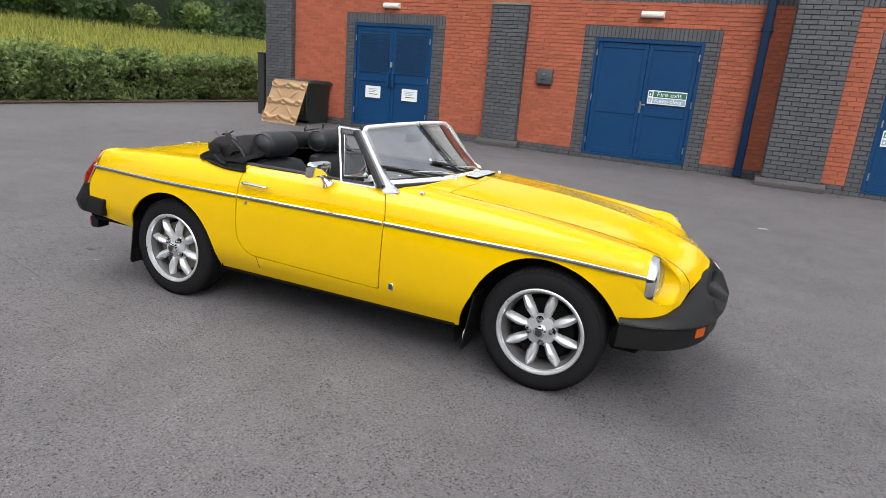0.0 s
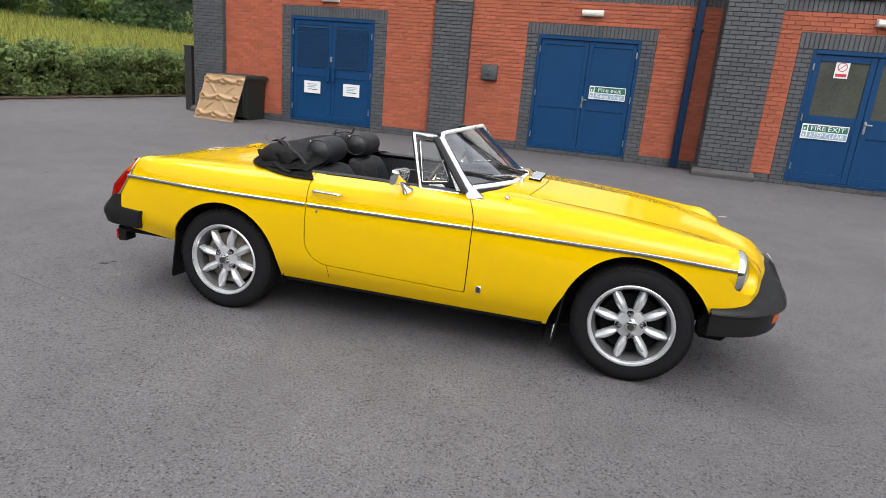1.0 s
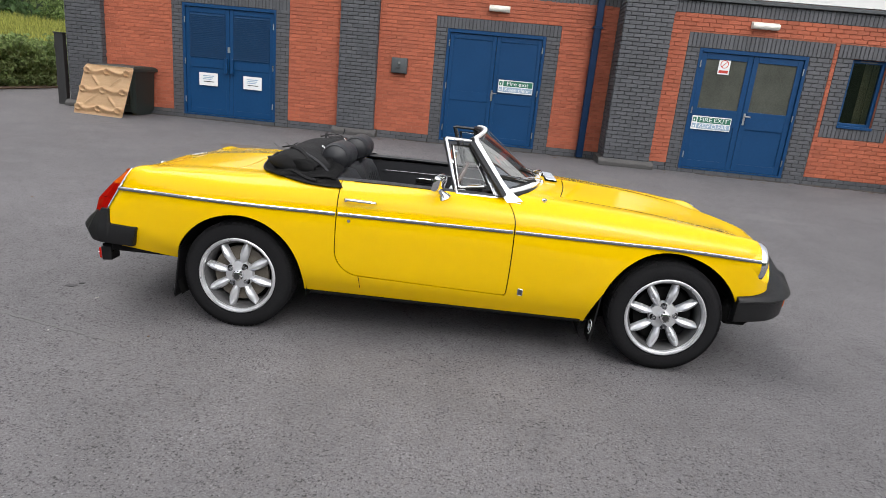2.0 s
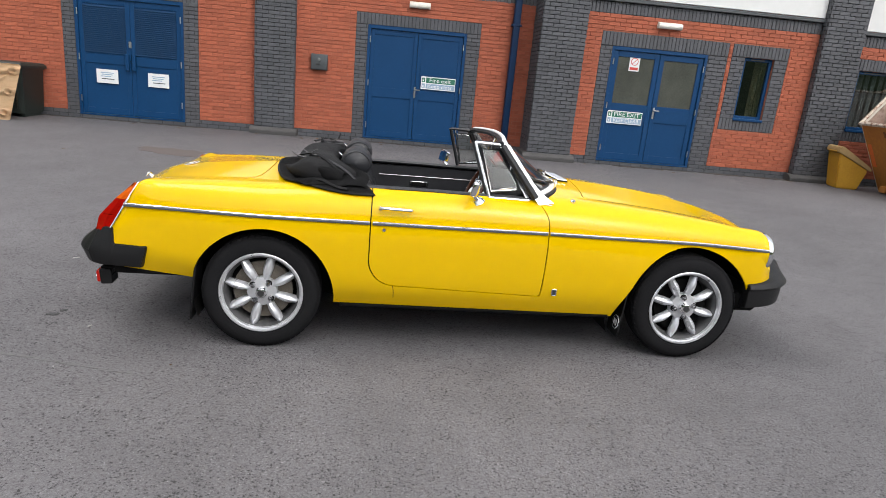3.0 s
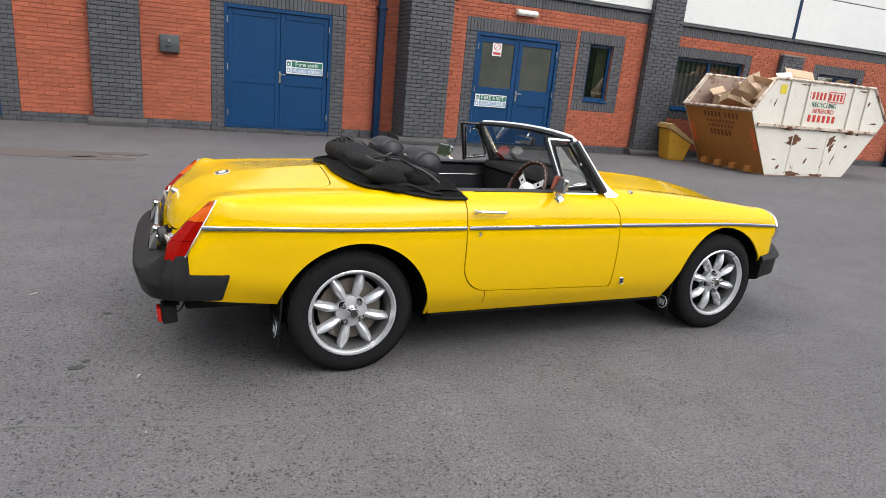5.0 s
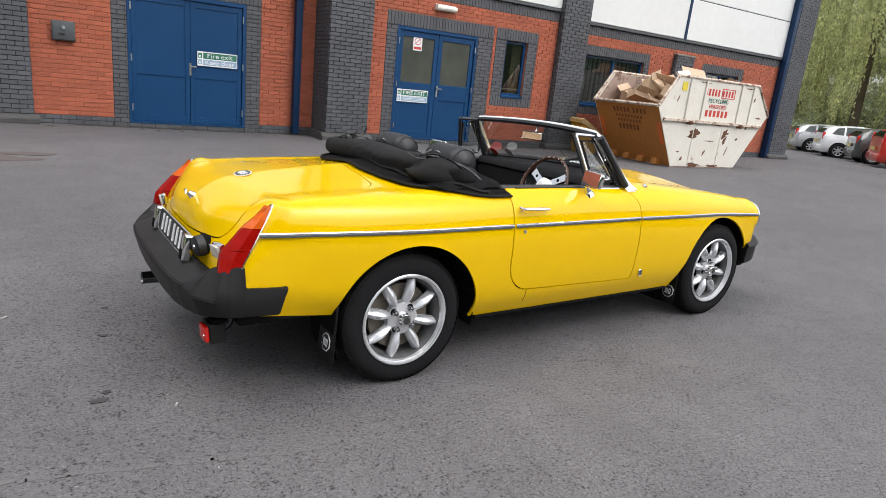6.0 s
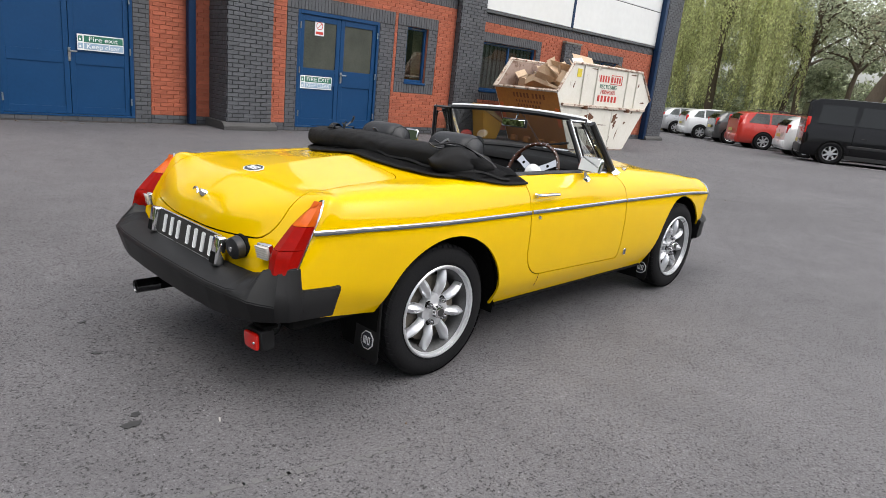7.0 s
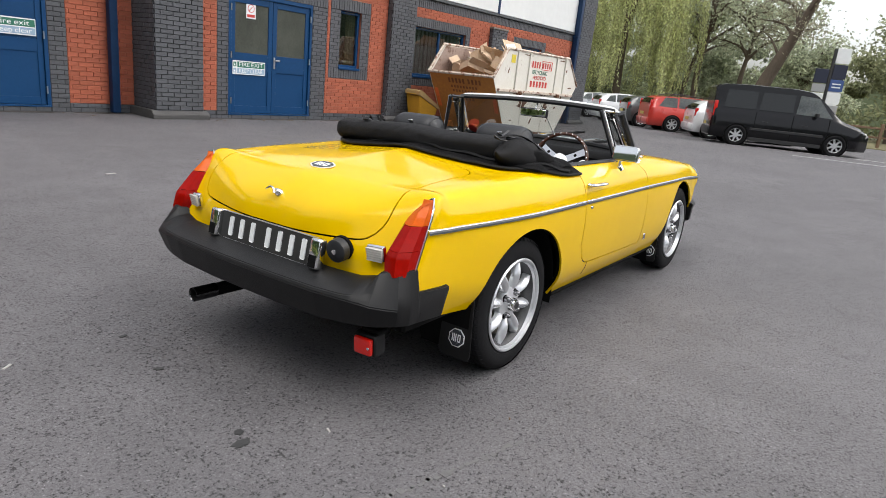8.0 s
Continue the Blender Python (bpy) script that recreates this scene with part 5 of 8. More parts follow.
# ---- lamps ----
for s in (-1, 1):
    hl = new("headlamp")
    hl.parent = car
    hl.matrix_basis = pose(2.732, s * 0.570, 0.648) @ Matrix.Scale(1.07, 4)
    part("lamp_bowl", lathe([(.088, -.004), (.060, -.035), (0, -.05)], 32, "x"), M_reflector, hl)
    pod_rows = []
    for k in range(40):
        a = 2 * math.pi * k / 40
        oy, oz = .099 * math.cos(a), .099 * math.sin(a)
        d = (GRID[:, :, 1] - (.570 + oy)) ** 2 + (GRID[:, :, 2] - (.648 + oz)) ** 2 + np.where(GRID[:, :, 0] < 2.6, 9, 0)
        front = max(-.012, float(GRID[:, :, 0].flat[int(np.argmin(d))]) - 2.740 + .004) / 1.07
        if oy > .03:
            front = min(front, -.004)
        pod_rows.append([(-.06, s * oy, oz), (front * .5 - .03, s * oy, oz), (front, s * oy, oz)])
    part("lamp_pod", lofted(pod_rows, ring=True), M_paint, hl, "yellow painted lamp pod")
    part("lens", lathe([(0, .052), (.03, .050), (.06, .040), (.085, .022), (.090, .012)], 40, "x"), M_glass, hl, "domed ribbed glass").visible_shadow = False
    part("rim", lathe([(.084, .020), (.090, .024), (.097, .018), (.1015, .004), (.101, -.010), (.094, -.012), (.088, -.004), (.084, .010)], 40, "x", closed=True), M_chrome, hl, "chrome headlamp rim")
    for k in range(-3, 4):
        y = k * .022
        part("rib", tube([(.004 + .026 * math.sqrt(max(0, 1 - (k / 3.9) ** 2)) * (1 - (z / .1) ** 2), y, z) for z in np.linspace(-.07 * math.sqrt(1 - (k / 4) ** 2), .07 * math.sqrt(1 - (k / 4) ** 2), 6)], .002, 4), M_clearlens, hl)
    part("bulb_shield", lathe([(0, .02), (.022, .012), (.024, -.02), (0, -.02)], 16, "x"), M_chrome, hl)


def tail_lamp(s):
    """Tall pointed lamp cluster: red below, amber above, chrome edging."""
    t = new("tail_lamp")
    t.parent = car
    t.matrix_basis = pose(0, 0, 0)
    # front edge on the body, the lens leaning back and down
    def outline(z):
        k = (z - 0.575) / 0.245
        xf = -0.735 + 0.133 * k            # body line behind the lens
        yo = 0.672 - 0.026 * k - 0.016 * max(0.0, (k - 0.7) / 0.3) ** 2
        yi = 0.566 + 0.022 * k ** 2 + 0.012 * max(0, 1 - k * 6) + 0.048 * max(0.0, (k - 0.62) / 0.38) ** 2.2
        out = float(np.interp(k, [0, .26, .30, .65, .9, 1.0], [.058, .080, .080, .052, .020, .006]))
        return xf, yo, yi, out
    def rows(z0, z1, n):
        R = []
        for z in np.linspace(z0, z1, n):
            xf, yo, yi, out = outline(z)
            c = 0.5 * (yo + yi)
            R.append([(xf + 0.012, s * yo, z), (xf - 0.45 * out, s * (yo - .001), z), (xf - out, s * (yo - .025), z), (xf - out * 1.02, s * c, z),
                      (xf - out * 0.86, s * (yi + .02), z), (xf - 0.4 * out, s * yi, z), (xf + 0.012, s * yi, z)])
        return R
    def capped(R):
        bm = lofted(R)
        for r in (R[0], R[-1]):
            bm.faces.new([bm.verts.new(p) for p in r])
        return bm
    part("red_lens", capped(rows(0.577, 0.655, 8)), M_redlens, t, "deep red lower lens", angle=25)
    part("red_lens", capped(rows(0.657, 0.733, 8)), M_redlens, t, "red middle lens", angle=25)
    part("amber_lens", capped(rows(0.735, 0.815, 8)), M_amber, t, "amber upper lens", angle=25)
    edge = []
    for z in np.linspace(0.570, 0.820, 14):
        xf, yo, yi, out = outline(min(z, 0.818))
        edge.append((xf + 0.010, s * (yo + 0.004), z))
    for z in np.linspace(0.818, 0.570, 10):
        xf, yo, yi, out = outline(min(z, 0.818))
        edge.append((xf + 0.006, s * (yi - 0.003), z))
    part("chrome_edge", tube(edge, 0.0042, 6, closed=True), M_chrome, t, "chrome lamp surround")
    return t


for s in (-1, 1):
    tail_lamp(s)
    rv = new("reversing_lamp")
    rv.parent = car
    rv.matrix_basis = pose(-0.762, s * (0.538 if s < 0 else 0.505), 0.632, 0, -14, s * -10)
    part("body", boxed(-.008, .014, -.034, .034, -.028, .028, .006, 2), M_chrome, rv)
    part("lens", boxed(-.018, -.008, -.031, .031, -.024, .024, .005, 2), M_clearlens, rv, "clear ribbed reversing lens")
    for k in range(6):
        part("rib", boxed(-.0195, -.018, -.030, .030, -.022 + k * .0088 - .0014, -.022 + k * .0088 + .0014, 0), M_clearlens, rv, smooth=False)

fog = new("fog_lamp")
fog.parent = car
fog.matrix_basis = pose(-0.792, -0.552, 0.318, 0, -4, 4)
part("housing", boxed(-.020, .040, -.046, .046, -.040, .040, .006), M_rubber, fog)
part("lens", boxed(-.038, -.018, -.038, .038, -.032, .032, .009, 2), M_foglens, fog, "red fog lamp lens")
part("screw", moved(lathe([(0, -.041), (.005, -.040), (.005, -.036)], 10, "x"), pose(0, -.028, 0)), M_chrome, fog)
part("bracket", tube([(.02, 0, .04), (.03, -.02, .075), (.075, -.03, .085)], .007, 6), M_steel, fog)
part("wire", tube([(.03, -.03, .0), (.055, -.045, .02), (.09, -.03, .09)], .003, 5, smooth=8), M_black, fog)
towbar = boxed(-0.80, -0.74, -0.60, -0.52, 0.36, 0.375, 0.004)
part("lamp_bracket", towbar, M_black, car)

ex = new("exhaust")
ex.parent = car
part("pipe", lathe([(.028, -.90), (.028, -.5), (.024, -.5), (.024, -.89), (.028, -.90)], 20, "x"), M_black, ex)
part("tip", lathe([(.0285, -.902), (.030, -.902), (.030, -.80), (.026, -.80), (.026, -.898)], 20, "x", closed=True), M_steeldark, ex, "dulled steel exhaust tip")
ex.matrix_basis = pose(0.0, 0.33, 0.275, 0, 0, 0)

# rear plate, its two lamps, filler cap, boot latch, boot badge
pl = new("number_plate")
pl.parent = car
pl.matrix_basis = pose(-0.818, -0.030, 0.588, 0, 10, 0)
part("plate", boxed(-.006, 0, -.285, .285, -.056, .056, .003), M_blackink, pl, "black plate with pale bars for characters", smooth=False)
fr = bmesh.new()
for a, b, c, d in ((-.287, .287, .052, .0565), (-.287, .287, -.0565, -.052), (-.287, -.282, -.052, .052), (.282, .287, -.052, .052)):
    box(fr, -.0085, -.006, a, b, c, d)
part("plate_edge", fr, M_alloy, pl, smooth=False)
for k, (y0, y1) in enumerate(((.178, .232), (.112, .166), (.046, .100), (-.046, .008), (-.112, -.058), (-.178, -.124), (-.244, -.190))):
    part("plate_bar", boxed(-.0085, -.006, (y0 + y1) / 2 - .012, (y0 + y1) / 2 + .012, -.038, .038, .004), M_sign, pl, smooth=False)
for s in (-1, 1):
    lp = new("plate_lamp")
    lp.parent = pl
    lp.matrix_basis = pose(-.018, s * .292, 0.0)
    part("housing", boxed(-.014, .028, -.026, .026, -.056, .056, .011, 3), M_chrome, lp, "chrome plate lamp")
    part("lens", boxed(-.0165, -.012, -.018, .018, -.048, -.004, .002), M_black, lp)
fc = new("filler_cap")
fc.parent = car
fc.matrix_basis = pose(-0.768, -0.388, 0.618, 0, -8, 6)
part("neck", lathe([(.030, .03), (.030, -.012), (.046, -.012), (.046, .0)], 24, "x"), M_black, fc)
part("cap", lathe([(0, -.050), (.032, -.050), (.041, -.044), (.043, -.015), (.038, -.010), (0, -.010)], 28, "x"), M_vinyl, fc, "black plastic filler cap")
part("lock", lathe([(0, -.054), (.009, -.054), (.010, -.048), (0, -.048)], 14, "x"), M_chrome, fc)

bl = new("boot_latch")
bl.parent = car
bl.matrix_basis = pose(-0.735, 0.0, 0.742, 0, -52, 0) @ Matrix.Scale(.8, 4)
part("base", lathe([(0, .030), (.012, .028), (.018, .012), (.022, .002), (.022, -.01)], 20, "z"), M_chrome, bl)
part("grip", tube([(-.02, -.008, .035), (-.004, 0, .040), (.005, .04, .038), (-.006, .065, .030)], [.004, .007, .006, .0035], 8, smooth=10), M_chrome, bl, "chrome twist latch")


M_badge = make_mat("badge_enamel", (0.05, 0.055, 0.065), (0.035, 0.04, 0.05), scale=30, rough=0.25)


def octagon_badge(name, m, r, parent, stretch=1.0):
    """An eight-sided maker's badge reduced to plain shapes: rim, field and thin strokes."""
    b = new(name)
    b.parent = parent
    b.matrix_basis = m
    oct8 = [(stretch * r * math.cos(math.pi * (k + .5) / 4), r * math.sin(math.pi * (k + .5) / 4)) for k in range(8)]
    inn = [(a * .89, c * .89) for a, c in oct8]
    part("rim", prism(oct8, 0, .003, axis="z"), M_alu, b, smooth=False)
    part("field", prism(inn, .003, .0042, axis="z"), M_badge, b, smooth=False)
    for c in (-.46, -.26, -.06, .20, .46):
        part("bar", boxed((c - .055) * r * stretch, (c + .055) * r * stretch, -.40 * r, .40 * r, .0042, .0052, 0), M_alu, b, smooth=False)
    for z in (-.34, .34):
        part("bar", boxed(.26 * r * stretch, .40 * r * stretch, (z - .06) * r, (z + .06) * r, .0042, .0052, 0), M_alu, b, smooth=False)
    return b


pb, _ = skin_point(-0.515, y=-0.02)
octagon_badge("boot_badge", pose(-0.515, 0.0, pb.z + 0.002, 0, -13, 0) @ pose(0, 0, 0, 0, 0, -90), .040, car, 1.6)
for x, zc in ((1.517, .388),):
    for s in (-1, 1):
        p, n = skin_point(x, zc)
        bm = boxed(-.014, .014, -.005, 0.0, -.019, .019, .003)
        ob = part("side_badge", moved(bm, pose(p.x, s * abs(p.y) + s * 0.002, p.z, 0, 0, 0 if s < 0 else 180)), M_chrome, car, "small square wing badge")
        part("field", moved(boxed(-.009, .009, -.0062, -.005, -.013, .013, 0), pose(p.x, s * abs(p.y) + s * 0.002, p.z, 0, 0, 0 if s < 0 else 180)), M_blackink, ob)

# mud flaps
for s in (-1, 1):
    for x, lean, z0 in ((-0.322, -0.025, .140), (1.952, -0.035, .140)):
        fl = prism([(s * .535, .43), (s * .672, .43), (s * .690, .16), (s * .680, z0), (s * .55, z0), (s * .535, .16)], -.004, .004, .002, axis="x")
        for v in fl.verts:
            v.co.x += x + lean * (0.43 - v.co.z) / 0.3
        f = part("mud_flap", fl, M_rubber, car, "black rubber mud flap")
        octagon_badge("flap_badge", pose(x + lean * .72 - .006, s * (.622 if x < 1 else .642), .228 if x < 1 else .216, 90, 0, -90) @ pose(0, 0, 0, -6, 0, 0), .040, f)

# ---- door furniture ----
for s, dr in ((-1, DOORS[0]), (1, DOORS[1])):
    p, n = skin_point(0.575, 0.782)
    q, _ = skin_point(0.735, 0.775)
    h = new("door_handle")
    h.parent = dr
    a, b = Vector((p.x, s * abs(p.y), p.z)), Vector((q.x, s * abs(q.y), q.z))
    o = Vector((0, s * 0.030, 0.006))
    part("grip", tube([a + o * .2, a + o * .8, (a + b) / 2 + o * 1.1, b + o * .8, b + o * .2], [.009, .010, .011, .010, .008], 8, smooth=16, flat=.8), M_chrome, h, "slim chrome pull handle")
    part("push_button", moved(lathe([(0, -.012), (.010, -.012), (.012, 0)], 14), pose(a.x - .0, a.y + s * .004, a.z + .001, 0, 0, 0 if s < 0 else 180)), M_chrome, h)
    p, n = skin_point(0.598, 0.676)
    part("lock", moved(lathe([(0, -.006), (.008, -.006), (.010, 0)], 14), pose(p.x, s * abs(p.y), p.z, 0, 0, 0 if s < 0 else 180)), M_chrome, dr)

# ---- windscreen ----
def screen_point(u, v):
    """u -1..1 across, v 0..1 up the raked glass."""
    yb, yt = 0.600, 0.545
    xb = 1.60 - 0.20 * abs(u) ** 2.2
    xt = 1.255 - 0.055 * u * u
    zb, zt = 0.898 - 0.016 * u * u, 1.160 - 0.018 * u * u
    y = u * (yb + (yt - yb) * v)
    return Vector((xb + (xt - xb) * v, -y, zb + (zt - zb) * v))


ws = new("windscreen")
ws.parent = car
rows = [[screen_point(u, v) for v in np.linspace(0.01, .97, 9)] for u in np.linspace(-.97, .97, 25)]
g = part("glass", lofted(rows), M_screen, ws, "clear raked windscreen glass")
g.visible_shadow = False
part("top_rail", tube([screen_point(u, 1.0 if abs(u) < .93 else 1.0 - (abs(u) - .93) * 1.3) for u in np.linspace(-1, 1, 31)], .0120, 10, flat=.95), M_alu, ws, "polished aluminium top rail")
part("rail_lining", tube([screen_point(u, .975) + Vector((-.019, 0, -.006)) for u in np.linspace(-.97, .97, 25)], .0155, 6), M_vinyl, ws)
part("bottom_rail", tube([screen_point(u, 0.02) + Vector((.006, 0, 0)) for u in np.linspace(-.99, .99, 31)], .016, 8), M_alu, ws)
part("base_lining", tube([screen_point(u, 0.03) + Vector((-.020, 0, .0)) for u in np.linspace(-.98, .98, 31)], .017, 8), M_vinyl, ws, "black lining under the glass")
part("seal", tube([screen_point(u, -0.03) + Vector((.016, 0, -.006)) for u in np.linspace(-1, 1, 31)], .017, 8), M_rubber, ws, "black rubber screen seal")
for s in (-1, 1):
    pts = [screen_point(s, v) for v in np.linspace(-.10, .95, 14)]
    pts[0] += Vector((.02, -s * .012, -.01))
    R = []
    for k, p in enumerate(pts):
        w = .0145 + .024 * max(0, 1 - k / 5) ** 2
        R.append([p + Vector((dx * w, dy * .017, dz * w * .5)) for dx, dy, dz in ((-1.0, 1, -.3), (0, 1.25, 0), (1.1, .8, .4), (1.1, -.8, .4), (0, -1.0, 0), (-1.0, -1, -.3))])
    part("pillar", lofted(R, closed=True, caps=True), M_frame, ws, "polished aluminium screen pillar")
    part("pillar_lining", tube([p + Vector((-.022, -s * .028, -.006)) for p in pts[1:]], .0185, 8), M_vinyl, ws, "black inner lining")
    part("pillar_foot", tube([pts[0] + Vector((-.03, 0, -.004)), pts[0] + Vector((.03, 0, -.012)), pts[0] + Vector((.075, s * .030, -.016))], [.013, .018, .012], 8, flat=.6), M_alu, ws)

# quarter lights on the doors
for s, dr in ((-1, DOORS[0]), (1, DOORS[1])):
    q = new("quarter_light")
    q.parent = dr
    def ql(x, z):
        return Vector((x, s * (0.612 - 0.33 * (z - .86)), z))
    A, B, C, D = ql(1.138, .858), ql(1.350, .856), ql(1.186, 1.126), ql(1.052, 1.130)
    part("frame", tube([A, D], .0085, 8), M_frame, q, "polished rear post")
    part("frame", tube([D, C], .008, 8), M_frame, q)
    post = bmesh.new()
    post.faces.new([post.verts.new(p) for p in (ql(1.178, 1.126), ql(1.208, 1.128), ql(1.402, .862), ql(1.338, .858))])
    bmesh.ops.solidify(post, geom=post.faces[:], thickness=.012)
    part("frame", post, M_frame, q, "broad polished front post", smooth=False)
    part("frame", tube([B, A], .008, 8), M_frame, q)
    A2, B2, C2, D2_ = A.lerp(C, .12), B.lerp(D, .19), C.lerp(A, .12), D.lerp(B, .13)
    part("inner_frame", tube([A2, B2.lerp(A2, .12), B2.lerp(C2, .12), C2, D2_], .005, 6, closed=True), M_chrome, q)
    out = Vector((0, s * .003, 0))
    part("seal", tube([p + (p - (A2 + C2) / 2) * .06 + out for p in (A2, B2.lerp(A2, .10), B2.lerp(C2, .10), C2, D2_)], .006, 6, closed=True), M_rubber, q, "black rubber seal")
    bm = bmesh.new()
    bm.faces.new([bm.verts.new(p) for p in (A2, B2, C2, D2_)])
    bmesh.ops.solidify(bm, geom=bm.faces[:], thickness=.004)
    part("glass", bm, M_glass, q, smooth=False).visible_shadow = False
    inn = Vector((0, -s * .012, 0))
    for e0, e1, rr in ((A, D, .0095), (D, C, .009), (C, B, .0095), (B, A, .009)):
        sh = inn + Vector((-.008 if e0 is A else 0, 0, 0))
        part("dark_lining", tube([e0 + sh, e1 + sh], rr + .001, 6), M_vinyl, q)
    part("catch", tube([C.lerp(B, .38) + Vector((0, s * .012, 0)), C.lerp(B, .46) + Vector((-.02, s * .014, 0))], .006, 6), M_chrome, q)
    part("catch", tube([A2.lerp(B2, .3) + Vector((0, s * .005, .008)), A2.lerp(B2, .75) + Vector((0, s * .005, .012))], .004, 6), M_nut, q)
    part("door_cap", tube([(x, s * 0.590, .866 - .004 * (x > 1.0)) for x in (.40, .8, 1.06, 1.2, 1.36)], .024, 8, flat=.55), M_vinyl, dr, "black door top capping")
    part("door_cap_trim", tube([(x, s * 0.6155, .868 - .004 * (x > 1.0)) for x in (.60, .8, 1.08)], .0035, 6), M_rubber, dr)
    # door mirror
    m = new("door_mirror")
    m.parent = dr
    part("foot", tube([(1.078, s * .640, .834), (1.070, s * .644, .850)], [.036, .024], 12), M_chrome, m, "chrome mirror foot")
    part("stalk", tube([(1.070, s * .643, .846), (1.056, s * .650, .862), (1.046, s * (.662 if s < 0 else .72), .890)], [.020, .014, .010], 10, smooth=8), M_chrome, m)
    rows = []
    for dx, k in ((-.004, .95), (-.002, 1.0), (.008, 1.0), (.017, .95), (.025, .84), (.031, .66), (.033, .4)):
        rows.append([(dx, .078 * k * math.copysign(abs(math.cos(a)) ** .35, math.cos(a)), .043 * k * math.copysign(abs(math.sin(a)) ** .35, math.sin(a))) for a in np.linspace(0, 2 * math.pi, 28, endpoint=False)])
    my = .690 if s < 0 else .745
    at = pose(1.040, s * my, .918, 0, 14, s * 12)
    part("shell", moved(lofted(rows, closed=True, caps=True), at), M_chrome, m, "rectangular chrome mirror shell")
    part("mirror_glass", moved(boxed(-.0065, -.0045, -.070, .070, -.036, .036, .001), at), M_mirror, m)

# wipers, washer jets, scuttle vent
for yb in (-.195, .150):
    w = new("wiper")
    w.parent = car
    p, n = skin_point(1.605 + .03 * (yb > 0), y=yb)
    part("spindle", moved(lathe([(0, .022), (.008, .020), (.013, .004), (.015, -.01)], 12, "z"), Matrix.Translation(p)), M_chrome, w)
    uc = -(yb - .235) / .59
    tip = screen_point(uc, .155) + Vector((.012, 0, .010))
    part("arm", tube([p + Vector((0, 0, .020)), p.lerp(tip, .45) + Vector((.004, 0, .022)), tip], [.010, .008, .006], 6, smooth=8, flat=.6), M_frame, w, "bright wiper arm")
    e0 = screen_point(uc + .27, .30) + Vector((.009, 0, .005))
    e1 = screen_point(uc - .27, .035) + Vector((.013, 0, .012))
    part("blade", tube([e0, e0.lerp(e1, .5) + Vector((.006, 0, .004)), e1], .008, 6), M_rubber, w, "black wiper blade")
    part("blade_carrier", tube([e0.lerp(e1, .15) + Vector((.006, 0, .008)), tip + Vector((0, 0, .004)), e0.lerp(e1, .85) + Vector((.006, 0, .008))], .004, 6), M_nut, w)
for s in (-1, 1):
    p, n = skin_point(1.600, y=s * -.585)
    part("washer_jet", moved(lathe([(0, .016), (.008, .015), (.014, .010), (.015, .004), (.010, 0), (.010, -.006)], 14, "z"), Matrix.Translation(p)), M_chrome, car)
vent = new("scuttle_vent")
vent.parent = car
pv, _ = skin_point(1.672, y=0.03)
vent.matrix_basis = pose(1.672, 0.03, pv.z + .003, 0, 3.5, 0)
part("plate", boxed(-.035, .035, -.15, .15, -.006, .003, .002), M_black, vent, smooth=False)
for k in range(9):
    y = -.136 + k * .034
    part("slat", moved(boxed(-.030, .030, -.0085, .0085, .003, .007, .002), pose(0, y, .002, 24, 0, 0)), M_frame, vent, smooth=False)

# ---- interior ----
inner = new("interior")
inner.parent = car
tub = bmesh.new()
box(tub, .41, 1.46, -.60, .60, .255, .285)
box(tub, .20, .41, -.40, .40, .255, .285)
box(tub, .16, .22, -.41, .41, .27, .80)
box(tub, .16, .22, -.58, .58, .68, .80)
box(tub, 1.40, 1.44, -.60, .60, .27, .85)
part("cabin_floor", tub, M_vinyl, inner, "black carpet and bulkheads", smooth=False)
for s in (-1, 1):
    part("door_trim", boxed(.43, 1.42, s * .600 - .012, s * .600 + .012, .30, .845, .006), M_vinyl, inner, "black vinyl door lining", smooth=False)
    part("trim_strip", tube([(.58, s * .584, .775), (1.30, s * .584, .775)], .0035, 6), M_nut, inner)
    pull = boxed(.80, .93, min(s * .588, s * .574), max(s * .588, s * .574), .70, .745, .006)
    part("door_pull", pull, M_chrome, inner, "chrome inner door pull")
    part("pull_recess", boxed(.815, .915, min(s * .576, s * .571), max(s * .576, s * .571), .708, .737, .002), M_black, inner, smooth=False)
    part("winder", tube([(1.12, s * .586, .66), (1.12, s * .560, .66), (1.19, s * .555, .64), (1.19, s * .530, .64)], .007, 6), M_chrome, inner)
part("tunnel", boxed(.25, 1.45, -.11, .11, .28, .47, .04, 3), M_vinyl, inner)
part("gear_lever", tube([(1.02, 0, .46), (.985, 0, .62)], [.012, .008], 8), M_chrome, inner)
part("gear_knob", moved(lathe([(0, .03), (.02, .022), (.026, 0), (.02, -.02), (0, -.028)], 16, "z"), Matrix.Translation((.983, 0, .635))), M_vinyl, inner)
rows = []
for y in np.linspace(-.59, .59, 31):
    xe = 1.59 - .20 * abs(y / .6) ** 2.2
    rows.append([(1.268, y, .845), (1.275, y, .866), (1.30, y, .882), (1.34, y, .886), (max(1.345, xe - .06), y, .894 - .012 * (y / .6) ** 2), (max(1.35, xe + .005), y, .903 - .016 * (y / .6) ** 2)])
part("dash_top", lofted(rows), M_dash, inner, "black crash pad along the dashboard")
dash = prism([(1.30, .60), (1.275, .80), (1.285, .845), (1.34, .86), (1.38, .86), (1.38, .60)], -.59, .59, .012)
part("dashboard", dash, M_dash, inner, "black padded dashboard")
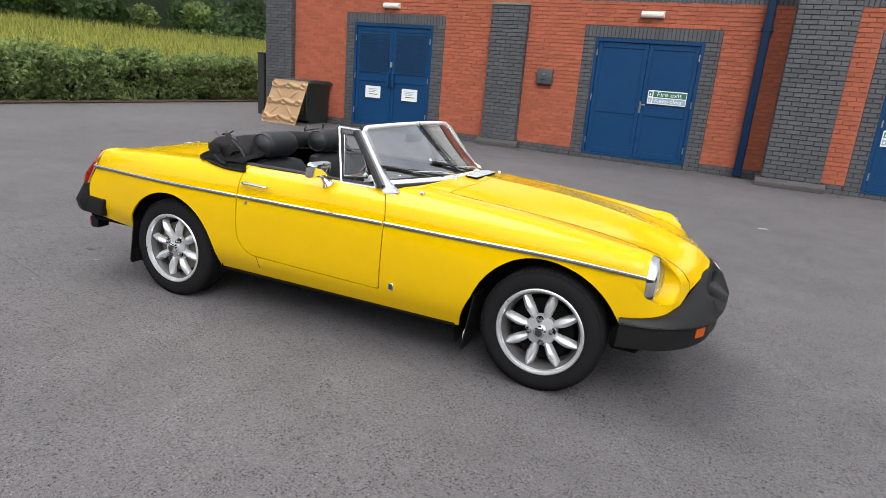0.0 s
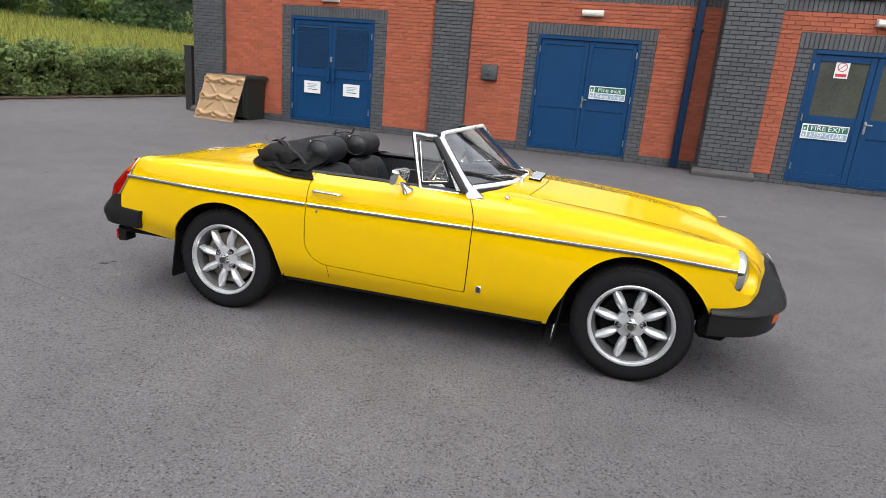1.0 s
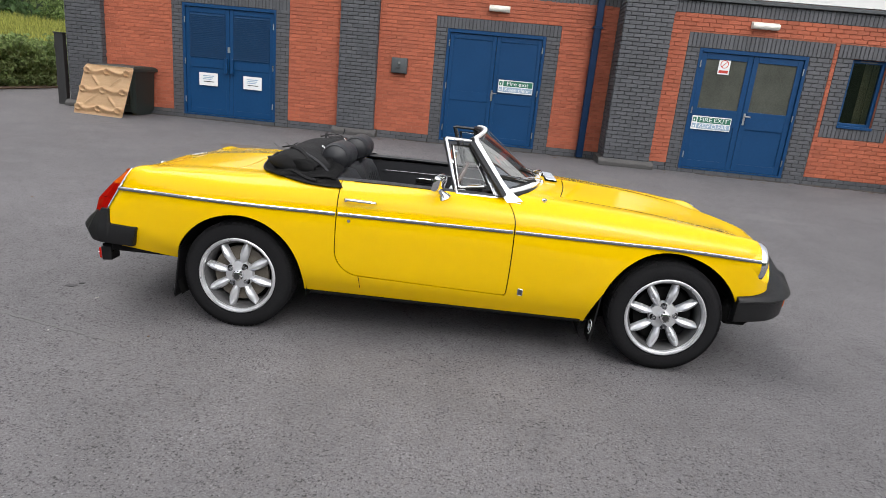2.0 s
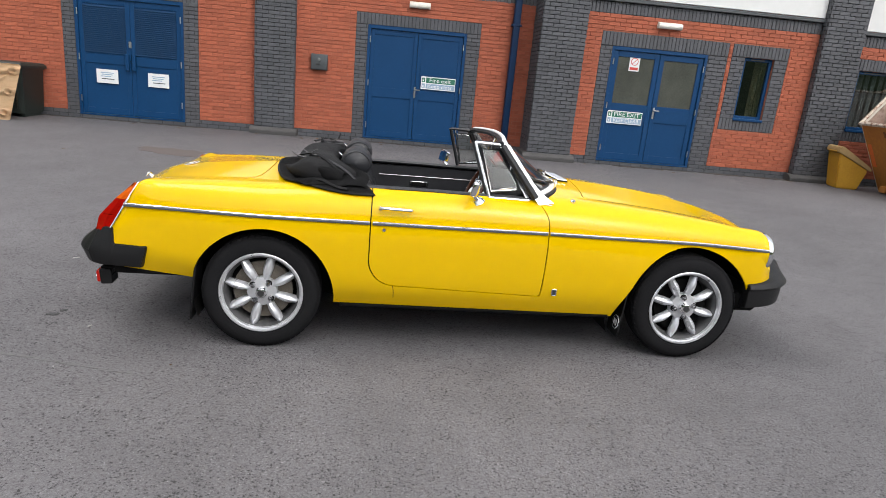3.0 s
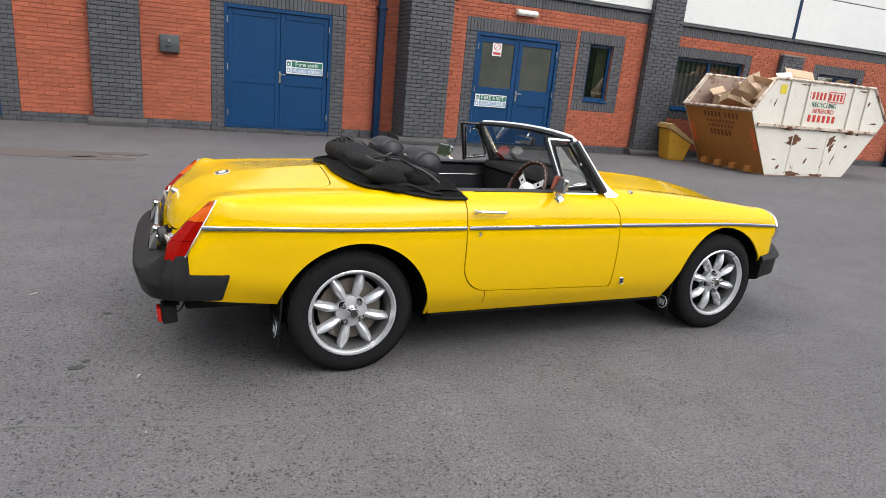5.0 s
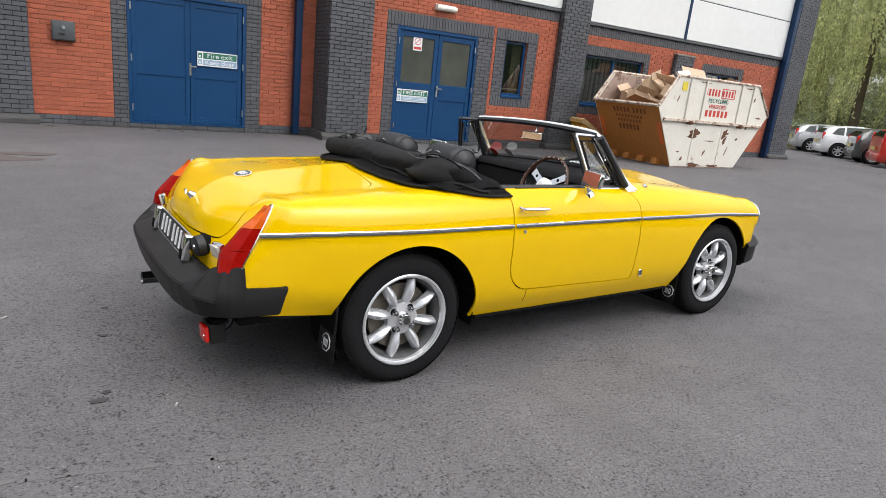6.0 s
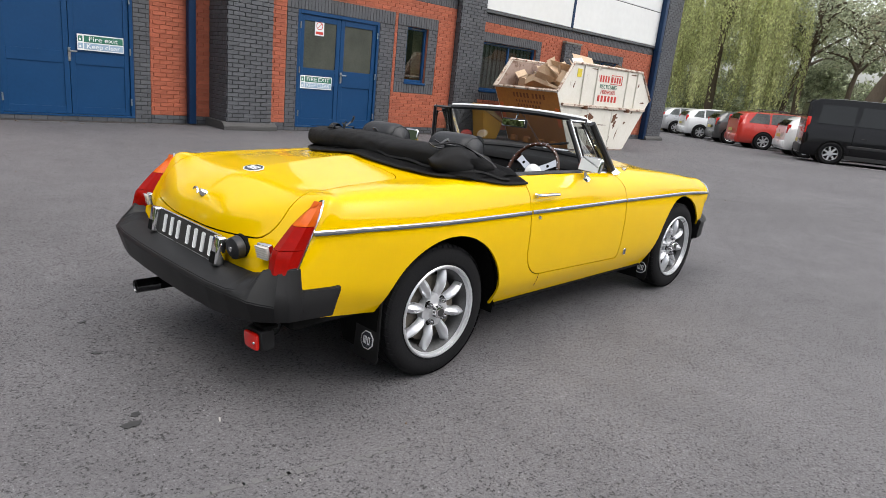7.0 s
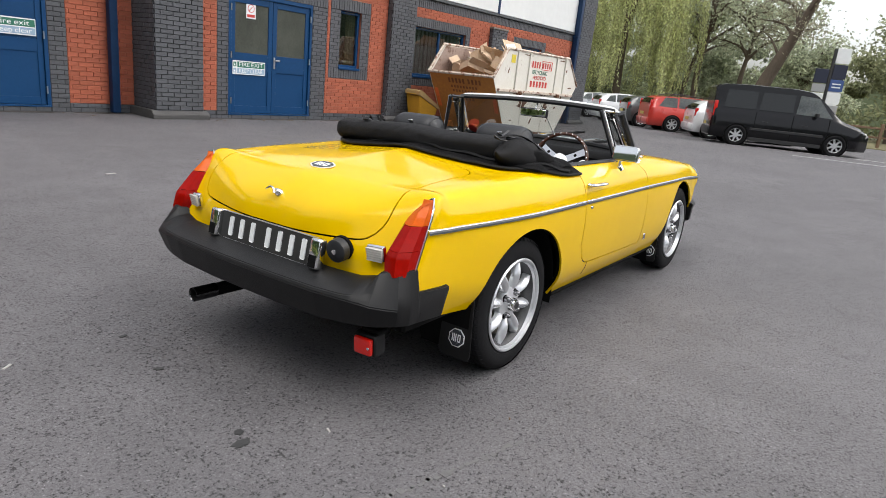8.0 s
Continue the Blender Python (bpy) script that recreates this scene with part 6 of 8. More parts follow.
for y, z, r in ((-.36, .775, .052), (-.16, .775, .052), (-.26, .80, .026), (-.05, .775, .028), (.04, .775, .028)):
    part("dial", moved(lathe([(r, .004), (r, -.012), (r - .006, -.012), (r - .008, -.006), (0, -.006)], 20, "x"), pose(1.283, y, z, 0, 6, 0)), M_chrome, inner)
    part("dial_face", moved(lathe([(0, -.0075), (r - .009, -.0075)], 20, "x"), pose(1.283, y, z, 0, 6, 0)), M_blackink, inner)
sw = new("steering_wheel")
sw.parent = car
sw.matrix_basis = pose(1.105, -.27, .818, 0, -66, 0)
part("rim", tube([(.172 * math.cos(a), .172 * math.sin(a), 0) for a in np.linspace(0, 2 * math.pi, 40, endpoint=False)], .0105, 10, closed=True), M_wood, sw, "dark wooden steering wheel rim")
for k in range(28):
    a = 2 * math.pi * k / 28
    part("rivet", moved(lathe([(0, .003), (.004, .002), (.005, 0)], 6, "z"), pose(.172 * math.cos(a), .172 * math.sin(a), .0098)), M_chrome, sw)
for ang in (90, 210, 330):
    a = math.radians(ang + 90)
    bm = prism([(-.022, .03), (.022, .03), (.019, .10), (.022, .165), (-.022, .165), (-.019, .10)], -.003, .003, axis="z")
    part("spoke", moved(bm, pose(0, 0, -.012, 0, 0, ang)), M_chrome, sw, "chrome spoke", smooth=False)
    part("spoke_hole", moved(lathe([(0, .0006), (.0095, .0006), (.0095, 0)], 12, "z"), pose(-.10 * math.sin(math.radians(ang)), .10 * math.cos(math.radians(ang)), -.0088)), M_black, sw)
part("boss", lathe([(0, .022), (.030, .020), (.045, .008), (.048, -.02), (.03, -.09), (0, -.09)], 24, "z"), M_alu, sw, "bright centre boss")
part("horn_badge", lathe([(0, .0245), (.016, .0235), (.016, .02)], 8, "z"), M_sign, sw)
part("column", tube([(0, 0, -.08), (0, 0, -.36)], .028, 10), M_vinyl, sw)
rm = new("rear_view_mirror")
rm.parent = car
rm.matrix_basis = pose(1.235, 0.0, 1.075, 0, 0, 0)
bm = boxed(-.010, .014, -.095, .095, -.026, .026, .010, 3)
part("shell", bm, M_vinyl, rm, "dark rear view mirror")
part("mirror_glass", boxed(-.013, -.0105, -.088, .088, -.021, .021, .002), M_mirror, rm)
part("stalk", tube([(.012, 0, .02), (.03, 0, .06), (.025, 0, .092)], .006, 6), M_chrome, rm)
part("rod", tube([(.025, 0, .092), (.35, 0, -.17)], .002, 6), M_boxgrey, rm)
part("poppy_sticker", moved(lathe([(0, -.006), (.030, -.005), (.038, 0)], 16, "x"), pose(1.375, .535, .918, 0, -48, 0)), M_redink, car, "small red round sticker on the screen")
part("tax_disc", moved(lathe([(0, -.002), (.028, -.002), (.035, 0)], 16, "x"), pose(1.42, .43, .925, 0, -48, 0)), M_curtain, car)


def seat(y):
    t = new("seat")
    t.parent = car
    t.matrix_basis = pose(.745, y, .315)
    cush = lofted([[(x, w * .235 * c, z) for w, z in ((-1, .0), (-1.0, .12), (-.8, .165), (-.4, .15), (0, .145), (.4, .15), (.8, .165), (1.0, .12), (1, .0))] for x, c in ((-.22, .9), (-.15, 1), (.1, 1), (.26, 1.0), (.30, .93))])
    bmesh.ops.holes_fill(cush, edges=cush.edges, sides=12)
    part("cushion", cush, M_vinyl, t, "black leather seat cushion")
    rows = []
    for z, x, w, d in ((.10, -.19, .22, .07), (.20, -.215, .235, .09), (.35, -.25, .235, .09), (.48, -.285, .215, .08), (.54, -.30, .18, .06), (.555, -.305, .14, .03)):
        rows.append([(x + d * .9 * (1 if abs(q) > .7 else .72), w * q, z) for q in (-1, -.85, -.6, -.3, 0, .3, .6, .85, 1)] + [(x - d * .5, w * q, z) for q in (.9, 0, -.9)])
    part("backrest", lofted(rows, closed=True, caps=True), M_vinyl, t, "black ribbed leather backrest")
    for k in range(5):
        yy = -.12 + k * .06
        part("piping", tube([(-.118 + .0, yy, .20), (-.165, yy, .35), (-.208, yy, .48)], .004, 5), M_vinyl, t)
    hr = []
    for k in range(13):
        a = math.pi * k / 12
        hr.append(a)
    R = []
    for q in np.linspace(-1, 1, 17):
        sc = (1 - abs(q) ** 8) ** .5 if abs(q) < 1 else .02
        sc = max(sc, .80 if abs(q) < .97 else .05)
        R.append([(-.305 + .084 * sc * math.cos(a), .145 * q, .640 + .078 * sc * math.sin(a)) for a in np.linspace(0, 2 * math.pi, 18, endpoint=False)])
    part("headrest", lofted(R, closed=True, caps=True), M_vinyl, t, "black padded roll headrest", angle=60)
    for s in (-1, 1):
        part("headrest_seam", tube([(-.305 + .0705 * math.cos(a), s * .126, .640 + .0655 * math.sin(a)) for a in np.linspace(0, 2 * math.pi, 24, endpoint=False)], .0025, 5, closed=True), M_vinyl, t)
        part("headrest_post", tube([(-.30, s * .06, .53), (-.305, s * .06, .60)], .008, 6), M_nut, t)
    return t


seat(-.275)
seat(.275)

# ---- the folded hood: skirt on the deck, the rolled cloth, straps and frame ----
hood = new("folded_hood")
hood.parent = car
hood["label"] = "black cloth soft top, folded and rolled behind the seats"
rng = random.Random(4)


def deck(x, y):
    """Height of the deck under the hood at a plan point."""
    i = np.argmin(np.abs(GRID[:, -1, 0] - x))
    col = GRID[i]
    return float(np.interp(abs(y), col[::-1, 1][:50], col[::-1, 2][:50]))


rows = []
NQ = 81
for k in range(NQ):
    q = math.sin(math.pi * (k / (NQ - 1) - .5))
    y = q * .665
    xr = .545 - .535 * (1 - abs(q) ** 3.4) ** (1 / 3.0) + .005 * math.sin(9 * q)
    xf = max(.40 + .15 * abs(q) ** 4, xr + .004)
    row = []
    for t in np.linspace(0, 1, 12):
        x = xr + (xf - xr) * t
        rip = .004 * math.sin(7 * q + 5 * t) + .005 * noise.noise(Vector((q * 6, t * 3, 0)))
        row.append((x, y, deck(x, y) + .008 + .006 * math.sin(math.pi * min(1, t * 2)) + abs(rip)))
    rows.append(row)
bm = lofted(rows)
bmesh.ops.solidify(bm, geom=bm.faces[:], thickness=-.006)
part("skirt", bm, M_hood, hood, "black cloth skirt lying on the rear deck")
part("skirt_hem", tube([(r[0][0] - .002, r[0][1], r[0][2] + .002) for r in rows], .007, 6), M_hood, hood)
part("skirt_fold", tube([(r[3][0], r[3][1], r[3][2] + .006 + .004 * math.sin(k * .7)) for k, r in enumerate(rows)][4:-4], .009, 6), M_hood, hood)

# the rolled cloth: a tall rounded wall of fabric behind the seats
R = []
NL = 90
for k in range(NL):
    q = -1 + 2 * k / (NL - 1)
    y = .03 + q * (.61 if q > 0 else .565)
    bend = abs(q) ** 3
    cx = .215 + .14 * bend * (1.0 if q < 0 else .4)
    cz = .928 - .030 * bend * (1.0 if q < 0 else .4) + .005 * math.sin(7 * q)
    rx, rz = .110, .060 * (1 - .10 * bend)
    if k in (0, NL - 1):
        rx, rz = rx * .5, rz * .5
    elif k in (1, NL - 2):
        rx, rz = rx * .85, rz * .85
    row = []
    for a in np.linspace(0, 2 * math.pi, 34, endpoint=False):
        ca, sa = math.cos(a), math.sin(a)
        f = 1 + .04 * noise.noise(Vector((ca * 1.6, q * 3, sa * 1.6))) + .03 * noise.noise(Vector((ca * 2.5 + q * 6, q * 16, sa * 2.5)))
        crease = -.012 * math.exp(-((sa - .25 - .35 * math.sin(3 * q)) / .12) ** 2) if ca < 0 else 0
        row.append((cx + rx * (f + crease * 4) * math.copysign(abs(ca) ** .8, ca), y, cz + rz * f * math.copysign(abs(sa) ** .75, sa)))
    R.append(row)
part("roll", lofted(R, closed=True, caps=True), M_hood, hood, "rolled black hood cloth", angle=75)
# the turned-over right end: a crumpled bundle of cloth, an open sleeve, and a skirt of loose cloth below it
R = []
for k in range(31):
    t = k / 30
    ring = max(.04, math.sin(math.pi * t) ** .55)
    row = []
    for a in np.linspace(0, 2 * math.pi, 40, endpoint=False):
        ca, sa = math.cos(a), math.sin(a)
        fold = abs(math.sin(2.4 * a + 5 * t + 2.2 * noise.noise(Vector((ca * 2, t * 4, sa * 2)))))
        f = ring * (.97 + .05 * fold + .06 * noise.noise(Vector((ca * 2 + 5, t * 3, sa * 2))))
        row.append((.105 + .265 * t + .030 * sa, -.455 - .04 * t + .080 * f * ca, .936 - .040 * t + .070 * f * sa))
    R.append(row)
part("crumpled_cloth", lofted(R, closed=True, caps=True), M_hood, hood, "crumpled black hood cloth", angle=70)
R = []
for k in range(15):
    t = k / 14
    rr = .043 + .012 * math.sin(3 * t)
    c = Vector((.24 + .15 * t, -.505 - .05 * t, .925 - .032 * t))
    R.append([c + Vector((.35 * rr * math.cos(a), .80 * rr * math.cos(a) * (1 + .14 * math.sin(3 * a + t * 5)), rr * .78 * math.sin(a) * (1 + .10 * math.sin(2 * a + 1)))) for a in np.linspace(0, 2 * math.pi, 24, endpoint=False)])
bm = lofted(R, closed=True)
bmesh.ops.solidify(bm, geom=bm.faces[:], thickness=.006)
part("sleeve", bm, M_hood, hood, "open end of the rolled cloth", angle=70)
R = []
for k in range(44):
    t = k / 43
    x = .13 + .365 * t
    row = []
    for u in np.linspace(0, 1, 14):
        y = -.43 - (.205 * min(1, .72 + 1.6 * t) + .006 * math.sin(13 * t)) * u
        lift = .052 * (1 - u) ** 1.6 + .008 * (1 - u * .6) * math.sin(19 * t + 3 * u + 2 * noise.noise(Vector((t * 5, u * 2, 4))))
        row.append((x + .02 * math.sin(3 * u), y, max(deck(x, y), .842) + .020 + abs(lift) * min(1, (1 - t) * 4 + .25, t * 5)))
    R.append(row)
bm = lofted(R)
bmesh.ops.solidify(bm, geom=bm.faces[:], thickness=.007)
part("flap", bm, M_hood, hood, "creased cloth flap over the side", angle=70)
for s in (-1, 1):
    part("strap", tube([(.15, s * .40, .985), (.24, s * .47, 1.002), (.32, s * .52, .960), (.40, s * .55, .885)], .016, 8, smooth=18, flat=.25), M_hood, hood)
    part("frame_bar", tube([(.47, s * .565, .865), (.40, s * .53, .925), (.30, s * .50, .972), (.20, s * .43, .985)], .008, 6, smooth=16), M_vinyl, hood, "folded hood frame bar")
    if s > 0:
        part("frame_hook", tube([(.20, s * .34, .985), (.20, s * .34, 1.012), (.212, s * .34, 1.02)], .007, 6), M_vinyl, hood)
M_hoodbar = make_mat("worn_grey_frame", (0.075, 0.075, 0.078), (0.04, 0.04, 0.042), scale=30, rough=0.45, metal=0.2)
for s in (-1, 1):
    back = -.07 if s < 0 else 0
    part("frame_arc", tube([(.175 + back, s * .42, 1.000), (.20 + back, s * .43, 0.984), (.25 + back, s * .44, 0.976), (.345 + back, s * .455, 0.973)], .007, 6, smooth=12, flat=.5), M_hoodbar, hood, "worn grey hood frame")
    part("frame_link", tube([(.232 + back, s * .40, 1.010), (.262 + back, s * .41, 0.994), (.305 + back, s * .415, 1.018)], .007, 6, flat=.5), M_hoodbar, hood)
    part("frame_link", tube([(.262 + back, s * .41, 0.994), (.33 + back, s * .435, 0.988), (.38 + back, s * .465, 0.953)], .006, 6, flat=.5), M_hoodbar, hood)
    if s > 0:
        part("frame_hook", tube([(.30 + back, s * .41, 1.013), (.312 + back, s * .405, 1.040), (.305 + back, s * .40, 1.048)], .006, 6), M_vinyl, hood)
part("buckle", moved(boxed(-.024, .024, -.014, .014, -.003, .003, .002), pose(.36, -.30, .985, 0, 40, 0)), M_chrome, hood)
part("buckle", moved(boxed(-.024, .024, -.014, .014, -.003, .003, .002), pose(.36, .26, .985, 0, 40, 0)), M_chrome, hood)

# ---- things round the yard ----
def rusting(m, rust, scale, f0, f1, stretch=(1, 1, 1)):
    """Let rust show through a painted material where a noise runs high."""
    n, l = m.node_tree.nodes, m.node_tree.links
    b = n["Principled BSDF"]
    was = b.inputs["Base Color"].links[0].from_socket
    co = n.new("ShaderNodeTexCoord")
    mp = n.new("ShaderNodeMapping")
    mp.inputs["Scale"].default_value = stretch
    l.new(co.outputs["Object"], mp.inputs["Vector"])
    nz = n.new("ShaderNodeTexNoise")
    nz.inputs["Scale"].default_value, nz.inputs["Detail"].default_value, nz.inputs["Roughness"].default_value = scale, 7.0, 0.68
    l.new(mp.outputs["Vector"], nz.inputs["Vector"])
    r = n.new("ShaderNodeMapRange")
    r.inputs["From Min"].default_value, r.inputs["From Max"].default_value = f0, f1
    l.new(nz.outputs["Fac"], r.inputs["Value"])
    mix = n.new("ShaderNodeMix")
    mix.data_type = "RGBA"
    l.new(r.outputs["Result"], mix.inputs["Factor"])
    l.new(was, mix.inputs["A"])
    mix.inputs["B"].default_value = (*rust, 1)
    l.new(mix.outputs["Result"], b.inputs["Base Color"])
    return m


M_skipwhite = rusting(make_mat("chipped_white_paint", (0.74, 0.72, 0.66), (0.62, 0.58, 0.50), scale=2.2, fine=22, rough=0.55, bump=0.15, bump_scale=14, contrast=0.55), (0.22, 0.12, 0.07), 3.0, 0.635, 0.70, (1, 1, 0.45))
M_skipedge = rusting(make_mat("rusting_white_edge", (0.66, 0.60, 0.52), (0.48, 0.38, 0.30), scale=3, fine=22, rough=0.65, contrast=0.6), (0.20, 0.10, 0.06), 7.0, 0.50, 0.60)
M_skiprust = make_mat("rusty_orange_paint", (0.56, 0.235, 0.04), (0.37, 0.14, 0.04), scale=1.4, fine=16, rough=0.7, bump=0.2, bump_scale=18, contrast=0.5)
M_skipin = rusting(make_mat("scraped_steel_inside", (0.44, 0.34, 0.29), (0.29, 0.20, 0.16), scale=2.0, fine=20, rough=0.75, contrast=0.5), (0.17, 0.10, 0.07), 4.0, 0.52, 0.64)
M_rust = make_mat("brown_rust", (0.16, 0.07, 0.035), (0.09, 0.04, 0.022), scale=9, rough=0.9, bump=0.3)
M_card = make_mat("brown_cardboard", (0.54, 0.41, 0.29), (0.42, 0.30, 0.20), scale=4, rough=0.9, spread=0.25)
M_paper = make_mat("white_paper", (0.74, 0.73, 0.7), (0.62, 0.6, 0.57), scale=5, rough=0.85)
M_yellow = make_mat("yellow_plastic", (0.62, 0.33, 0.025), (0.52, 0.26, 0.02), scale=4, fine=30, rough=0.55)
M_beige = make_mat("faded_lid", (0.44, 0.30, 0.13), (0.34, 0.22, 0.09), scale=4, rough=0.7)
M_pine = make_mat("pressed_wood", (0.78, 0.56, 0.34), (0.66, 0.44, 0.25), scale=3, fine=26, rough=0.75, stretch=(1, 1, 6), bump=0.15, spread=0.12)
M_bin = make_mat("dark_green_plastic", (0.022, 0.032, 0.027), (0.014, 0.02, 0.018), scale=4, rough=0.5)
M_fence = make_mat("weathered_wood", (0.19, 0.12, 0.07), (0.11, 0.07, 0.045), scale=4, rough=0.9, stretch=(4, 4, 1), spread=0.15)
# opaque pane; reflected and see-through brightness is put into its pale colour
M_sideglass = make_mat("bright_view_car_window", (0.20, 0.225, 0.215), (0.08, 0.09, 0.09), scale=2.5, rough=0.06, rough_amp=0.02, spec=0.8, coat=0.5)
M_cglass = make_mat("dark_car_glass", (0.012, 0.014, 0.015), (0.010, 0.011, 0.012), scale=3, rough=0.05, rough_amp=0.02, spec=0.5)
M_blackpaint = make_mat("black_van_paint", (0.008, 0.008, 0.0095), (0.006, 0.006, 0.007), scale=2, rough=0.22, rough_amp=0.03, coat=0.5, spec=0.12)
M_redpaint = make_mat("red_car_paint", (0.52, 0.034, 0.02), (0.45, 0.028, 0.017), scale=2, rough=0.3, coat=0.8)
M_whitepaint = make_mat("white_car_paint", (0.76, 0.77, 0.78), (0.7, 0.71, 0.72), scale=2, rough=0.3, coat=0.8)
M_greypaint = make_mat("grey_car_paint", (0.085, 0.088, 0.088), (0.065, 0.067, 0.067), scale=2, rough=0.3, coat=0.8, metal=0.3)
M_silverpaint = make_mat("silver_car_paint", (0.50, 0.51, 0.52), (0.44, 0.45, 0.46), scale=2, rough=0.3, coat=0.8, metal=0.4)
M_trim = make_mat("black_plastic_trim", (0.025, 0.025, 0.026), (0.018, 0.018, 0.019), scale=6, rough=0.6)
M_line = make_mat("worn_white_line", (0.52, 0.52, 0.51), (0.24, 0.24, 0.24), scale=5, fine=40, rough=0.85, contrast=0.6)
M_wallsoil = make_mat("wall_foot_dirt", (0.058, 0.048, 0.042), (0.038, 0.034, 0.032), scale=4, fine=60, rough=0.95, bump=0.4, bump_scale=90)
M_stain = make_mat("reddish_dirt", (0.100, 0.078, 0.070), (0.080, 0.070, 0.068), scale=3, fine=60, rough=0.95)
M_scuff = make_mat("worn_paint_specks", (0.135, 0.132, 0.132), (0.10, 0.098, 0.10), scale=30, rough=0.9)
M_oil = make_mat("oil_spot", (0.022, 0.022, 0.023), (0.04, 0.04, 0.04), scale=8, rough=0.6)
M_litter = make_mat("pale_litter", (0.42, 0.41, 0.39), (0.30, 0.29, 0.27), scale=6, rough=0.9)
M_dry = make_mat("dry_leaf", (0.16, 0.10, 0.05), (0.08, 0.05, 0.03), scale=9, rough=0.9)
M_signblue = make_mat("sign_blue", (0.05, 0.10, 0.28), (0.04, 0.08, 0.22), scale=3, rough=0.5)
M_signdark = make_mat("sign_navy", (0.02, 0.025, 0.05), (0.016, 0.02, 0.04), scale=3, rough=0.5)

# the skip: open steel tub, white sides, rust-orange end towards the yard, full of cardboard
skip = thing("skip", pose(0, 0, 0), "open steel skip, white sides, rusty orange end, full of cardboard", "skip")
SP = [(6.44, 0.03), (5.72, 1.30), (6.21, 1.96), (9.08, 1.96), (9.67, 1.30), (8.73, 0.03)]
for y, yo in ((9.70, 1), (11.60, -1)):
    part("side_wall", prism(SP, y, y + yo * 0.012), M_skipwhite, skip, "chipped white steel side", smooth=False)
    part("top_edge", tube([(5.72, y, 1.30), (6.21, y, 1.96), (9.08, y, 1.96), (9.67, y, 1.30)], 0.035, 6), M_skipedge, skip)
    part("waist_rail", boxed(5.92, 9.42, y - 0.06 if yo > 0 else y - 0.0, y if yo > 0 else y + 0.06, 1.0, 1.065, 0.008), M_skipedge, skip, smooth=False)
    for x in (6.62, 7.15, 8.45, 8.9):
        part("rib", boxed(x - 0.03, x + 0.03, y - 0.035 if yo > 0 else y, y if yo > 0 else y + 0.035, 1.07, 1.93, 0.006), M_skipwhite, skip, smooth=False)
    for x in (7.0, 8.0):
        part("rib", boxed(x - 0.012, x + 0.012, y - 0.012 if yo > 0 else y, y if yo > 0 else y + 0.012, 0.06, 1.0, 0.004), M_skipwhite, skip, smooth=False)
    for x, z in ((6.75, 1.0), (8.55, 1.0)):
        part("lifting_lug", tube([(x, y, z), (x, y - yo * 0.12, z)], 0.045, 10), M_rust, skip, "rusty lifting lug")


def leaning_panel(p0, p1, y0, y1, t):
    bm = bmesh.new()
    d = Vector((p1[0] - p0[0], 0, p1[1] - p0[1])).normalized()
    n = Vector((-d.z, 0, d.x)) * t
    A = [Vector((p0[0], y0, p0[1])), Vector((p1[0], y0, p1[1])), Vector((p1[0], y1, p1[1])), Vector((p0[0], y1, p0[1]))]
    B = [a - n for a in A]
    va, vb = [bm.verts.new(a) for a in A], [bm.verts.new(b) for b in B]
    bm.faces.new(va)
    bm.faces.new(vb[::-1])
    for i in range(4):
        j = (i + 1) % 4
        bm.faces.new((va[i], vb[i], vb[j], va[j]))
    return bm


part("end_wall", leaning_panel((6.44, 0.03), (5.72, 1.30), 9.714, 11.586, 0.012), M_skiprust, skip, "faded rusty orange end with worn lettering", smooth=False)
part("end_wall", leaning_panel((8.73, 0.03), (9.67, 1.30), 9.714, 11.586, -0.012), M_skiprust, skip, smooth=False)
part("floor_plate", boxed(6.45, 8.72, 9.714, 11.586, 0.0, 0.03, 0), M_skipin, skip, smooth=False)
for y in (9.714, 11.575):
    part("inner_lining", prism([(6.50, 0.06), (5.80, 1.28), (6.26, 1.92), (9.04, 1.92), (9.60, 1.28), (8.68, 0.06)], y, y + 0.008), M_skipin, skip, "scraped brown inside", smooth=False)
part("end_lip", tube([(5.71, 9.70, 1.30), (5.71, 11.60, 1.30)], 0.040, 6), M_skipedge, skip, "pale front lip")
part("end_lip", tube([(9.68, 9.70, 1.30), (9.68, 11.60, 1.30)], 0.040, 6), M_skipedge, skip)
for k in range(4):
    y = 9.98 + k * 0.42
    part("skid", prism([(6.46, 0.0), (6.30, 0.02), (6.30, 0.14), (6.40, 0.16)], y, y + 0.16, 0.006), M_skiprust, skip, smooth=False)
E0 = Vector((6.44, 0, 0.03))
E1 = Vector((5.72, 0, 1.30))
tilt = math.degrees(math.atan2(E0.x - E1.x, E1.z - E0.z))


def on_end(y, k, w, h, mat, name, lab=""):
    """A flat mark on the sloping end: k is the height fraction."""
    c = E0.lerp(E1, k)
    bm = boxed(-0.004, 0.0, -w / 2, w / 2, -h / 2, h / 2, 0)
    return part(name, moved(bm, pose(c.x - 0.002, y, c.z, 0, -tilt, 0)), mat, skip, lab, smooth=False)


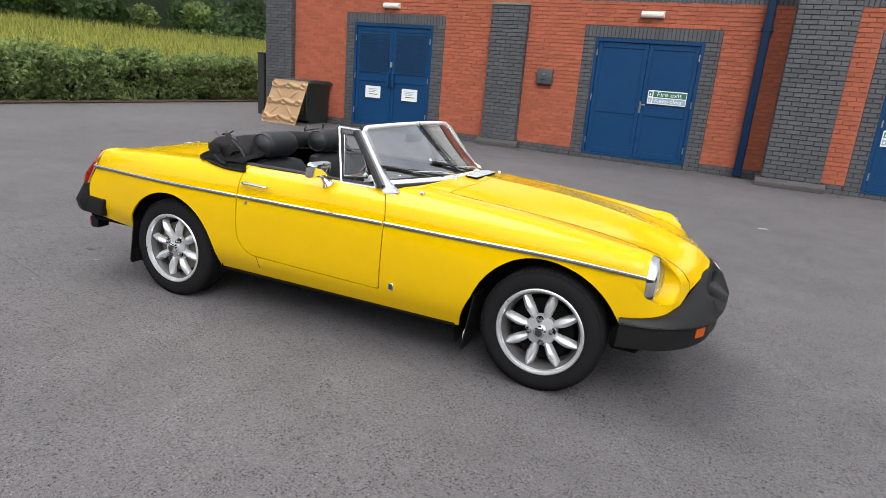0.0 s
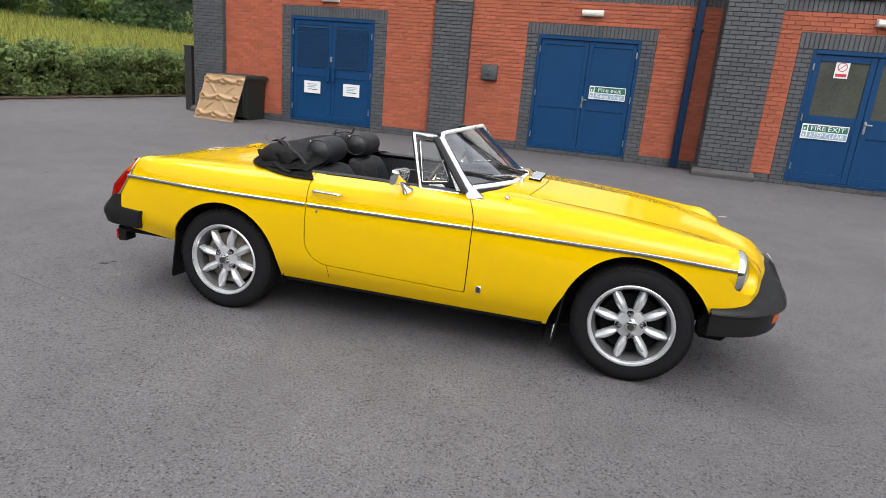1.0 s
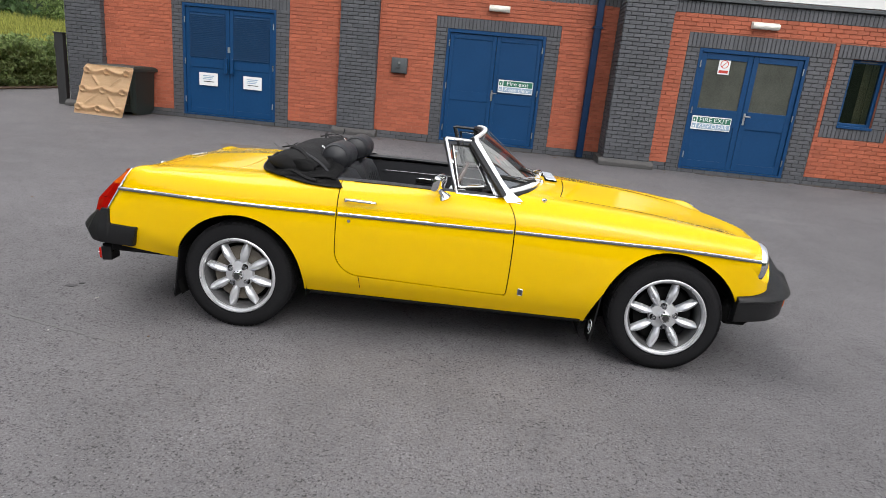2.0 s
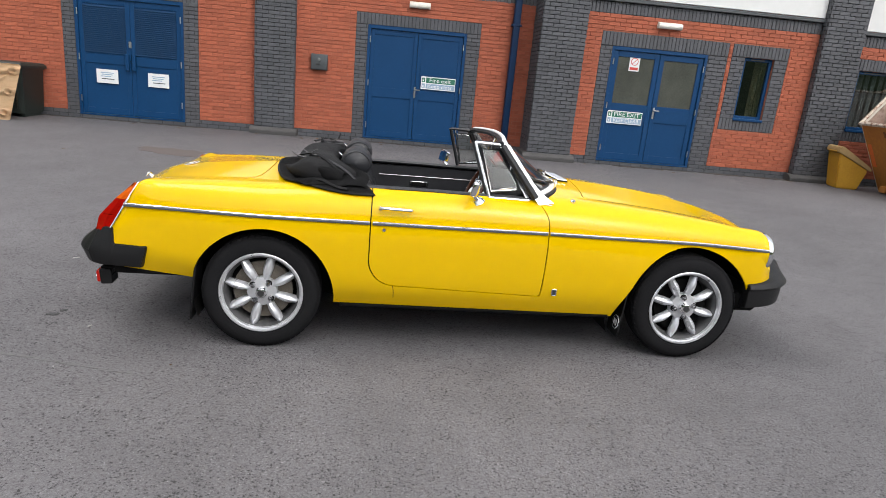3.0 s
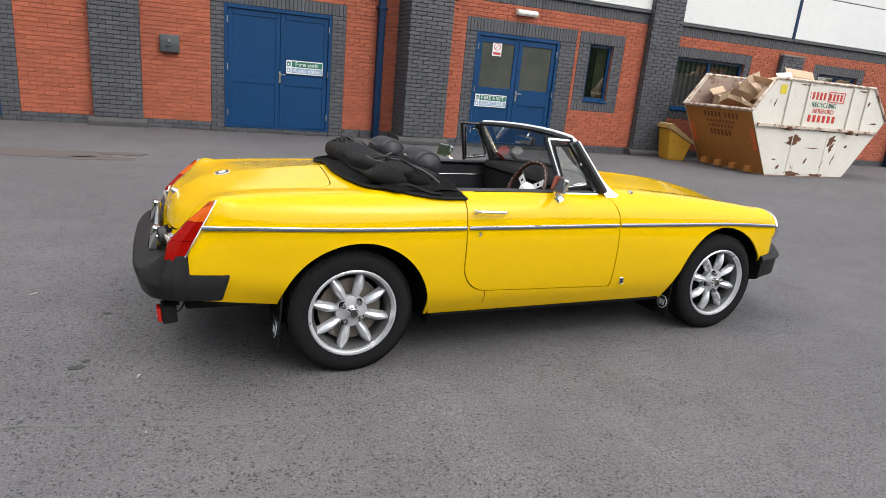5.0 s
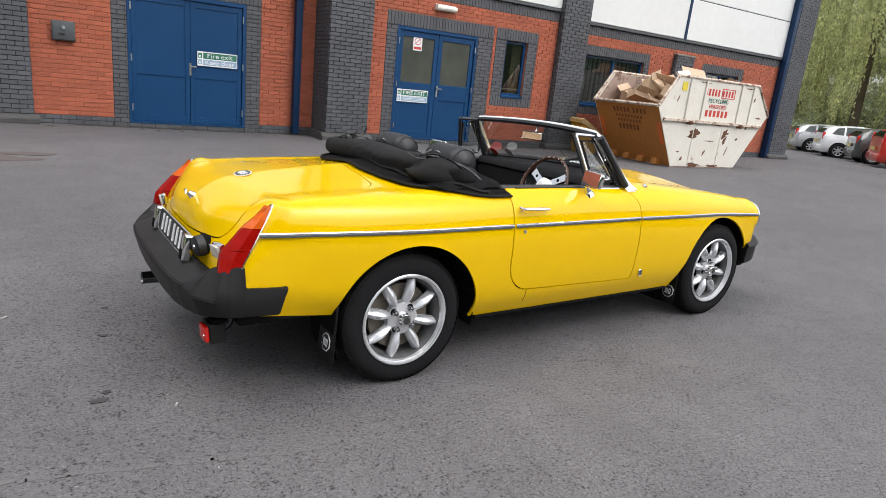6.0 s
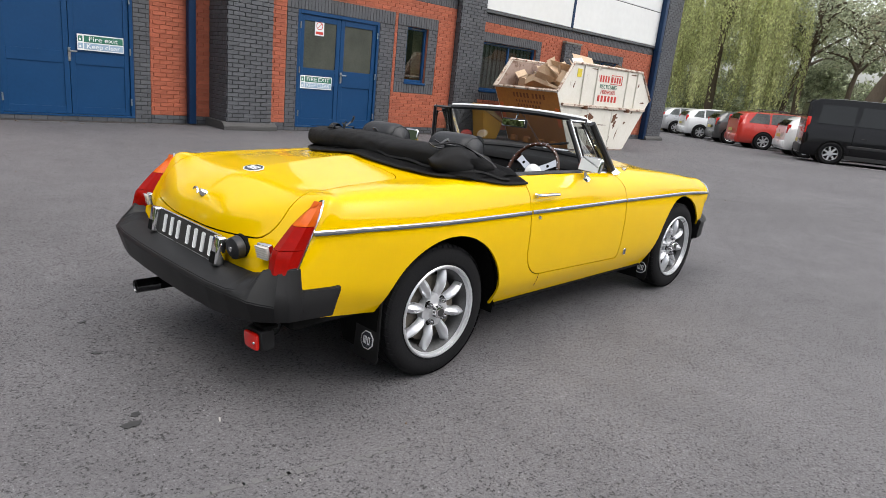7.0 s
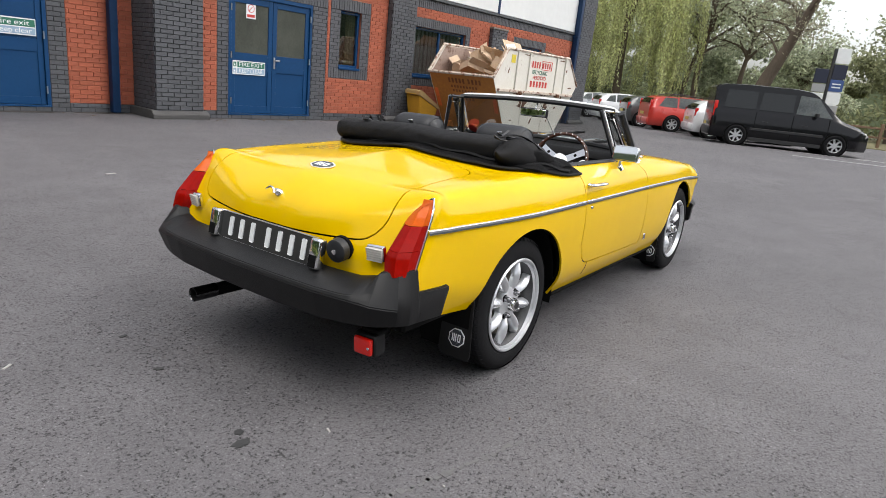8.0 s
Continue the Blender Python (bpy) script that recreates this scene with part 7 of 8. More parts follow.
M_fadedink = make_mat("faded_dark_lettering", (0.16, 0.055, 0.025), (0.27, 0.10, 0.03), scale=10, rough=0.8)
for y0, count, step, k, w, h in ((11.02, 5, .105, .87, .055, .12), (10.44, 4, .105, .87, .055, .12), (10.98, 9, .09, .765, .045, .06), (10.95, 8, .09, .69, .045, .06), (10.94, 6, .105, .58, .06, .13)):
    for i in range(count):
        on_end(y0 - i * step, k, w, h, M_fadedink, "worn_letter_bar")
M_hazard = make_mat("faded_hazard_orange", (0.80, 0.17, 0.04), (0.68, 0.16, 0.04), scale=10, rough=0.6)
for y in (9.80, 11.50):
    for k in (.62, .45):
        on_end(y, k, .10, .24, M_hazard, "reflective_mark", "red and white hazard mark")
# lettering on the white side
for x0, count, step, z, w, h in ((7.20, 5, .108, 1.69, .052, .15), (7.80, 4, .108, 1.69, .052, .13), (7.32, 6, .142, 1.235, .075, .14)):
    for i in range(count):
        part("letter_bar", boxed(x0 + i * step - w / 2, x0 + i * step + w / 2, 9.692, 9.70, z - h / 2, z + h / 2, 0), M_redink, skip, smooth=False)
fr = bmesh.new()
for a, b, c, d in ((7.74, 8.22, 1.785, 1.80), (7.74, 8.22, 1.585, 1.60), (7.74, 7.755, 1.60, 1.785), (8.205, 8.22, 1.60, 1.785)):
    box(fr, a, b, 9.692, 9.70, c, d)
part("letter_frame", fr, M_redink, skip, smooth=False)
part("lettering", moved(text_mesh("RECYCLING", 0.135, 0.002), pose(7.67, 9.694, 1.51)), M_green, skip, "dark green word RECYCLING", smooth=False)
part("lettering", moved(text_mesh("HEREFORD", 0.125, 0.002), pose(7.68, 9.694, 1.385)), M_redink, skip, "red word HEREFORD", smooth=False)
part("sticker", boxed(6.36, 6.52, 9.690, 9.698, 1.66, 1.84, 0), make_mat("yellow_sticker", (0.75, 0.6, 0.04), scale=5, rough=0.5), skip, smooth=False)


def blot(cx, cz, rx, rz, seed, y=9.697):
    r = random.Random(seed)
    pts = []
    for k in range(22):
        a = 2 * math.pi * k / 22
        q = 1 + r.uniform(-.45, .35)
        pts.append((cx + rx * q * math.cos(a) + .4 * rz * q * math.sin(a), cz + rz * q * math.sin(a)))
    return prism(pts, y, y + 0.003)


for i, (cx, cz, rx, rz) in enumerate(((7.05, .78, .16, .10), (6.93, .70, .12, .03), (8.15, .80, .10, .10), (8.18, .66, .05, .10), (7.20, .07, .30, .04), (7.9, .05, .2, .03), (6.6, .35, .05, .015), (7.6, .62, .25, .010), (8.3, .4, .02, .12), (6.62, 1.12, .02, .10), (9.3, 1.22, .10, .018), (8.75, 1.87, .16, .014), (7.1, 1.88, .22, .012), (8.9, 1.0, .03, .07), (6.85, .98, .30, .010), (7.9, .985, .34, .009), (8.62, .70, .05, .03), (7.5, .35, .03, .06), (6.75, .20, .04, .05), (8.0, .28, .02, .08), (9.0, 1.62, .03, .05), (6.30, 1.48, .02, .07))):
    part("rust_patch", blot(cx, cz, rx, rz, i), M_rust, skip, "brown rust showing through", smooth=False)

r = random.Random(11)
CARDS = [(6.1, 10.05, 1.36, .42, .30, .06, 15, 8, 30), (6.3, 10.75, 1.45, .50, .34, .16, -20, 14, -20), (6.55, 11.2, 1.42, .5, .4, .3, 10, -12, 15), (6.75, 10.3, 1.55, .5, .38, .28, 24, 10, 40),
         (7.1, 11.0, 1.65, .6, .45, .4, -14, 8, -30), (7.2, 10.2, 1.7, .45, .45, .35, 10, 20, 10), (7.8, 10.8, 1.68, .7, .5, .4, 6, -8, 25), (8.35, 10.25, 1.78, .6, .45, .32, -8, 6, 5), (8.6, 11.1, 1.62, .5, .5, .35, 12, 4, -12), (6.9, 10.7, 1.80, .55, .35, .04, 38, -14, 20), (8.45, 10.75, 1.98, .95, .55, .05, 20, 2, 3)]
for i, (x, y, z, a, b, c, rx, ry, rz) in enumerate(CARDS):
    bm = bmesh.new()
    t = 0.006
    box(bm, -a / 2, a / 2, -b / 2, -b / 2 + t, -c / 2, c / 2)
    box(bm, -a / 2, a / 2, b / 2 - t, b / 2, -c / 2, c / 2)
    box(bm, -a / 2, -a / 2 + t, -b / 2 + t, b / 2 - t, -c / 2, c / 2)
    box(bm, a / 2 - t, a / 2, -b / 2 + t, b / 2 - t, -c / 2, c / 2)
    box(bm, -a / 2 + t, a / 2 - t, -b / 2 + t, b / 2 - t, -c / 2, -c / 2 + t)
    fl = boxed(-a / 2, a / 2, -b / 4, b / 4, 0, t, 0)
    cb = thing("cardboard_box", pose(x, y, z, rx, ry, rz), "crushed brown cardboard box in a skip", "box", "cardboard in the skip")
    part("carton", bm, M_card, cb, smooth=False)
    part("flap", moved(fl, pose(0, -b / 2 - b / 5, c / 2 - .02, -30, 0, 0)), M_card, cb, smooth=False)
    part("flap", moved(boxed(-a / 2, a / 2, -b / 4, b / 4, 0, t, 0), pose(0, b / 2 + b / 6, c / 2 + .01, 40, 0, 0)), M_card, cb, smooth=False)
for x, y, z, a, b, rx, ry, rz in ((6.75, 9.95, 1.92, .55, .38, 60, -6, 12), (6.95, 9.9, 1.72, .4, .3, 70, 10, -8), (6.5, 10.9, 1.62, .4, .3, 20, 10, 40)):
    sh = thing("paper_sheet", pose(x, y, z, rx, ry, rz), "white printed carton sheet in a skip", "paper", "paper in the skip")
    part("sheet", boxed(-a / 2, a / 2, -b / 2, b / 2, 0, .006, .001), M_paper, sh, smooth=False)
    for k in range(2):
        part("printed_line", boxed(-a * .3, a * .2, -.02 - k * .08, .005 - k * .08, -.0015, 0, 0), M_blackink, sh, smooth=False)
part("fill", boxed(6.3, 8.85, 9.75, 11.55, 0.6, 1.3, 0.05), M_card, skip, "packed cardboard", smooth=False)

# yellow grit bin
gb = thing("grit_bin", pose(5.60, 11.88, 0, 0, 0, -14), "yellow plastic grit bin with a faded sloping lid", "bin")
bm = bmesh.new()
lo = [(.03, -.24), (.42, -.24), (.42, .24), (.03, .24)]
hi = [(-.06, -.29), (.52, -.29), (.52, .29), (-.06, .29)]
zz = [.70, .40, .40, .70]
va = [bm.verts.new((x, y, 0)) for x, y in lo]
vb = [bm.verts.new((x, y, z)) for (x, y), z in zip(hi, zz)]
bm.faces.new(va[::-1])
bm.faces.new(vb)
for i in range(4):
    j = (i + 1) % 4
    bm.faces.new((va[i], va[j], vb[j], vb[i]))
bmesh.ops.bevel(bm, geom=list(bm.edges), offset=.02, segments=2, affect="EDGES")
part("tub", bm, M_yellow, gb)
lid = prism([(-.10, .71), (-.09, .80), (-.02, .83), (.50, .50), (.58, .43), (.58, .39), (.52, .41), (-.06, .70)], -.31, .31, .012)
part("lid", lid, M_beige, gb, "faded sloping lid")
part("hinge", tube([(-.09, -.2, .72), (-.09, .2, .72)], .016, 8), M_yellow, gb)

# dark green container and the pallet that leans on it
cb = thing("waste_container", pose(-10.72, 12.55, 0) @ Matrix.Diagonal((1, 1.4, 1, 1)), "dark green plastic waste container against a brick wall", "bin")
rows = [[(sx * w * a, sy * d * b, z) for sx, sy, a, b in ((-1, -1, .9, 1), (-1, -1, 1, .88), (-1, 1, 1, .88), (-1, 1, .9, 1), (1, 1, .9, 1), (1, 1, 1, .88), (1, -1, 1, .88), (1, -1, .9, 1))] for z, w, d in ((.06, .36, .25), (.12, .375, .265), (.86, .40, .285), (.90, .42, .30))]
part("tub", lofted(rows, closed=True, caps=True), M_bin, cb)
rows = [[(sx * w, sy * d, z) for sx, sy in ((-1, -1), (-1, 1), (1, 1), (1, -1))] for z, w, d in ((.90, .43, .31), (.95, .43, .31), (.99, .40, .27), (1.0, .34, .2))]
part("lid", lofted(rows, closed=True, caps=True), M_bin, cb, smooth=False)
part("front_panel", boxed(-.25, .25, -.292, -.27, .22, .74, .02, 2), M_bin, cb)
for sx in (-1, 1):
    part("rib", boxed(sx * .31 - .02, sx * .31 + .02, -.30, -.27, .15, .85, .01), M_bin, cb)
    part("foot", boxed(sx * .3 - .05, sx * .3 + .05, -.2, .2, 0, .07, .01), M_bin, cb)

pal = thing("pallet", pose(-10.80, 11.56, 0.0, -22, 0, -8), "tan moulded pressed-wood pallet leaning on edge, feet showing", "pallet")


def pressed(u, v):
    """Height of the moulded face at a place of the board, both running from 0 to 1."""
    h = 0.0
    for v0 in (.13, .50, .87):
        beam = math.exp(-((v - v0 - .020 * math.cos(u * 12.6)) / .040) ** 2)
        h = max(h, beam * (.040 + .040 * abs(math.cos(u * 2 * math.pi)) ** 1.5))
    for u0 in (.09, .50, .90):
        for v0 in (.13, .50, .87):
            d = math.hypot((u - u0) * 1.05, v - v0)
            h = max(h, .085 * min(1.0, max(0.0, (.085 - d) / .030)))
            h -= .075 * math.exp(-(math.hypot((u - u0 - .015) * .8, v - v0 + .02) / .034) ** 2)
            h -= .030 * math.exp(-(((v - v0 + .075) / .016) ** 2)) * math.exp(-((u - u0) / .11) ** 2)
    for a, b in ((.28, .31), (.70, .31), (.28, .69), (.70, .69)):
        d = abs((u - a) * (1 if (a - .5) * (b - .5) > 0 else -1) - (v - b)) / 1.414
        h = max(h, .026 * math.exp(-(d / .020) ** 2) * math.exp(-(math.hypot(u - a, v - b) / .12) ** 4))
    edge = min(u, 1 - u, v, 1 - v)
    return h * min(1.0, edge / .03) + .012 * math.exp(-(edge / .012) ** 2)


def rounded(u, v, r=.05):
    """Pulls the corners of the board in to a radius."""
    a, b = u - .5, v - .5
    k, m = max(0.0, abs(a) - .5 + r), max(0.0, abs(b) - .5 + r)
    d = math.hypot(k, m)
    if k > 0 and m > 0 and d > 0:
        q = max(k, m) / d
        a, b = math.copysign(.5 - r + k * q, a), math.copysign(.5 - r + m * q, b)
    return a + .5, b + .5


rows = []
for u in np.linspace(0, 1, 90):
    row = []
    for v in np.linspace(0, 1, 80):
        p, q = rounded(u, v)
        row.append((-.585 + 1.17 * p, .055 - pressed(u, v), .01 + 1.06 * q))
    rows.append(row)
sheet = lofted(rows)
bmesh.ops.solidify(sheet, geom=sheet.faces[:], thickness=.014)
part("moulded_sheet", sheet, M_pine, pal, angle=60)

post = thing("gate_post", pose(-12.58, 13.05, 0), "dark steel gate post beside the building corner", "post")
part("shaft", boxed(-.10, .10, -.06, .06, 0, 1.52, .008), M_trim, post, smooth=False)
part("cap", boxed(-.115, .115, -.075, .075, 1.52, 1.55, .006), M_trim, post, smooth=False)
for z in (.4, 1.2):
    part("hinge", boxed(-.13, -.10, -.04, .04, z, z + .12, .004), M_trim, post, smooth=False)


# ---- parked vehicles: x forward, origin on the ground under the middle ----
def road_wheel(parent, x, y, r, out):
    w = new("wheel")
    w.parent = parent
    w.matrix_basis = pose(x, y, r, 0, 0, 0 if out < 0 else 180)
    part("tyre", lathe([(r * .66, .09), (r * .70, .10), (r * .93, .10), (r, .07), (r, -.07), (r * .93, -.10), (r * .70, -.10), (r * .66, -.09)], 28), M_tyre, w)
    part("rim", lathe([(r * .68, -.095), (r * .64, -.085), (r * .60, -.05), (r * .3, -.035), (r * .22, -.03)], 28), M_alloy, w)
    for k in range(7):
        a = 2 * math.pi * k / 7
        bm = prism([(.10 * r, -.10 * r), (.64 * r, -.075 * r), (.64 * r, .075 * r), (.10 * r, .10 * r)], -.088, -.07)
        part("spoke", moved(bm, pose(0, 0, 0, 0, math.degrees(a), 0)), M_alloy, w, smooth=False)
    part("hub", lathe([(0, -.095), (.15 * r, -.095), (.2 * r, -.07), (.2 * r, -.03)], 16), M_alloy, w)
    part("dark_back", lathe([(0, -.02), (r * .66, -.02)], 20), M_black, w)


def road_car(m, paint, label, L, W, wb, r, prof, glass, group, cat="car", van=False, tail_h=(.75, 1.05), strip=False):
    """prof: rows (x, belt height, roof height, roof half width share); glass: side window outlines in (x, z)."""
    t = thing("parked_van" if van else "parked_car", m, label, cat, group)
    k = [p[0] for p in prof]
    P = np.array(prof, float)
    xs = np.linspace(k[0], k[-1], 60)
    S = np.array([[np.interp(x, P[:, 0], P[:, j]) for j in range(4)] for x in xs])
    for j in range(1, 4):
        S[:, j] = np.convolve(np.pad(S[:, j], 2, mode="edge"), [.1, .2, .4, .2, .1], mode="valid")
    rows = []
    hw = W / 2
    for x, zb, zr, f in S:
        e = min(1.0, (x - k[0]) / ((.03 if van else .12) * L) + (.93 if van else .80), (k[-1] - x) / (.20 * L) + .60)
        w = hw * min(1, e)
        roof = w * f
        pts = [(w * .90, .20), (w * .985, .30), (w, .50), (w * .985, zb - .06), (w * .95, zb)]
        for q in (.33, .66):
            pts.append((w * .95 + (roof - w * .95) * q, zb + (zr - .04 - zb) * q))
        pts += [(roof, zr - .03), (roof * .85, zr - .008), (0, zr)]
        rows.append([(x, -a, z) for a, z in pts] + [(x, a, z) for a, z in pts[::-1][1:]])
    bm = lofted(rows)
    for rr in (rows[0], rows[-1]):
        bm.faces.new([bm.verts.new(p) for p in rr])
    part("body", bm, paint, t, angle=50)
    def wall_y(x, z):
        i = int(np.argmin(abs(S[:, 0] - x)))
        row = rows[i][:9]
        zz, yy = [p[2] for p in row], [p[1] for p in row]
        return float(np.interp(z, zz, yy))
    for s in (-1, 1):
        for g in glass:
            bm = bmesh.new()
            dense = []
            for i in range(len(g)):
                a, b = g[i], g[(i + 1) % len(g)]
                dense += [(a[0] + (b[0] - a[0]) * q / 4, a[1] + (b[1] - a[1]) * q / 4) for q in range(4)]
            cx, cz = sum(p[0] for p in g) / len(g), sum(p[1] for p in g) / len(g)
            vs = [bm.verts.new((a, (-1 if s < 0 else 1) * -(wall_y(a, b) - .006), b)) for a, b in dense]
            c = bm.verts.new((cx, (-1 if s < 0 else 1) * -(wall_y(cx, cz) - .006), cz))
            for i in range(len(vs)):
                bm.faces.new((vs[i], vs[(i + 1) % len(vs)], c))
            for v in bm.verts:
                v.co.y = s * abs(v.co.y)
            bmesh.ops.solidify(bm, geom=bm.faces[:], thickness=.004)
            part("side_window", bm, M_sideglass, t)
        for x in (-wb / 2, wb / 2):
            bm = lathe([(r * 1.16, -.012), (r * 1.16, .25), (.05, .25)], 32)
            part("wheel_arch", moved(bm, pose(x, s * (hw - .004), r, 0, 0, 0 if s < 0 else 180)), M_trim, t)
            disc = lathe([(0, -.004), (r * 1.15, -.004), (r * 1.15, .02)], 32)
            part("arch_dark", moved(disc, pose(x, s * (hw - .002), r, 0, 0, 0 if s < 0 else 180)), M_black, t)
            road_wheel(t, x, s * (hw - .06), r, s)
        part("tail_lamp", moved(boxed(-.05, .06, -.06, .05, tail_h[0], tail_h[1], .02, 2), pose(k[0] + .06, s * (hw * (.90 if van else .80)), 0)), M_foglens, t)
        part("headlamp", moved(boxed(-.10, .06, -.10, .08, .62, .78, .03, 2), pose(k[-1] - .14, s * hw * .60, 0)), M_clearlens, t)
        part("door_mirror", moved(boxed(-.05, .05, -.10, .09, -.06, .07, .025, 2), pose(wb * .26, s * (hw + .06), P[len(P) // 2, 1] + .08)), M_trim if van else paint, t)
        for x in ((-.2, .45) if not van else (.42, -.75)):
            part("door_handle", boxed(x, x + .16, s * (hw - .012) - .012, s * (hw - .012) + .012, .80, .83, .006), M_trim if van else paint, t)
        part("sill", boxed(-wb / 2 + r * 1.2, wb / 2 - r * 1.2, s * (hw - .03) - .02, s * (hw - .03) + .02, .18, .30, .01), M_trim, t)
        if strip:
            part("rubbing_strip", boxed(-wb / 2 + r * 1.2, wb / 2 - r * 1.2, s * (hw - .002) - .012, s * (hw - .002) + .012, .52, .60, .01), M_trim, t)
    # the rear window follows the slope of the tail
    zs = [float(np.interp(k[0] + dx, S[:, 0], S[:, 2])) for dx in (.0, .06, .12, .19)]
    rw = lofted([[(k[0] + dx - .016, hw * q * (.70 - .35 * dx), z + .010) for dx, z in zip((.0, .06, .12, .19), zs)] for q in np.linspace(-1, 1, 7)])
    bmesh.ops.solidify(rw, geom=rw.faces[:], thickness=.01)
    part("rear_window", rw, M_cglass, t)
    part("rear_bumper", boxed(k[0] - .05, k[0] + .12, -hw * .84, hw * .84, .26, .50, .04, 2), M_trim if van else paint, t)
    part("front_bumper", boxed(k[-1] - .12, k[-1] + .04, -hw * .55, hw * .55, .24, .50, .04, 2), M_trim if van else paint, t)
    part("number_plate", boxed(k[0] - .062, k[0] - .05, -.25, .25, .60 if not van else .55, .71 if not van else .66, .002), M_beigeplate, t, "plain plate with no characters", smooth=False)
    return t


M_beigeplate = make_mat("plain_plate", (0.5, 0.42, 0.1), (0.45, 0.38, 0.09), scale=6, rough=0.5)
HEAD = -69.0


def parked(x, y, wb, hw, turn=0.0):
    """Pose from the ground point under the right-hand rear wheel."""
    return pose(x, y, fall(x, y), 0, 0, HEAD + turn) @ pose(wb / 2, hw, 0)


VAN = [(-2.05, 1.10, 1.70, .80), (-1.95, 1.14, 1.90, .84), (-1.2, 1.15, 1.94, .86), (0.2, 1.13, 1.94, .86), (.75, 1.12, 1.88, .84), (1.12, 1.10, 1.62, .82), (1.55, 1.05, 1.22, .84), (1.75, .98, 1.08, .84), (2.45, .80, .88, .80), (2.62, .68, .74, .7)]
van = road_car(parked(15.95, 7.01, 2.92, .88, 3), M_blackpaint, "black panel van parked beside a white car", 4.9, 1.88, 2.92, .32, [(a * 1.04 - .15 if a < 0 else a - .15, b, c, d) for a, b, c, d in VAN],
               [[(.18, 1.16), (1.25, 1.12), (1.10, 1.30), (.78, 1.70), (.22, 1.74)]], "parked vehicles", "van", van=True, tail_h=(.85, 1.35), strip=True)
for s in (-1, 1):
    for x0, x1 in ((-1.98, -1.02), (-.92, .08)):
        pnl = prism([(x0, 0), (x1, 0), (x1, .56), (x0 + .05, .56)], -.006, .010, .006)
        part("tinted_window", moved(pnl, pose(0, s * .900, 1.17, s * 6.4, 0, 0)), M_cglass, van, "dark tinted side window")
    for x in (-.97, .13, 1.18):
        part("door_gap", boxed(x - .006, x + .006, s * .936 - .006, s * .936 + .006, .35, 1.10, 0), M_black, van, smooth=False)
EST = [(-2.35, .88, 1.02, .72), (-2.22, .95, 1.28, .76), (-1.95, .96, 1.40, .80), (-.6, .95, 1.44, .81), (.3, .94, 1.42, .79), (.75, .93, 1.28, .76), (1.15, .92, .98, .80), (2.0, .82, .86, .78), (2.35, .62, .66, .7)]
GEST = [[(-2.0, .99), (-1.25, .98), (-1.25, 1.36), (-1.75, 1.36)], [(-1.18, .98), (-.28, .97), (-.28, 1.40), (-1.18, 1.38)], [(-.2, .97), (.88, .96), (.42, 1.36), (-.2, 1.40)]]
HAT = [(-1.95, .84, .95, .72), (-1.85, .94, 1.22, .74), (-1.5, .97, 1.40, .76), (-.5, .95, 1.47, .78), (.3, .92, 1.43, .76), (.75, .90, 1.20, .74), (1.1, .88, .94, .78), (1.75, .78, .82, .76), (1.98, .60, .64, .7)]
GHAT = [[(-1.62, 1.02), (-1.15, 1.0), (-1.15, 1.33), (-1.42, 1.28)], [(-1.08, 1.0), (-.22, .97), (-.22, 1.38), (-1.08, 1.36)], [(-.14, .97), (.82, .93), (.40, 1.33), (-.14, 1.38)]]
HAT = [(a, b, c - .06 * (c > 1.1), d) for a, b, c, d in HAT]
GHAT = [[(a, b - .03) for a, b in g] for g in GHAT]
road_car(parked(18.15, 8.45, 2.6, .80, 11), M_whitepaint, "white hatchback parked between a van and a red estate", 4.2, 1.8, 2.6, .33, HAT, GHAT, "parked vehicles")
est = road_car(parked(20.25, 10.65, 2.75, .84, 17), M_redpaint, "red estate car parked in a row", 4.7, 1.85, 2.75, .32, EST, GEST, "parked vehicles", tail_h=(.80, 1.22))
for s in (-1, 1):
    part("roof_rail", tube([(-1.75, s * .66, 1.36), (-1.6, s * .66, 1.43), (-.3, s * .66, 1.48), (.25, s * .66, 1.46), (.38, s * .66, 1.40)], .018, 6, smooth=14), M_trim, est, "black roof rail")
    part("lower_trim", boxed(-1.0, 1.0, s * .925 - .012, s * .925 + .012, .42, .50, .006), M_redpaint, est)
road_car(parked(22.0, 12.70, 2.6, .80, 17), M_greypaint, "dark grey hatchback parked in a row", 4.2, 1.8, 2.6, .32, HAT, GHAT, "parked vehicles")
road_car(parked(23.75, 14.9, 2.5, .78, 19), M_whitepaint, "silver-white hatchback parked in a row", 4.0, 1.75, 2.5, .31, HAT, GHAT, "parked vehicles")
road_car(parked(25.6, 17.1, 2.6, .80, 19), M_silverpaint, "silver car parked at the end of a row of cars", 4.4, 1.78, 2.6, .31, [(a * 1.05, b, c - .05, d) for a, b, c, d in HAT], [[(x * 1.05, z - .04) for x, z in g] for g in GHAT], "parked vehicles")

# bay lines
for x, y, ln, w in ((14.6, 5.0, 5.2, .06), (16.6, 2.8, 4.6, .05), (16.2, 6.4, 4.5, .06), (18.6, 9.3, 4.5, .06), (21.0, 11.4, 4.5, .06)):
    bm = boxed(0, ln, -w, w, .002, .006, 0)
    tagged(part("bay_line", moved(bm, pose(x, y, fall(x, y), 0, 0, HEAD)), M_line, smooth=False), "worn white parking bay line", "road marking", kind="structure")

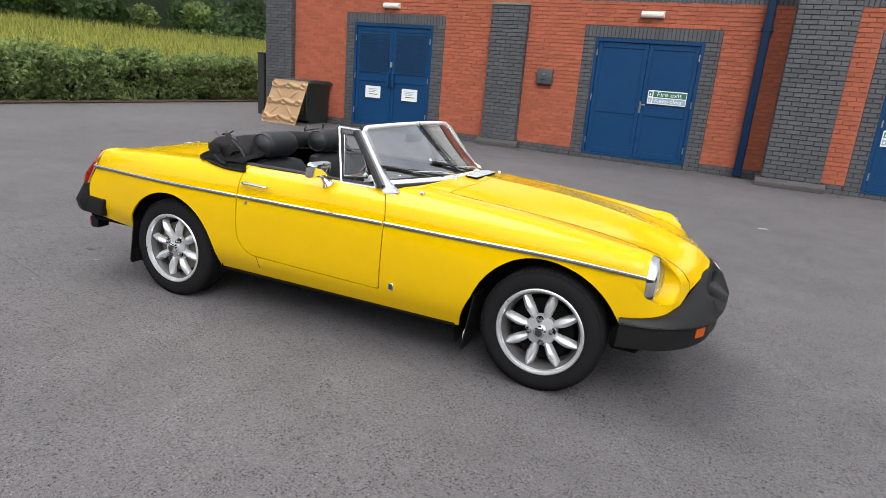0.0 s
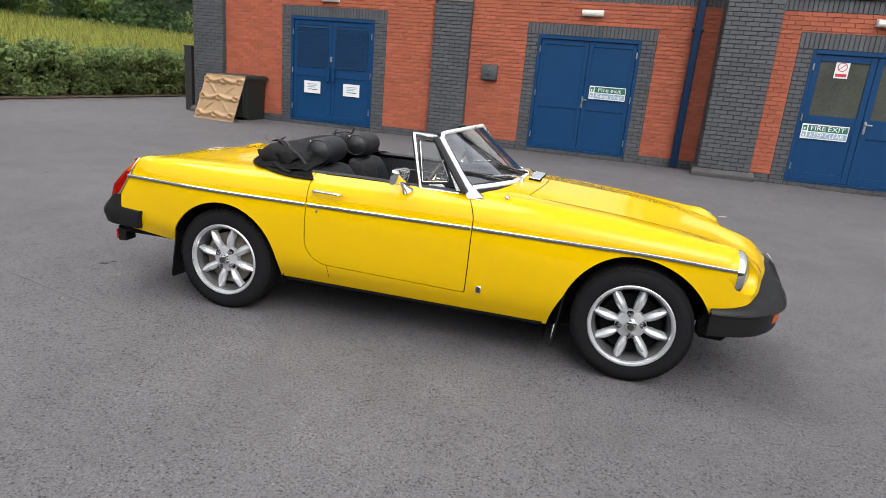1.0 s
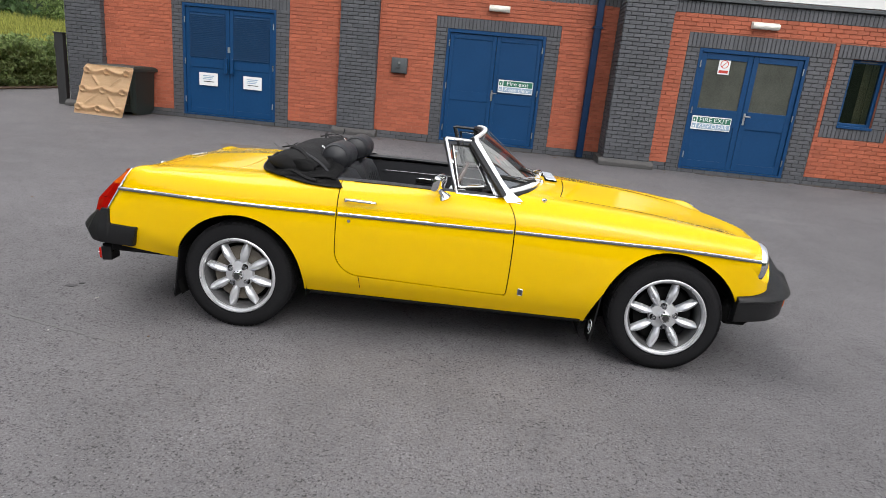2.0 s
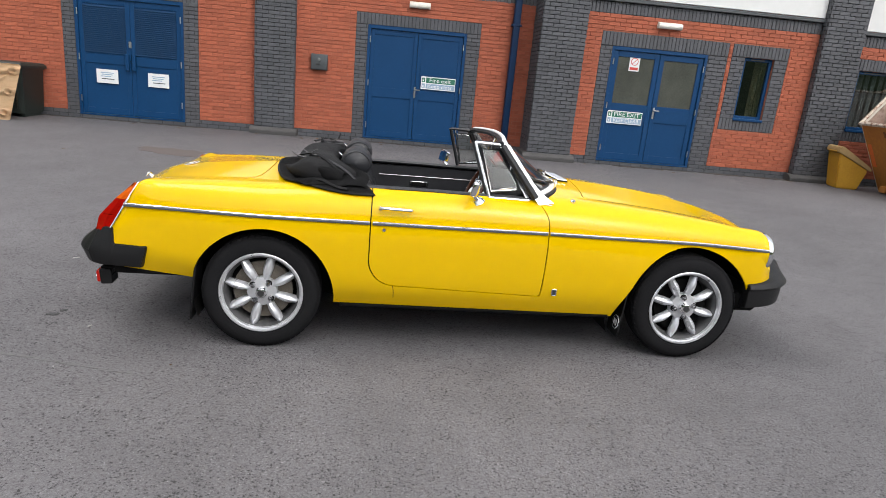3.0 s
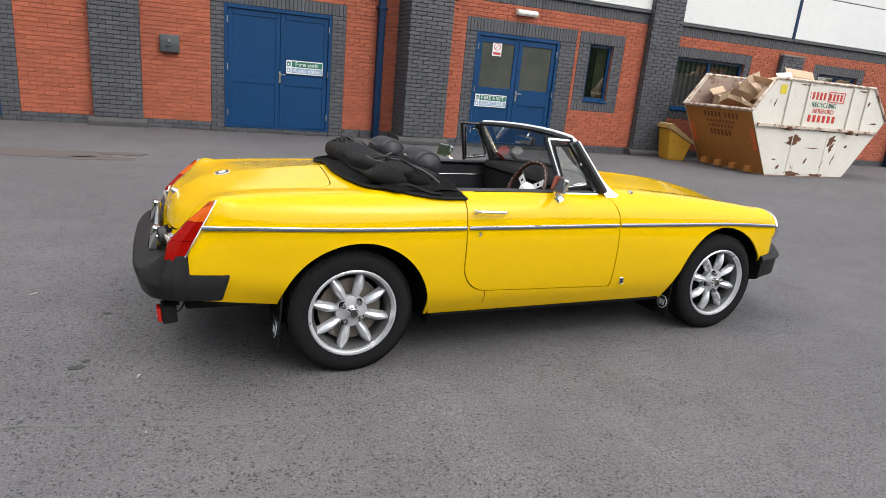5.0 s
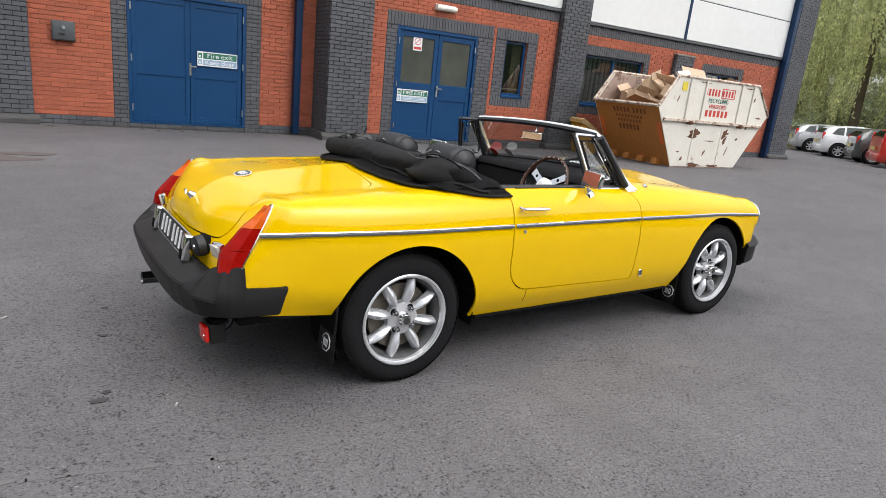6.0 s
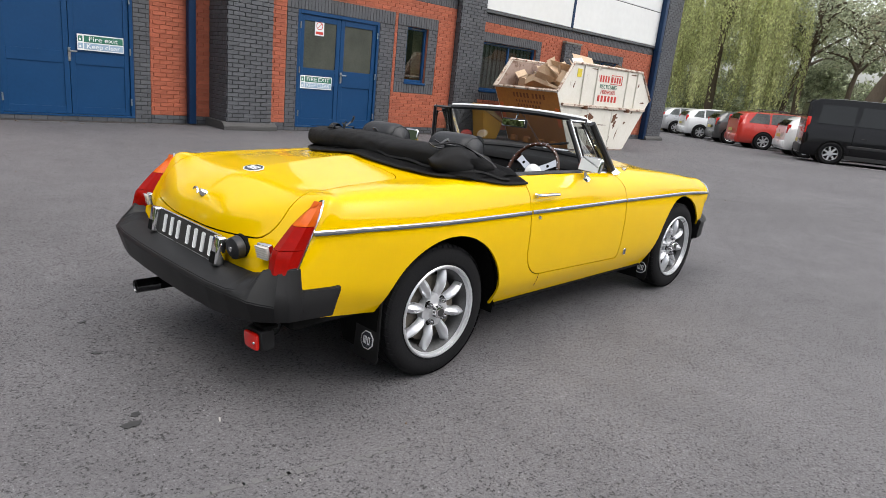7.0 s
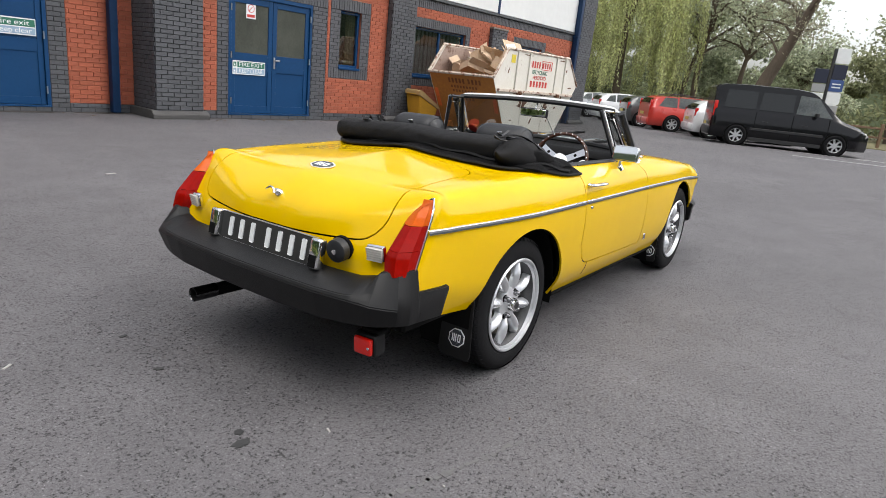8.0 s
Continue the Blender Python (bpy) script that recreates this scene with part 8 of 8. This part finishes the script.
# post sign, boards for a pale building, and rail fence beyond the van
sg = thing("sign_post", pose(29.75, 6.55, 0.0, 0, 0, -60), "tall post sign with navy, white and blue boards", "sign")
part("post", boxed(-.34, -.22, -.05, .05, 0, 4.3, .01), M_trim, sg, smooth=False)
for z0, z1, m in ((3.65, 4.35, M_sign), (2.95, 3.6, M_signdark), (2.35, 2.9, M_signblue), (1.75, 2.3, M_sign), (1.2, 1.7, M_silverpaint)):
    part("board", boxed(-.20, .42, -.03, .03, z0, z1, .01), m, sg, smooth=False)
for z in (2.55, 2.70):
    part("letter_bar", boxed(-.10, .30, -.036, -.03, z - .03, z + .03, 0), M_sign, sg, smooth=False)
# flat boards on legs, put here in place of a distant building
sg2 = thing("flat_board", pose(32.1, 7.2, 0, 0, 0, -60), "flat boards standing for a pale building with a grey roof", "sign")
part("board", boxed(-.7, .7, -.03, .03, .8, 2.3, .01), M_sign, sg2, smooth=False)
for z0, z1, mm in ((2.35, 2.75, M_silverpaint), (2.8, 3.5, M_signdark)):
    part("board", boxed(-.7, .7, -.03, .03, z0, z1, .01), mm, sg2, smooth=False)
for sx in (-.55, .55):
    part("leg", boxed(sx - .04, sx + .04, .03, .10, 0, 2.6, .01), M_trim, sg2, smooth=False)
fn = thing("rail_fence", pose(27.0, 5.6, 0, 0, 0, -62), "weathered wooden post and rail fence on a verge", "fence")
for k in range(7):
    part("post", boxed(k * 1.8 - .06, k * 1.8 + .06, -.05, .05, 0, 1.1, .01), M_fence, fn, smooth=False)
for k in range(6):
    for z in (.45, .85):
        part("rail", boxed(k * 1.8 + .06, k * 1.8 + 1.74, -.035, .02, z, z + .09, .01), M_fence, fn, smooth=False)

# stains, spots, litter
rs = random.Random(21)


def spot(name, x, y, rx, ry, mat, label, cat, z=.003, rough=.35, group=""):
    pts = []
    ph = [rs.uniform(0, 6.3) for _ in range(4)]
    for k in range(28):
        a = 2 * math.pi * k / 28
        q = 1 + rough * (.5 * math.sin(2 * a + ph[0]) + .35 * math.sin(5 * a + ph[1]) + .3 * math.sin(9 * a + ph[2]))
        pts.append((x + rx * q * math.cos(a), y + ry * q * math.sin(a)))
    return tagged(part(name, prism(pts, .0005, z, axis="z"), mat, smooth=False), label, cat, group, "structure")


for x, y, rx, ry in ((-6.25, 9.30, .62, .34), (-5.75, 9.02, .42, .16), (-6.75, 9.45, .40, .22), (-5.45, 9.45, .30, .12)):
    spot("dirt_stain", x, y, rx, ry, M_stain, "reddish dirt washed over tarmac", "stain", z=.003 + .002 * (rx % .1) * 20, group="dirt stains")
for x, y, q in ((-5.03, 3.04, .028), (-5.0, 3.10, .018), (-4.98, 3.68, .018), (-4.95, 4.05, .015)):
    spot("oil_spot", x, y, q, q * .8, M_oil, "small dark oil spot on tarmac", "stain", group="oil spots")
for k in range(24):
    x = -11.2 + k * .98 + rs.uniform(-.3, .3)
    foot = WA if x < -.7 else WB
    if not (-6.5 < x < -5.2 or -1.0 < x < .5 or 4.7 < x < 6.1):
        spot("wall_dirt", x, foot - .10, rs.uniform(.3, .7), rs.uniform(.05, .10), M_wallsoil, "dark dirt gathered along the foot of a wall", "dirt", z=.004 + .0002 * k, group="dirt along the walls")
fl = bmesh.new()
for k in range(46):
    x = -5.36 + 1.05 * k / 45 + rs.uniform(-.008, .008)
    y, q = 2.625 - .205 * (x + 5.36) + rs.uniform(-.006, .006), rs.uniform(.004, .016)
    box(fl, x - .012, x + .010, y - q, y + q * .6, .0008, .0022)
tagged(part("faded_line", fl, M_scuff, smooth=False), "faint broken remains of a painted line", "road marking", kind="structure")
for x, y, ln, w, rz in ((-5.39, 4.03, .045, .008, 40), (-4.77, 2.91, .024, .006, 70), (-3.45, 7.61, .10, .03, 10), (-.58, 8.17, .10, .04, 20), (-.85, 3.15, .03, .012, 20)):
    tagged(part("litter_scrap", moved(boxed(-ln / 2, ln / 2, -w / 2, w / 2, .001, .005, 0), pose(x, y, 0, 0, 0, rz)), M_litter, smooth=False), "pale scrap of litter on tarmac", "litter", "scraps on the ground")
for k in range(70):
    x, y = rs.uniform(-9, 4), rs.uniform(.2, 12.2)
    if -5.0 < x < -.6 and 2.6 < y < 4.4:
        continue
    dry = rs.random() < .7
    q = rs.uniform(.006, .018) if dry else rs.uniform(.003, .009)
    lf = prism([(q, 0), (.3 * q, .5 * q), (-q, .1 * q), (-.2 * q, -.5 * q)], 0, .004, axis="z")
    tagged(part("dry_leaf" if dry else "litter_scrap", moved(lf, pose(x, y, .002, rs.uniform(-8, 8), rs.uniform(-8, 8), rs.uniform(0, 360))), M_dry if dry else M_litter, smooth=False),
           "curled brown leaf on tarmac" if dry else "pale scrap of litter on tarmac", "leaf" if dry else "litter", "scraps on the ground")
for k in range(40):
    x, y = (rs.uniform(-9, -1), rs.uniform(12.45, 12.9)) if k % 2 else (rs.uniform(.3, 5), rs.uniform(11.9, 12.3))
    q = rs.uniform(.015, .04)
    lf = prism([(q, 0), (.3 * q, .6 * q), (-q, .1 * q), (-.2 * q, -.6 * q)], 0, .006, axis="z")
    tagged(part("dry_leaf", moved(lf, pose(x, y, .003, 6, 6, rs.uniform(0, 360))), M_dry, smooth=False), "brown leaf lying along the wall", "leaf", "scraps on the ground")

# ---- hedge, bank, woods and trees ----
def leaf_mat(name, a, b):
    """Leaves let part of the light through."""
    m = make_mat(name, a, b, scale=1.2, fine=12, rough=0.6, island=0.45, spec=0.4)
    n, l = m.node_tree.nodes, m.node_tree.links
    p = n["Principled BSDF"]
    tr = n.new("ShaderNodeBsdfTranslucent")
    l.new(p.inputs["Base Color"].links[0].from_socket, tr.inputs["Color"])
    mx = n.new("ShaderNodeMixShader")
    mx.inputs["Fac"].default_value = 0.65
    l.new(p.outputs["BSDF"], mx.inputs[1])
    l.new(tr.outputs["BSDF"], mx.inputs[2])
    l.new(mx.outputs["Shader"], n["Material Output"].inputs["Surface"])
    return m


M_hedge = leaf_mat("hedge_leaves", (0.30, 0.38, 0.15), (0.16, 0.23, 0.09))
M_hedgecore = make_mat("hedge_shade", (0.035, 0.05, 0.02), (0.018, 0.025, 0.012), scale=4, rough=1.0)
M_grass = make_mat("long_grass", (0.27, 0.30, 0.045), (0.18, 0.22, 0.035), scale=0.9, fine=14, rough=0.9, contrast=0.5)
M_verge = make_mat("dry_verge", (0.17, 0.145, 0.075), (0.10, 0.10, 0.045), scale=1.5, fine=14, rough=0.95, contrast=0.5)
M_blade = leaf_mat("grass_blades", (0.40, 0.39, 0.11), (0.24, 0.27, 0.07))
M_willow = leaf_mat("willow_leaves", (0.64, 0.65, 0.35), (0.43, 0.47, 0.24))
M_wood_leaf = leaf_mat("woodland_leaves", (0.15, 0.23, 0.10), (0.07, 0.125, 0.055))
M_tree_leaf = leaf_mat("tree_leaves", (0.50, 0.53, 0.38), (0.32, 0.36, 0.25))
M_bark = make_mat("grey_bark", (0.13, 0.10, 0.075), (0.07, 0.055, 0.04), scale=3, fine=30, rough=0.95, bump=0.6, bump_scale=30, stretch=(1, 1, .3))
M_soil = make_mat("leaf_litter", (0.10, 0.065, 0.04), (0.05, 0.035, 0.022), scale=3, fine=40, rough=1.0, bump=0.5)
gen = np.random.default_rng(7)


def leaves(name, C, size, material, parent=None, label="", kind="", long=1.7, hang=0.0):
    """Many small folded leaves at the places C, turned at random; hang: how far they point down."""
    n = len(C)
    d = gen.normal(size=(n, 3))
    d[:, 2] -= hang
    d /= np.linalg.norm(d, axis=1, keepdims=True)
    e = np.cross(d, gen.normal(size=(n, 3)))
    e /= np.linalg.norm(e, axis=1, keepdims=True) + 1e-9
    s = (size * gen.uniform(.6, 1.35, n))[:, None]
    up = np.cross(d, e) * s * .18
    V = np.stack([C - d * s * long / 2, C + e * s * .5 + up, C + d * s * long / 2, C - e * s * .5 + up], 1).reshape(-1, 3)
    F = np.arange(4 * n).reshape(-1, 4)
    F = np.concatenate([F[:, [0, 1, 2]], F[:, [0, 2, 3]]])
    me = bpy.data.meshes.new(name)
    me.from_pydata(V.tolist(), [], F.tolist())
    me.materials.append(material)
    ob = new(name, me)
    if parent:
        ob.parent = parent
    if kind:
        ob["kind"] = kind
    if label:
        ob["label"] = label
    return ob


def lump(x, y, f, seed):
    return noise.noise(Vector((x * f, y * f, seed)))


# hedge along the west side of the yard
tagged(part("verge", boxed(-17.4, -15.75, -6, 30, .0, .05, .02), M_soil, smooth=False), "strip of bare earth and leaves under a hedge", "ground", kind="structure")
hedge = thing("hedge", pose(0, 0, 0), "overgrown green hedge along the edge of the yard", "hedge")
rows = []
for k in range(60):
    y = -4 + 30 * k / 59
    q = .10 * lump(y, 0, .6, 3)
    rows.append([(-16.62 - q, y, 0), (-16.55 - q, y, .7), (-16.7, y, 1.0 + q), (-16.9, y, 1.02 + q), (-17.15, y, .8), (-17.15, y, 0)])
# solid core; the hedge's inner shade is put into its dark colour
part("inner_mass", lofted(rows), M_hedgecore, hedge, "dark solid filler, coloured as shade inside the hedge")
C = []
for _ in range(520):
    c = np.array([gen.uniform(-16.55, -16.05), gen.uniform(4, 26), gen.uniform(.05, 1.22)])
    c[0] -= .25 * max(0.0, c[2] - .9)
    rad = gen.uniform(.16, .42)
    d = gen.normal(size=(int(420 * rad), 3))
    d /= np.linalg.norm(d, axis=1, keepdims=True)
    q = c + d * rad * np.array([.8, 1.1, .75]) * gen.uniform(.6, 1.08, (len(d), 1))
    C.append(q[(q[:, 2] > .02) & (q[:, 0] > -16.9)])
leaves("foliage", np.concatenate(C), .070, M_hedge, hedge, "leafy green shoots", "stuff")

# grass bank behind it
rows = []
for k in range(50):
    y = -8 + 46 * k / 49
    rows.append([(px, y, pz + .12 * lump(px, y, .25, 2)) for px, pz in ((-17.2, .9), (-18.2, 1.15), (-20, 1.42), (-22, 1.68), (-24, 1.85), (-27, 2.0), (-60, 2.3))])
tagged(part("grass_bank", lofted(rows), M_grass), "rough yellow-green grass bank behind a hedge", "grass", kind="structure")
n = 16000
bx = -17.3 - 8.5 * gen.random(n)
by = gen.uniform(2, 32, n)
bz = np.interp(-bx, [17.2, 18.2, 20, 22, 24, 27], [.9, 1.15, 1.42, 1.68, 1.85, 2.0]) + .02
V, F = [], []
hgt = gen.uniform(.18, .5, n)
ang = gen.uniform(0, 6.28, n)
lean = gen.normal(0, .12, (n, 2))
for i in range(n):
    c, s = math.cos(ang[i]) * .022, math.sin(ang[i]) * .022
    V += [(bx[i] - c, by[i] - s, bz[i]), (bx[i] + c, by[i] + s, bz[i]), (bx[i] + lean[i, 0], by[i] + lean[i, 1], bz[i] + hgt[i])]
    F.append((3 * i, 3 * i + 1, 3 * i + 2))
me = bpy.data.meshes.new("long_grass")
me.from_pydata(V, [], F)
me.materials.append(M_blade)
tagged(new("long_grass", me), "long seeding grass on a bank", "grass", kind="stuff")


def thicket(name, x0, x1, y0, y1, z0, h, count, size, material, label, seed):
    """A wood seen from outside: uneven masses of leaves with dark hollows between them."""
    C = []
    n_blobs = max(8, int((y1 - y0) * h / 3.0))
    rr = np.random.default_rng(seed)
    per = count // n_blobs
    for _ in range(n_blobs):
        c = np.array([rr.uniform(x0, x1), rr.uniform(y0, y1), z0 + h * rr.random() ** 1.2])
        rad = rr.uniform(.7, 1.7) * (1.0 if c[2] < z0 + h * .6 else .75)
        d = rr.normal(size=(per, 3))
        d /= np.linalg.norm(d, axis=1, keepdims=True)
        q = c + d * rad * np.array([1, 1.15, .8]) * rr.uniform(.55, 1.05, (per, 1))
        q[:, 2] = np.maximum(q[:, 2], .05)
        C.append(q)
    ob = leaves(name, np.concatenate(C), size, material)
    return tagged(ob, label, "trees", kind="stuff")


thicket("woodland", -34, -26, 2, 46, 1.5, 8.5, 44000, .22, M_wood_leaf, "dense green woodland behind the grass bank", 3)
thicket("undergrowth", -28, -25, 4, 40, 1.6, 1.6, 9000, .13, M_hedge, "bushes at the foot of a wood", 4)
M_deepwood = make_mat("shaded_wood_backdrop", (0.07, 0.10, 0.055), (0.03, 0.045, 0.025), scale=0.7, fine=3, rough=1.0, contrast=0.6)
# plain box whose dark colour stands for shade between the trees
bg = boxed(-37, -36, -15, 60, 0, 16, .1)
tagged(part("backdrop", bg, M_deepwood, smooth=False), "plain dark box, coloured as shade deep in a wood", "backdrop", kind="structure")


def branch_tree(name, m, label, trunk, limbs, crown, count, size, material, rad=1.1, seed=1, hang=0.0):
    """A tapered trunk, limbs that fork, and leaf clusters round the limb ends."""
    t = thing(name, m, label, "tree", "trees round the car park")
    rr = random.Random(seed)
    g2 = np.random.default_rng(seed)
    part("trunk", tube([p[:3] for p in trunk], list(np.interp(np.linspace(0, 1, 18), np.linspace(0, 1, len(trunk)), [p[3] for p in trunk])), 12, smooth=18), M_bark, t, "rough grey-brown trunk")
    ends = []
    top = [Vector(p[:3]) for p in trunk]
    for _ in range(limbs):
        q = rr.uniform(.45, 1.0)
        i = min(int(q * (len(top) - 1)), len(top) - 2)
        o = top[i].lerp(top[i + 1], q * (len(top) - 1) - i)
        a = rr.uniform(0, 6.28)
        ln = rr.uniform(.5, 1.0) * crown
        e = o + Vector((math.cos(a) * ln, math.sin(a) * ln, rr.uniform(.15, .8) * crown))
        mid = o.lerp(e, .5) + Vector((rr.uniform(-.3, .3), rr.uniform(-.3, .3), rr.uniform(.1, .5)))
        part("limb", tube([o, mid, e], [.10, .06, .02], 7, smooth=9), M_bark, t)
        ends += [mid, e]
        for _ in range(3):
            f = mid.lerp(e, rr.random()) + Vector((rr.uniform(-1, 1), rr.uniform(-1, 1), rr.uniform(-.5, .8))) * crown * .3
            part("twig", tube([mid.lerp(e, .4), f], [.03, .01], 5), M_bark, t)
            ends.append(f)
    per = count // len(ends)
    C = []
    for e in ends:
        d = g2.normal(size=(per, 3)) * np.array([1, 1, .7]) * rad * g2.uniform(.35, .75)
        C.append(np.array(e) + d)
    leaves("crown", np.concatenate(C), size, material, t, "open crown of small leaves", "stuff", hang=hang)
    return t


def willow(m, h, r, strands, seed, label):
    t = thing("willow_tree", m, label, "tree", "trees round the car park")
    rr = np.random.default_rng(seed)
    part("trunk", tube([(0, 0, 0), (.1, .1, h * .25), (-.1, 0, h * .5), (0, .1, h * .8)], [.30, .22, .16, .07], 12, smooth=14), M_bark, t, "grey trunk among hanging leaves")
    C = []
    for k in range(14):
        a = 2 * math.pi * k / 14 + rr.uniform(-.2, .2)
        part("limb", tube([(0, 0, h * .45), (r * .35 * math.cos(a), r * .35 * math.sin(a), h * rr.uniform(.7, .95)), (r * .75 * math.cos(a), r * .75 * math.sin(a), h * rr.uniform(.75, .95))], [.14, .07, .02], 7, smooth=9), M_bark, t)
    for _ in range(strands // 11):
        a, q = rr.uniform(0, 2 * math.pi), rr.random() ** .5
        cx, cy = r * q * math.cos(a), r * q * math.sin(a)
        top = h * (1.0 - .38 * q * q) * rr.uniform(.84, 1.05)
        drop = top * rr.uniform(.35, .9)
        for _ in range(11):
            x0, y0 = cx + rr.normal(0, .16), cy + rr.normal(0, .16)
            z0 = top - abs(rr.normal(0, .35))
            s = np.arange(0, drop * rr.uniform(.7, 1.05), .11)
            out = .12 * np.sqrt(s)
            P = np.stack([x0 + out * math.cos(a) + .05 * np.sin(s * 3 + a), y0 + out * math.sin(a) + .05 * np.cos(s * 2 + a), z0 - s], 1)
            C.append(P + rr.normal(0, .04, P.shape))
    leaves("curtain", np.concatenate(C), .074, M_willow, t, "long hanging curtains of narrow leaves", "stuff", long=2.6, hang=1.6)
    return t


M_olive = leaf_mat("olive_tree_leaves", (0.40, 0.41, 0.24), (0.24, 0.27, 0.16))
M_brownleaf = leaf_mat("brownish_tree_leaves", (0.35, 0.32, 0.23), (0.22, 0.22, 0.15))
willow(pose(33, 19.0, -.2), 12.5, 4.6, 1500, 5, "tall weeping willow hanging over parked cars")
willow(pose(38, 27.0, -.2), 12.0, 4.4, 520, 6, "weeping willow beyond the end of the building")
branch_tree("tree", pose(33, 10.75, -.2), "leaning broad-leaved tree with an open crown", [(0, 0, 0, .46), (.0, -.25, 2.4, .40), (.1, -.95, 4.4, .28), (.1, -1.9, 7.0, .20), (.2, -2.6, 9.5, .10)], 9, 2.2, 2300, .09, M_brownleaf, 1.0, 2)
branch_tree("tree", pose(35, 14.6, -.2), "open broad-leaved tree among others", [(0, 0, 0, .22), (0, .2, 3, .18), (.2, 0, 6, .12), (.2, .2, 9, .05)], 16, 3.4, 5000, .10, M_tree_leaf, 1.35, 3)
branch_tree("tree", pose(38.5, 17.0, -.2), "slim tree in front of a thicket", [(0, 0, 0, .2), (.2, -.4, 3, .15), (.3, -1.0, 6, .1), (.4, -1.2, 8.5, .04)], 11, 3.0, 4000, .11, M_olive, 1.3, 13)
branch_tree("tree", pose(36.5, 12.4, -.2), "dark broad-leaved tree behind a leaning trunk", [(0, 0, 0, .2), (0, .2, 3, .16), (.2, 0, 5.5, .1), (.2, .2, 7.5, .05)], 12, 2.6, 2700, .10, M_tree_leaf, 1.25, 23)
branch_tree("tree", pose(36, 4.2, 0), "leafy tree at the edge of the car park", [(0, 0, 0, .22), (.1, .2, 1.8, .16), (0, 0, 3.2, .1), (.1, 0, 4.4, .05)], 11, 2.2, 13000, .12, M_olive, 1.05, 4)
branch_tree("tree", pose(39, 1.0, 0), "leafy tree behind a rail fence", [(0, 0, 0, .22), (.1, .2, 1.8, .16), (0, 0, 3.4, .1), (.1, 0, 4.8, .05)], 12, 2.3, 11000, .13, M_brownleaf, 1.1, 14)
branch_tree("tree", pose(40, 9.6, 0), "leafy tree behind a sign post", [(0, 0, 0, .22), (.1, .2, 2, .16), (0, 0, 3.2, .1), (.1, 0, 4.2, .05)], 10, 1.7, 5000, .13, M_tree_leaf, 1.0, 5)
thicket("woodland", 40, 46, -14, 9, .2, 4.4, 14000, .18, M_olive, "green undergrowth behind a rail fence", 8)
thicket("woodland", 41, 47, 8, 40, .2, 5.4, 19000, .17, M_tree_leaf, "green undergrowth behind parked cars", 9)
thicket("woodland", 44, 49, 8, 26, 1.2, 3.6, 11000, .17, M_tree_leaf, "bushes in the shade of tall trees", 31)
thicket("woodland", 42, 48, 10, 20, 2.0, 7.0, 4500, .16, M_tree_leaf, "tall trees behind parked cars", 29)
thicket("undergrowth", 39, 42, 7, 40, .0, 2.6, 17000, .15, M_olive, "low bushes behind parked cars", 19)
tagged(part("grass_verge", boxed(27.2, 120, -60, 60, -.3, .04, .02), M_verge, smooth=False), "rough grass verge beyond the car park", "grass", kind="structure")
thicket("woodland", 42, 47, 9, 24, 1.0, 4.6, 9000, .17, M_tree_leaf, "dense trees behind parked cars", 41)
# never in view: added to keep low sky light off the car's flank
tagged(part("backdrop", boxed(-45, 62, -31, -30, 0, 9.5, .1), M_deepwood, smooth=False), "unseen plain wood backdrop, added to block low sky light", "backdrop", kind="structure")
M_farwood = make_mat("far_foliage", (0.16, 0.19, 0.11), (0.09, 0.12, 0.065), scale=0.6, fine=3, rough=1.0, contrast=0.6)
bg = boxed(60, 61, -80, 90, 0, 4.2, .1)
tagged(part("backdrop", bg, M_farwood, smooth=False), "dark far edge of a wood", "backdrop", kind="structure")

# ---- bricks last: the nearest ones singly, the others joined ----
def nearest(items, n):
    near = sorted(range(len(items)), key=lambda i: (Vector(items[i][4](items[i][0], items[i][2], 0)) - Vector((0.2, 12.2, 1.0))).length)[:n]
    chosen = set(near)
    return [items[i] for i in near], [it for i, it in enumerate(items) if i not in chosen]


def lay(store, owner, one, many, label):
    single, joined_rest = nearest(store.items, 300)
    shared = {}
    for it in single:
        u0, u1, z0, z1, place = it
        o = Vector(place(u0, z0, 0))
        v, fs = store.shape(it)
        key = (round(u1 - u0, 3), round(z1 - z0, 3), tuple(round(c) for c in (Vector(place(1, 0, 1)) - Vector(place(0, 0, 0)))))
        if key not in shared:
            me = bpy.data.meshes.new("brick")
            me.from_pydata([Vector(p) - o for p in v], [], fs)
            me.materials.append(one)
            shared[key] = me
        ob = new("brick", shared[key])
        ob.location = o
        ob.parent = owner
    store.rest("brickwork", many, owner, label, joined_rest)


lay(blue, p_big, M_blue_one, M_blue, "blue-grey brick dressings")
lay(red, wall_b, M_brick_one, M_brick, "red brickwork in stretcher bond")
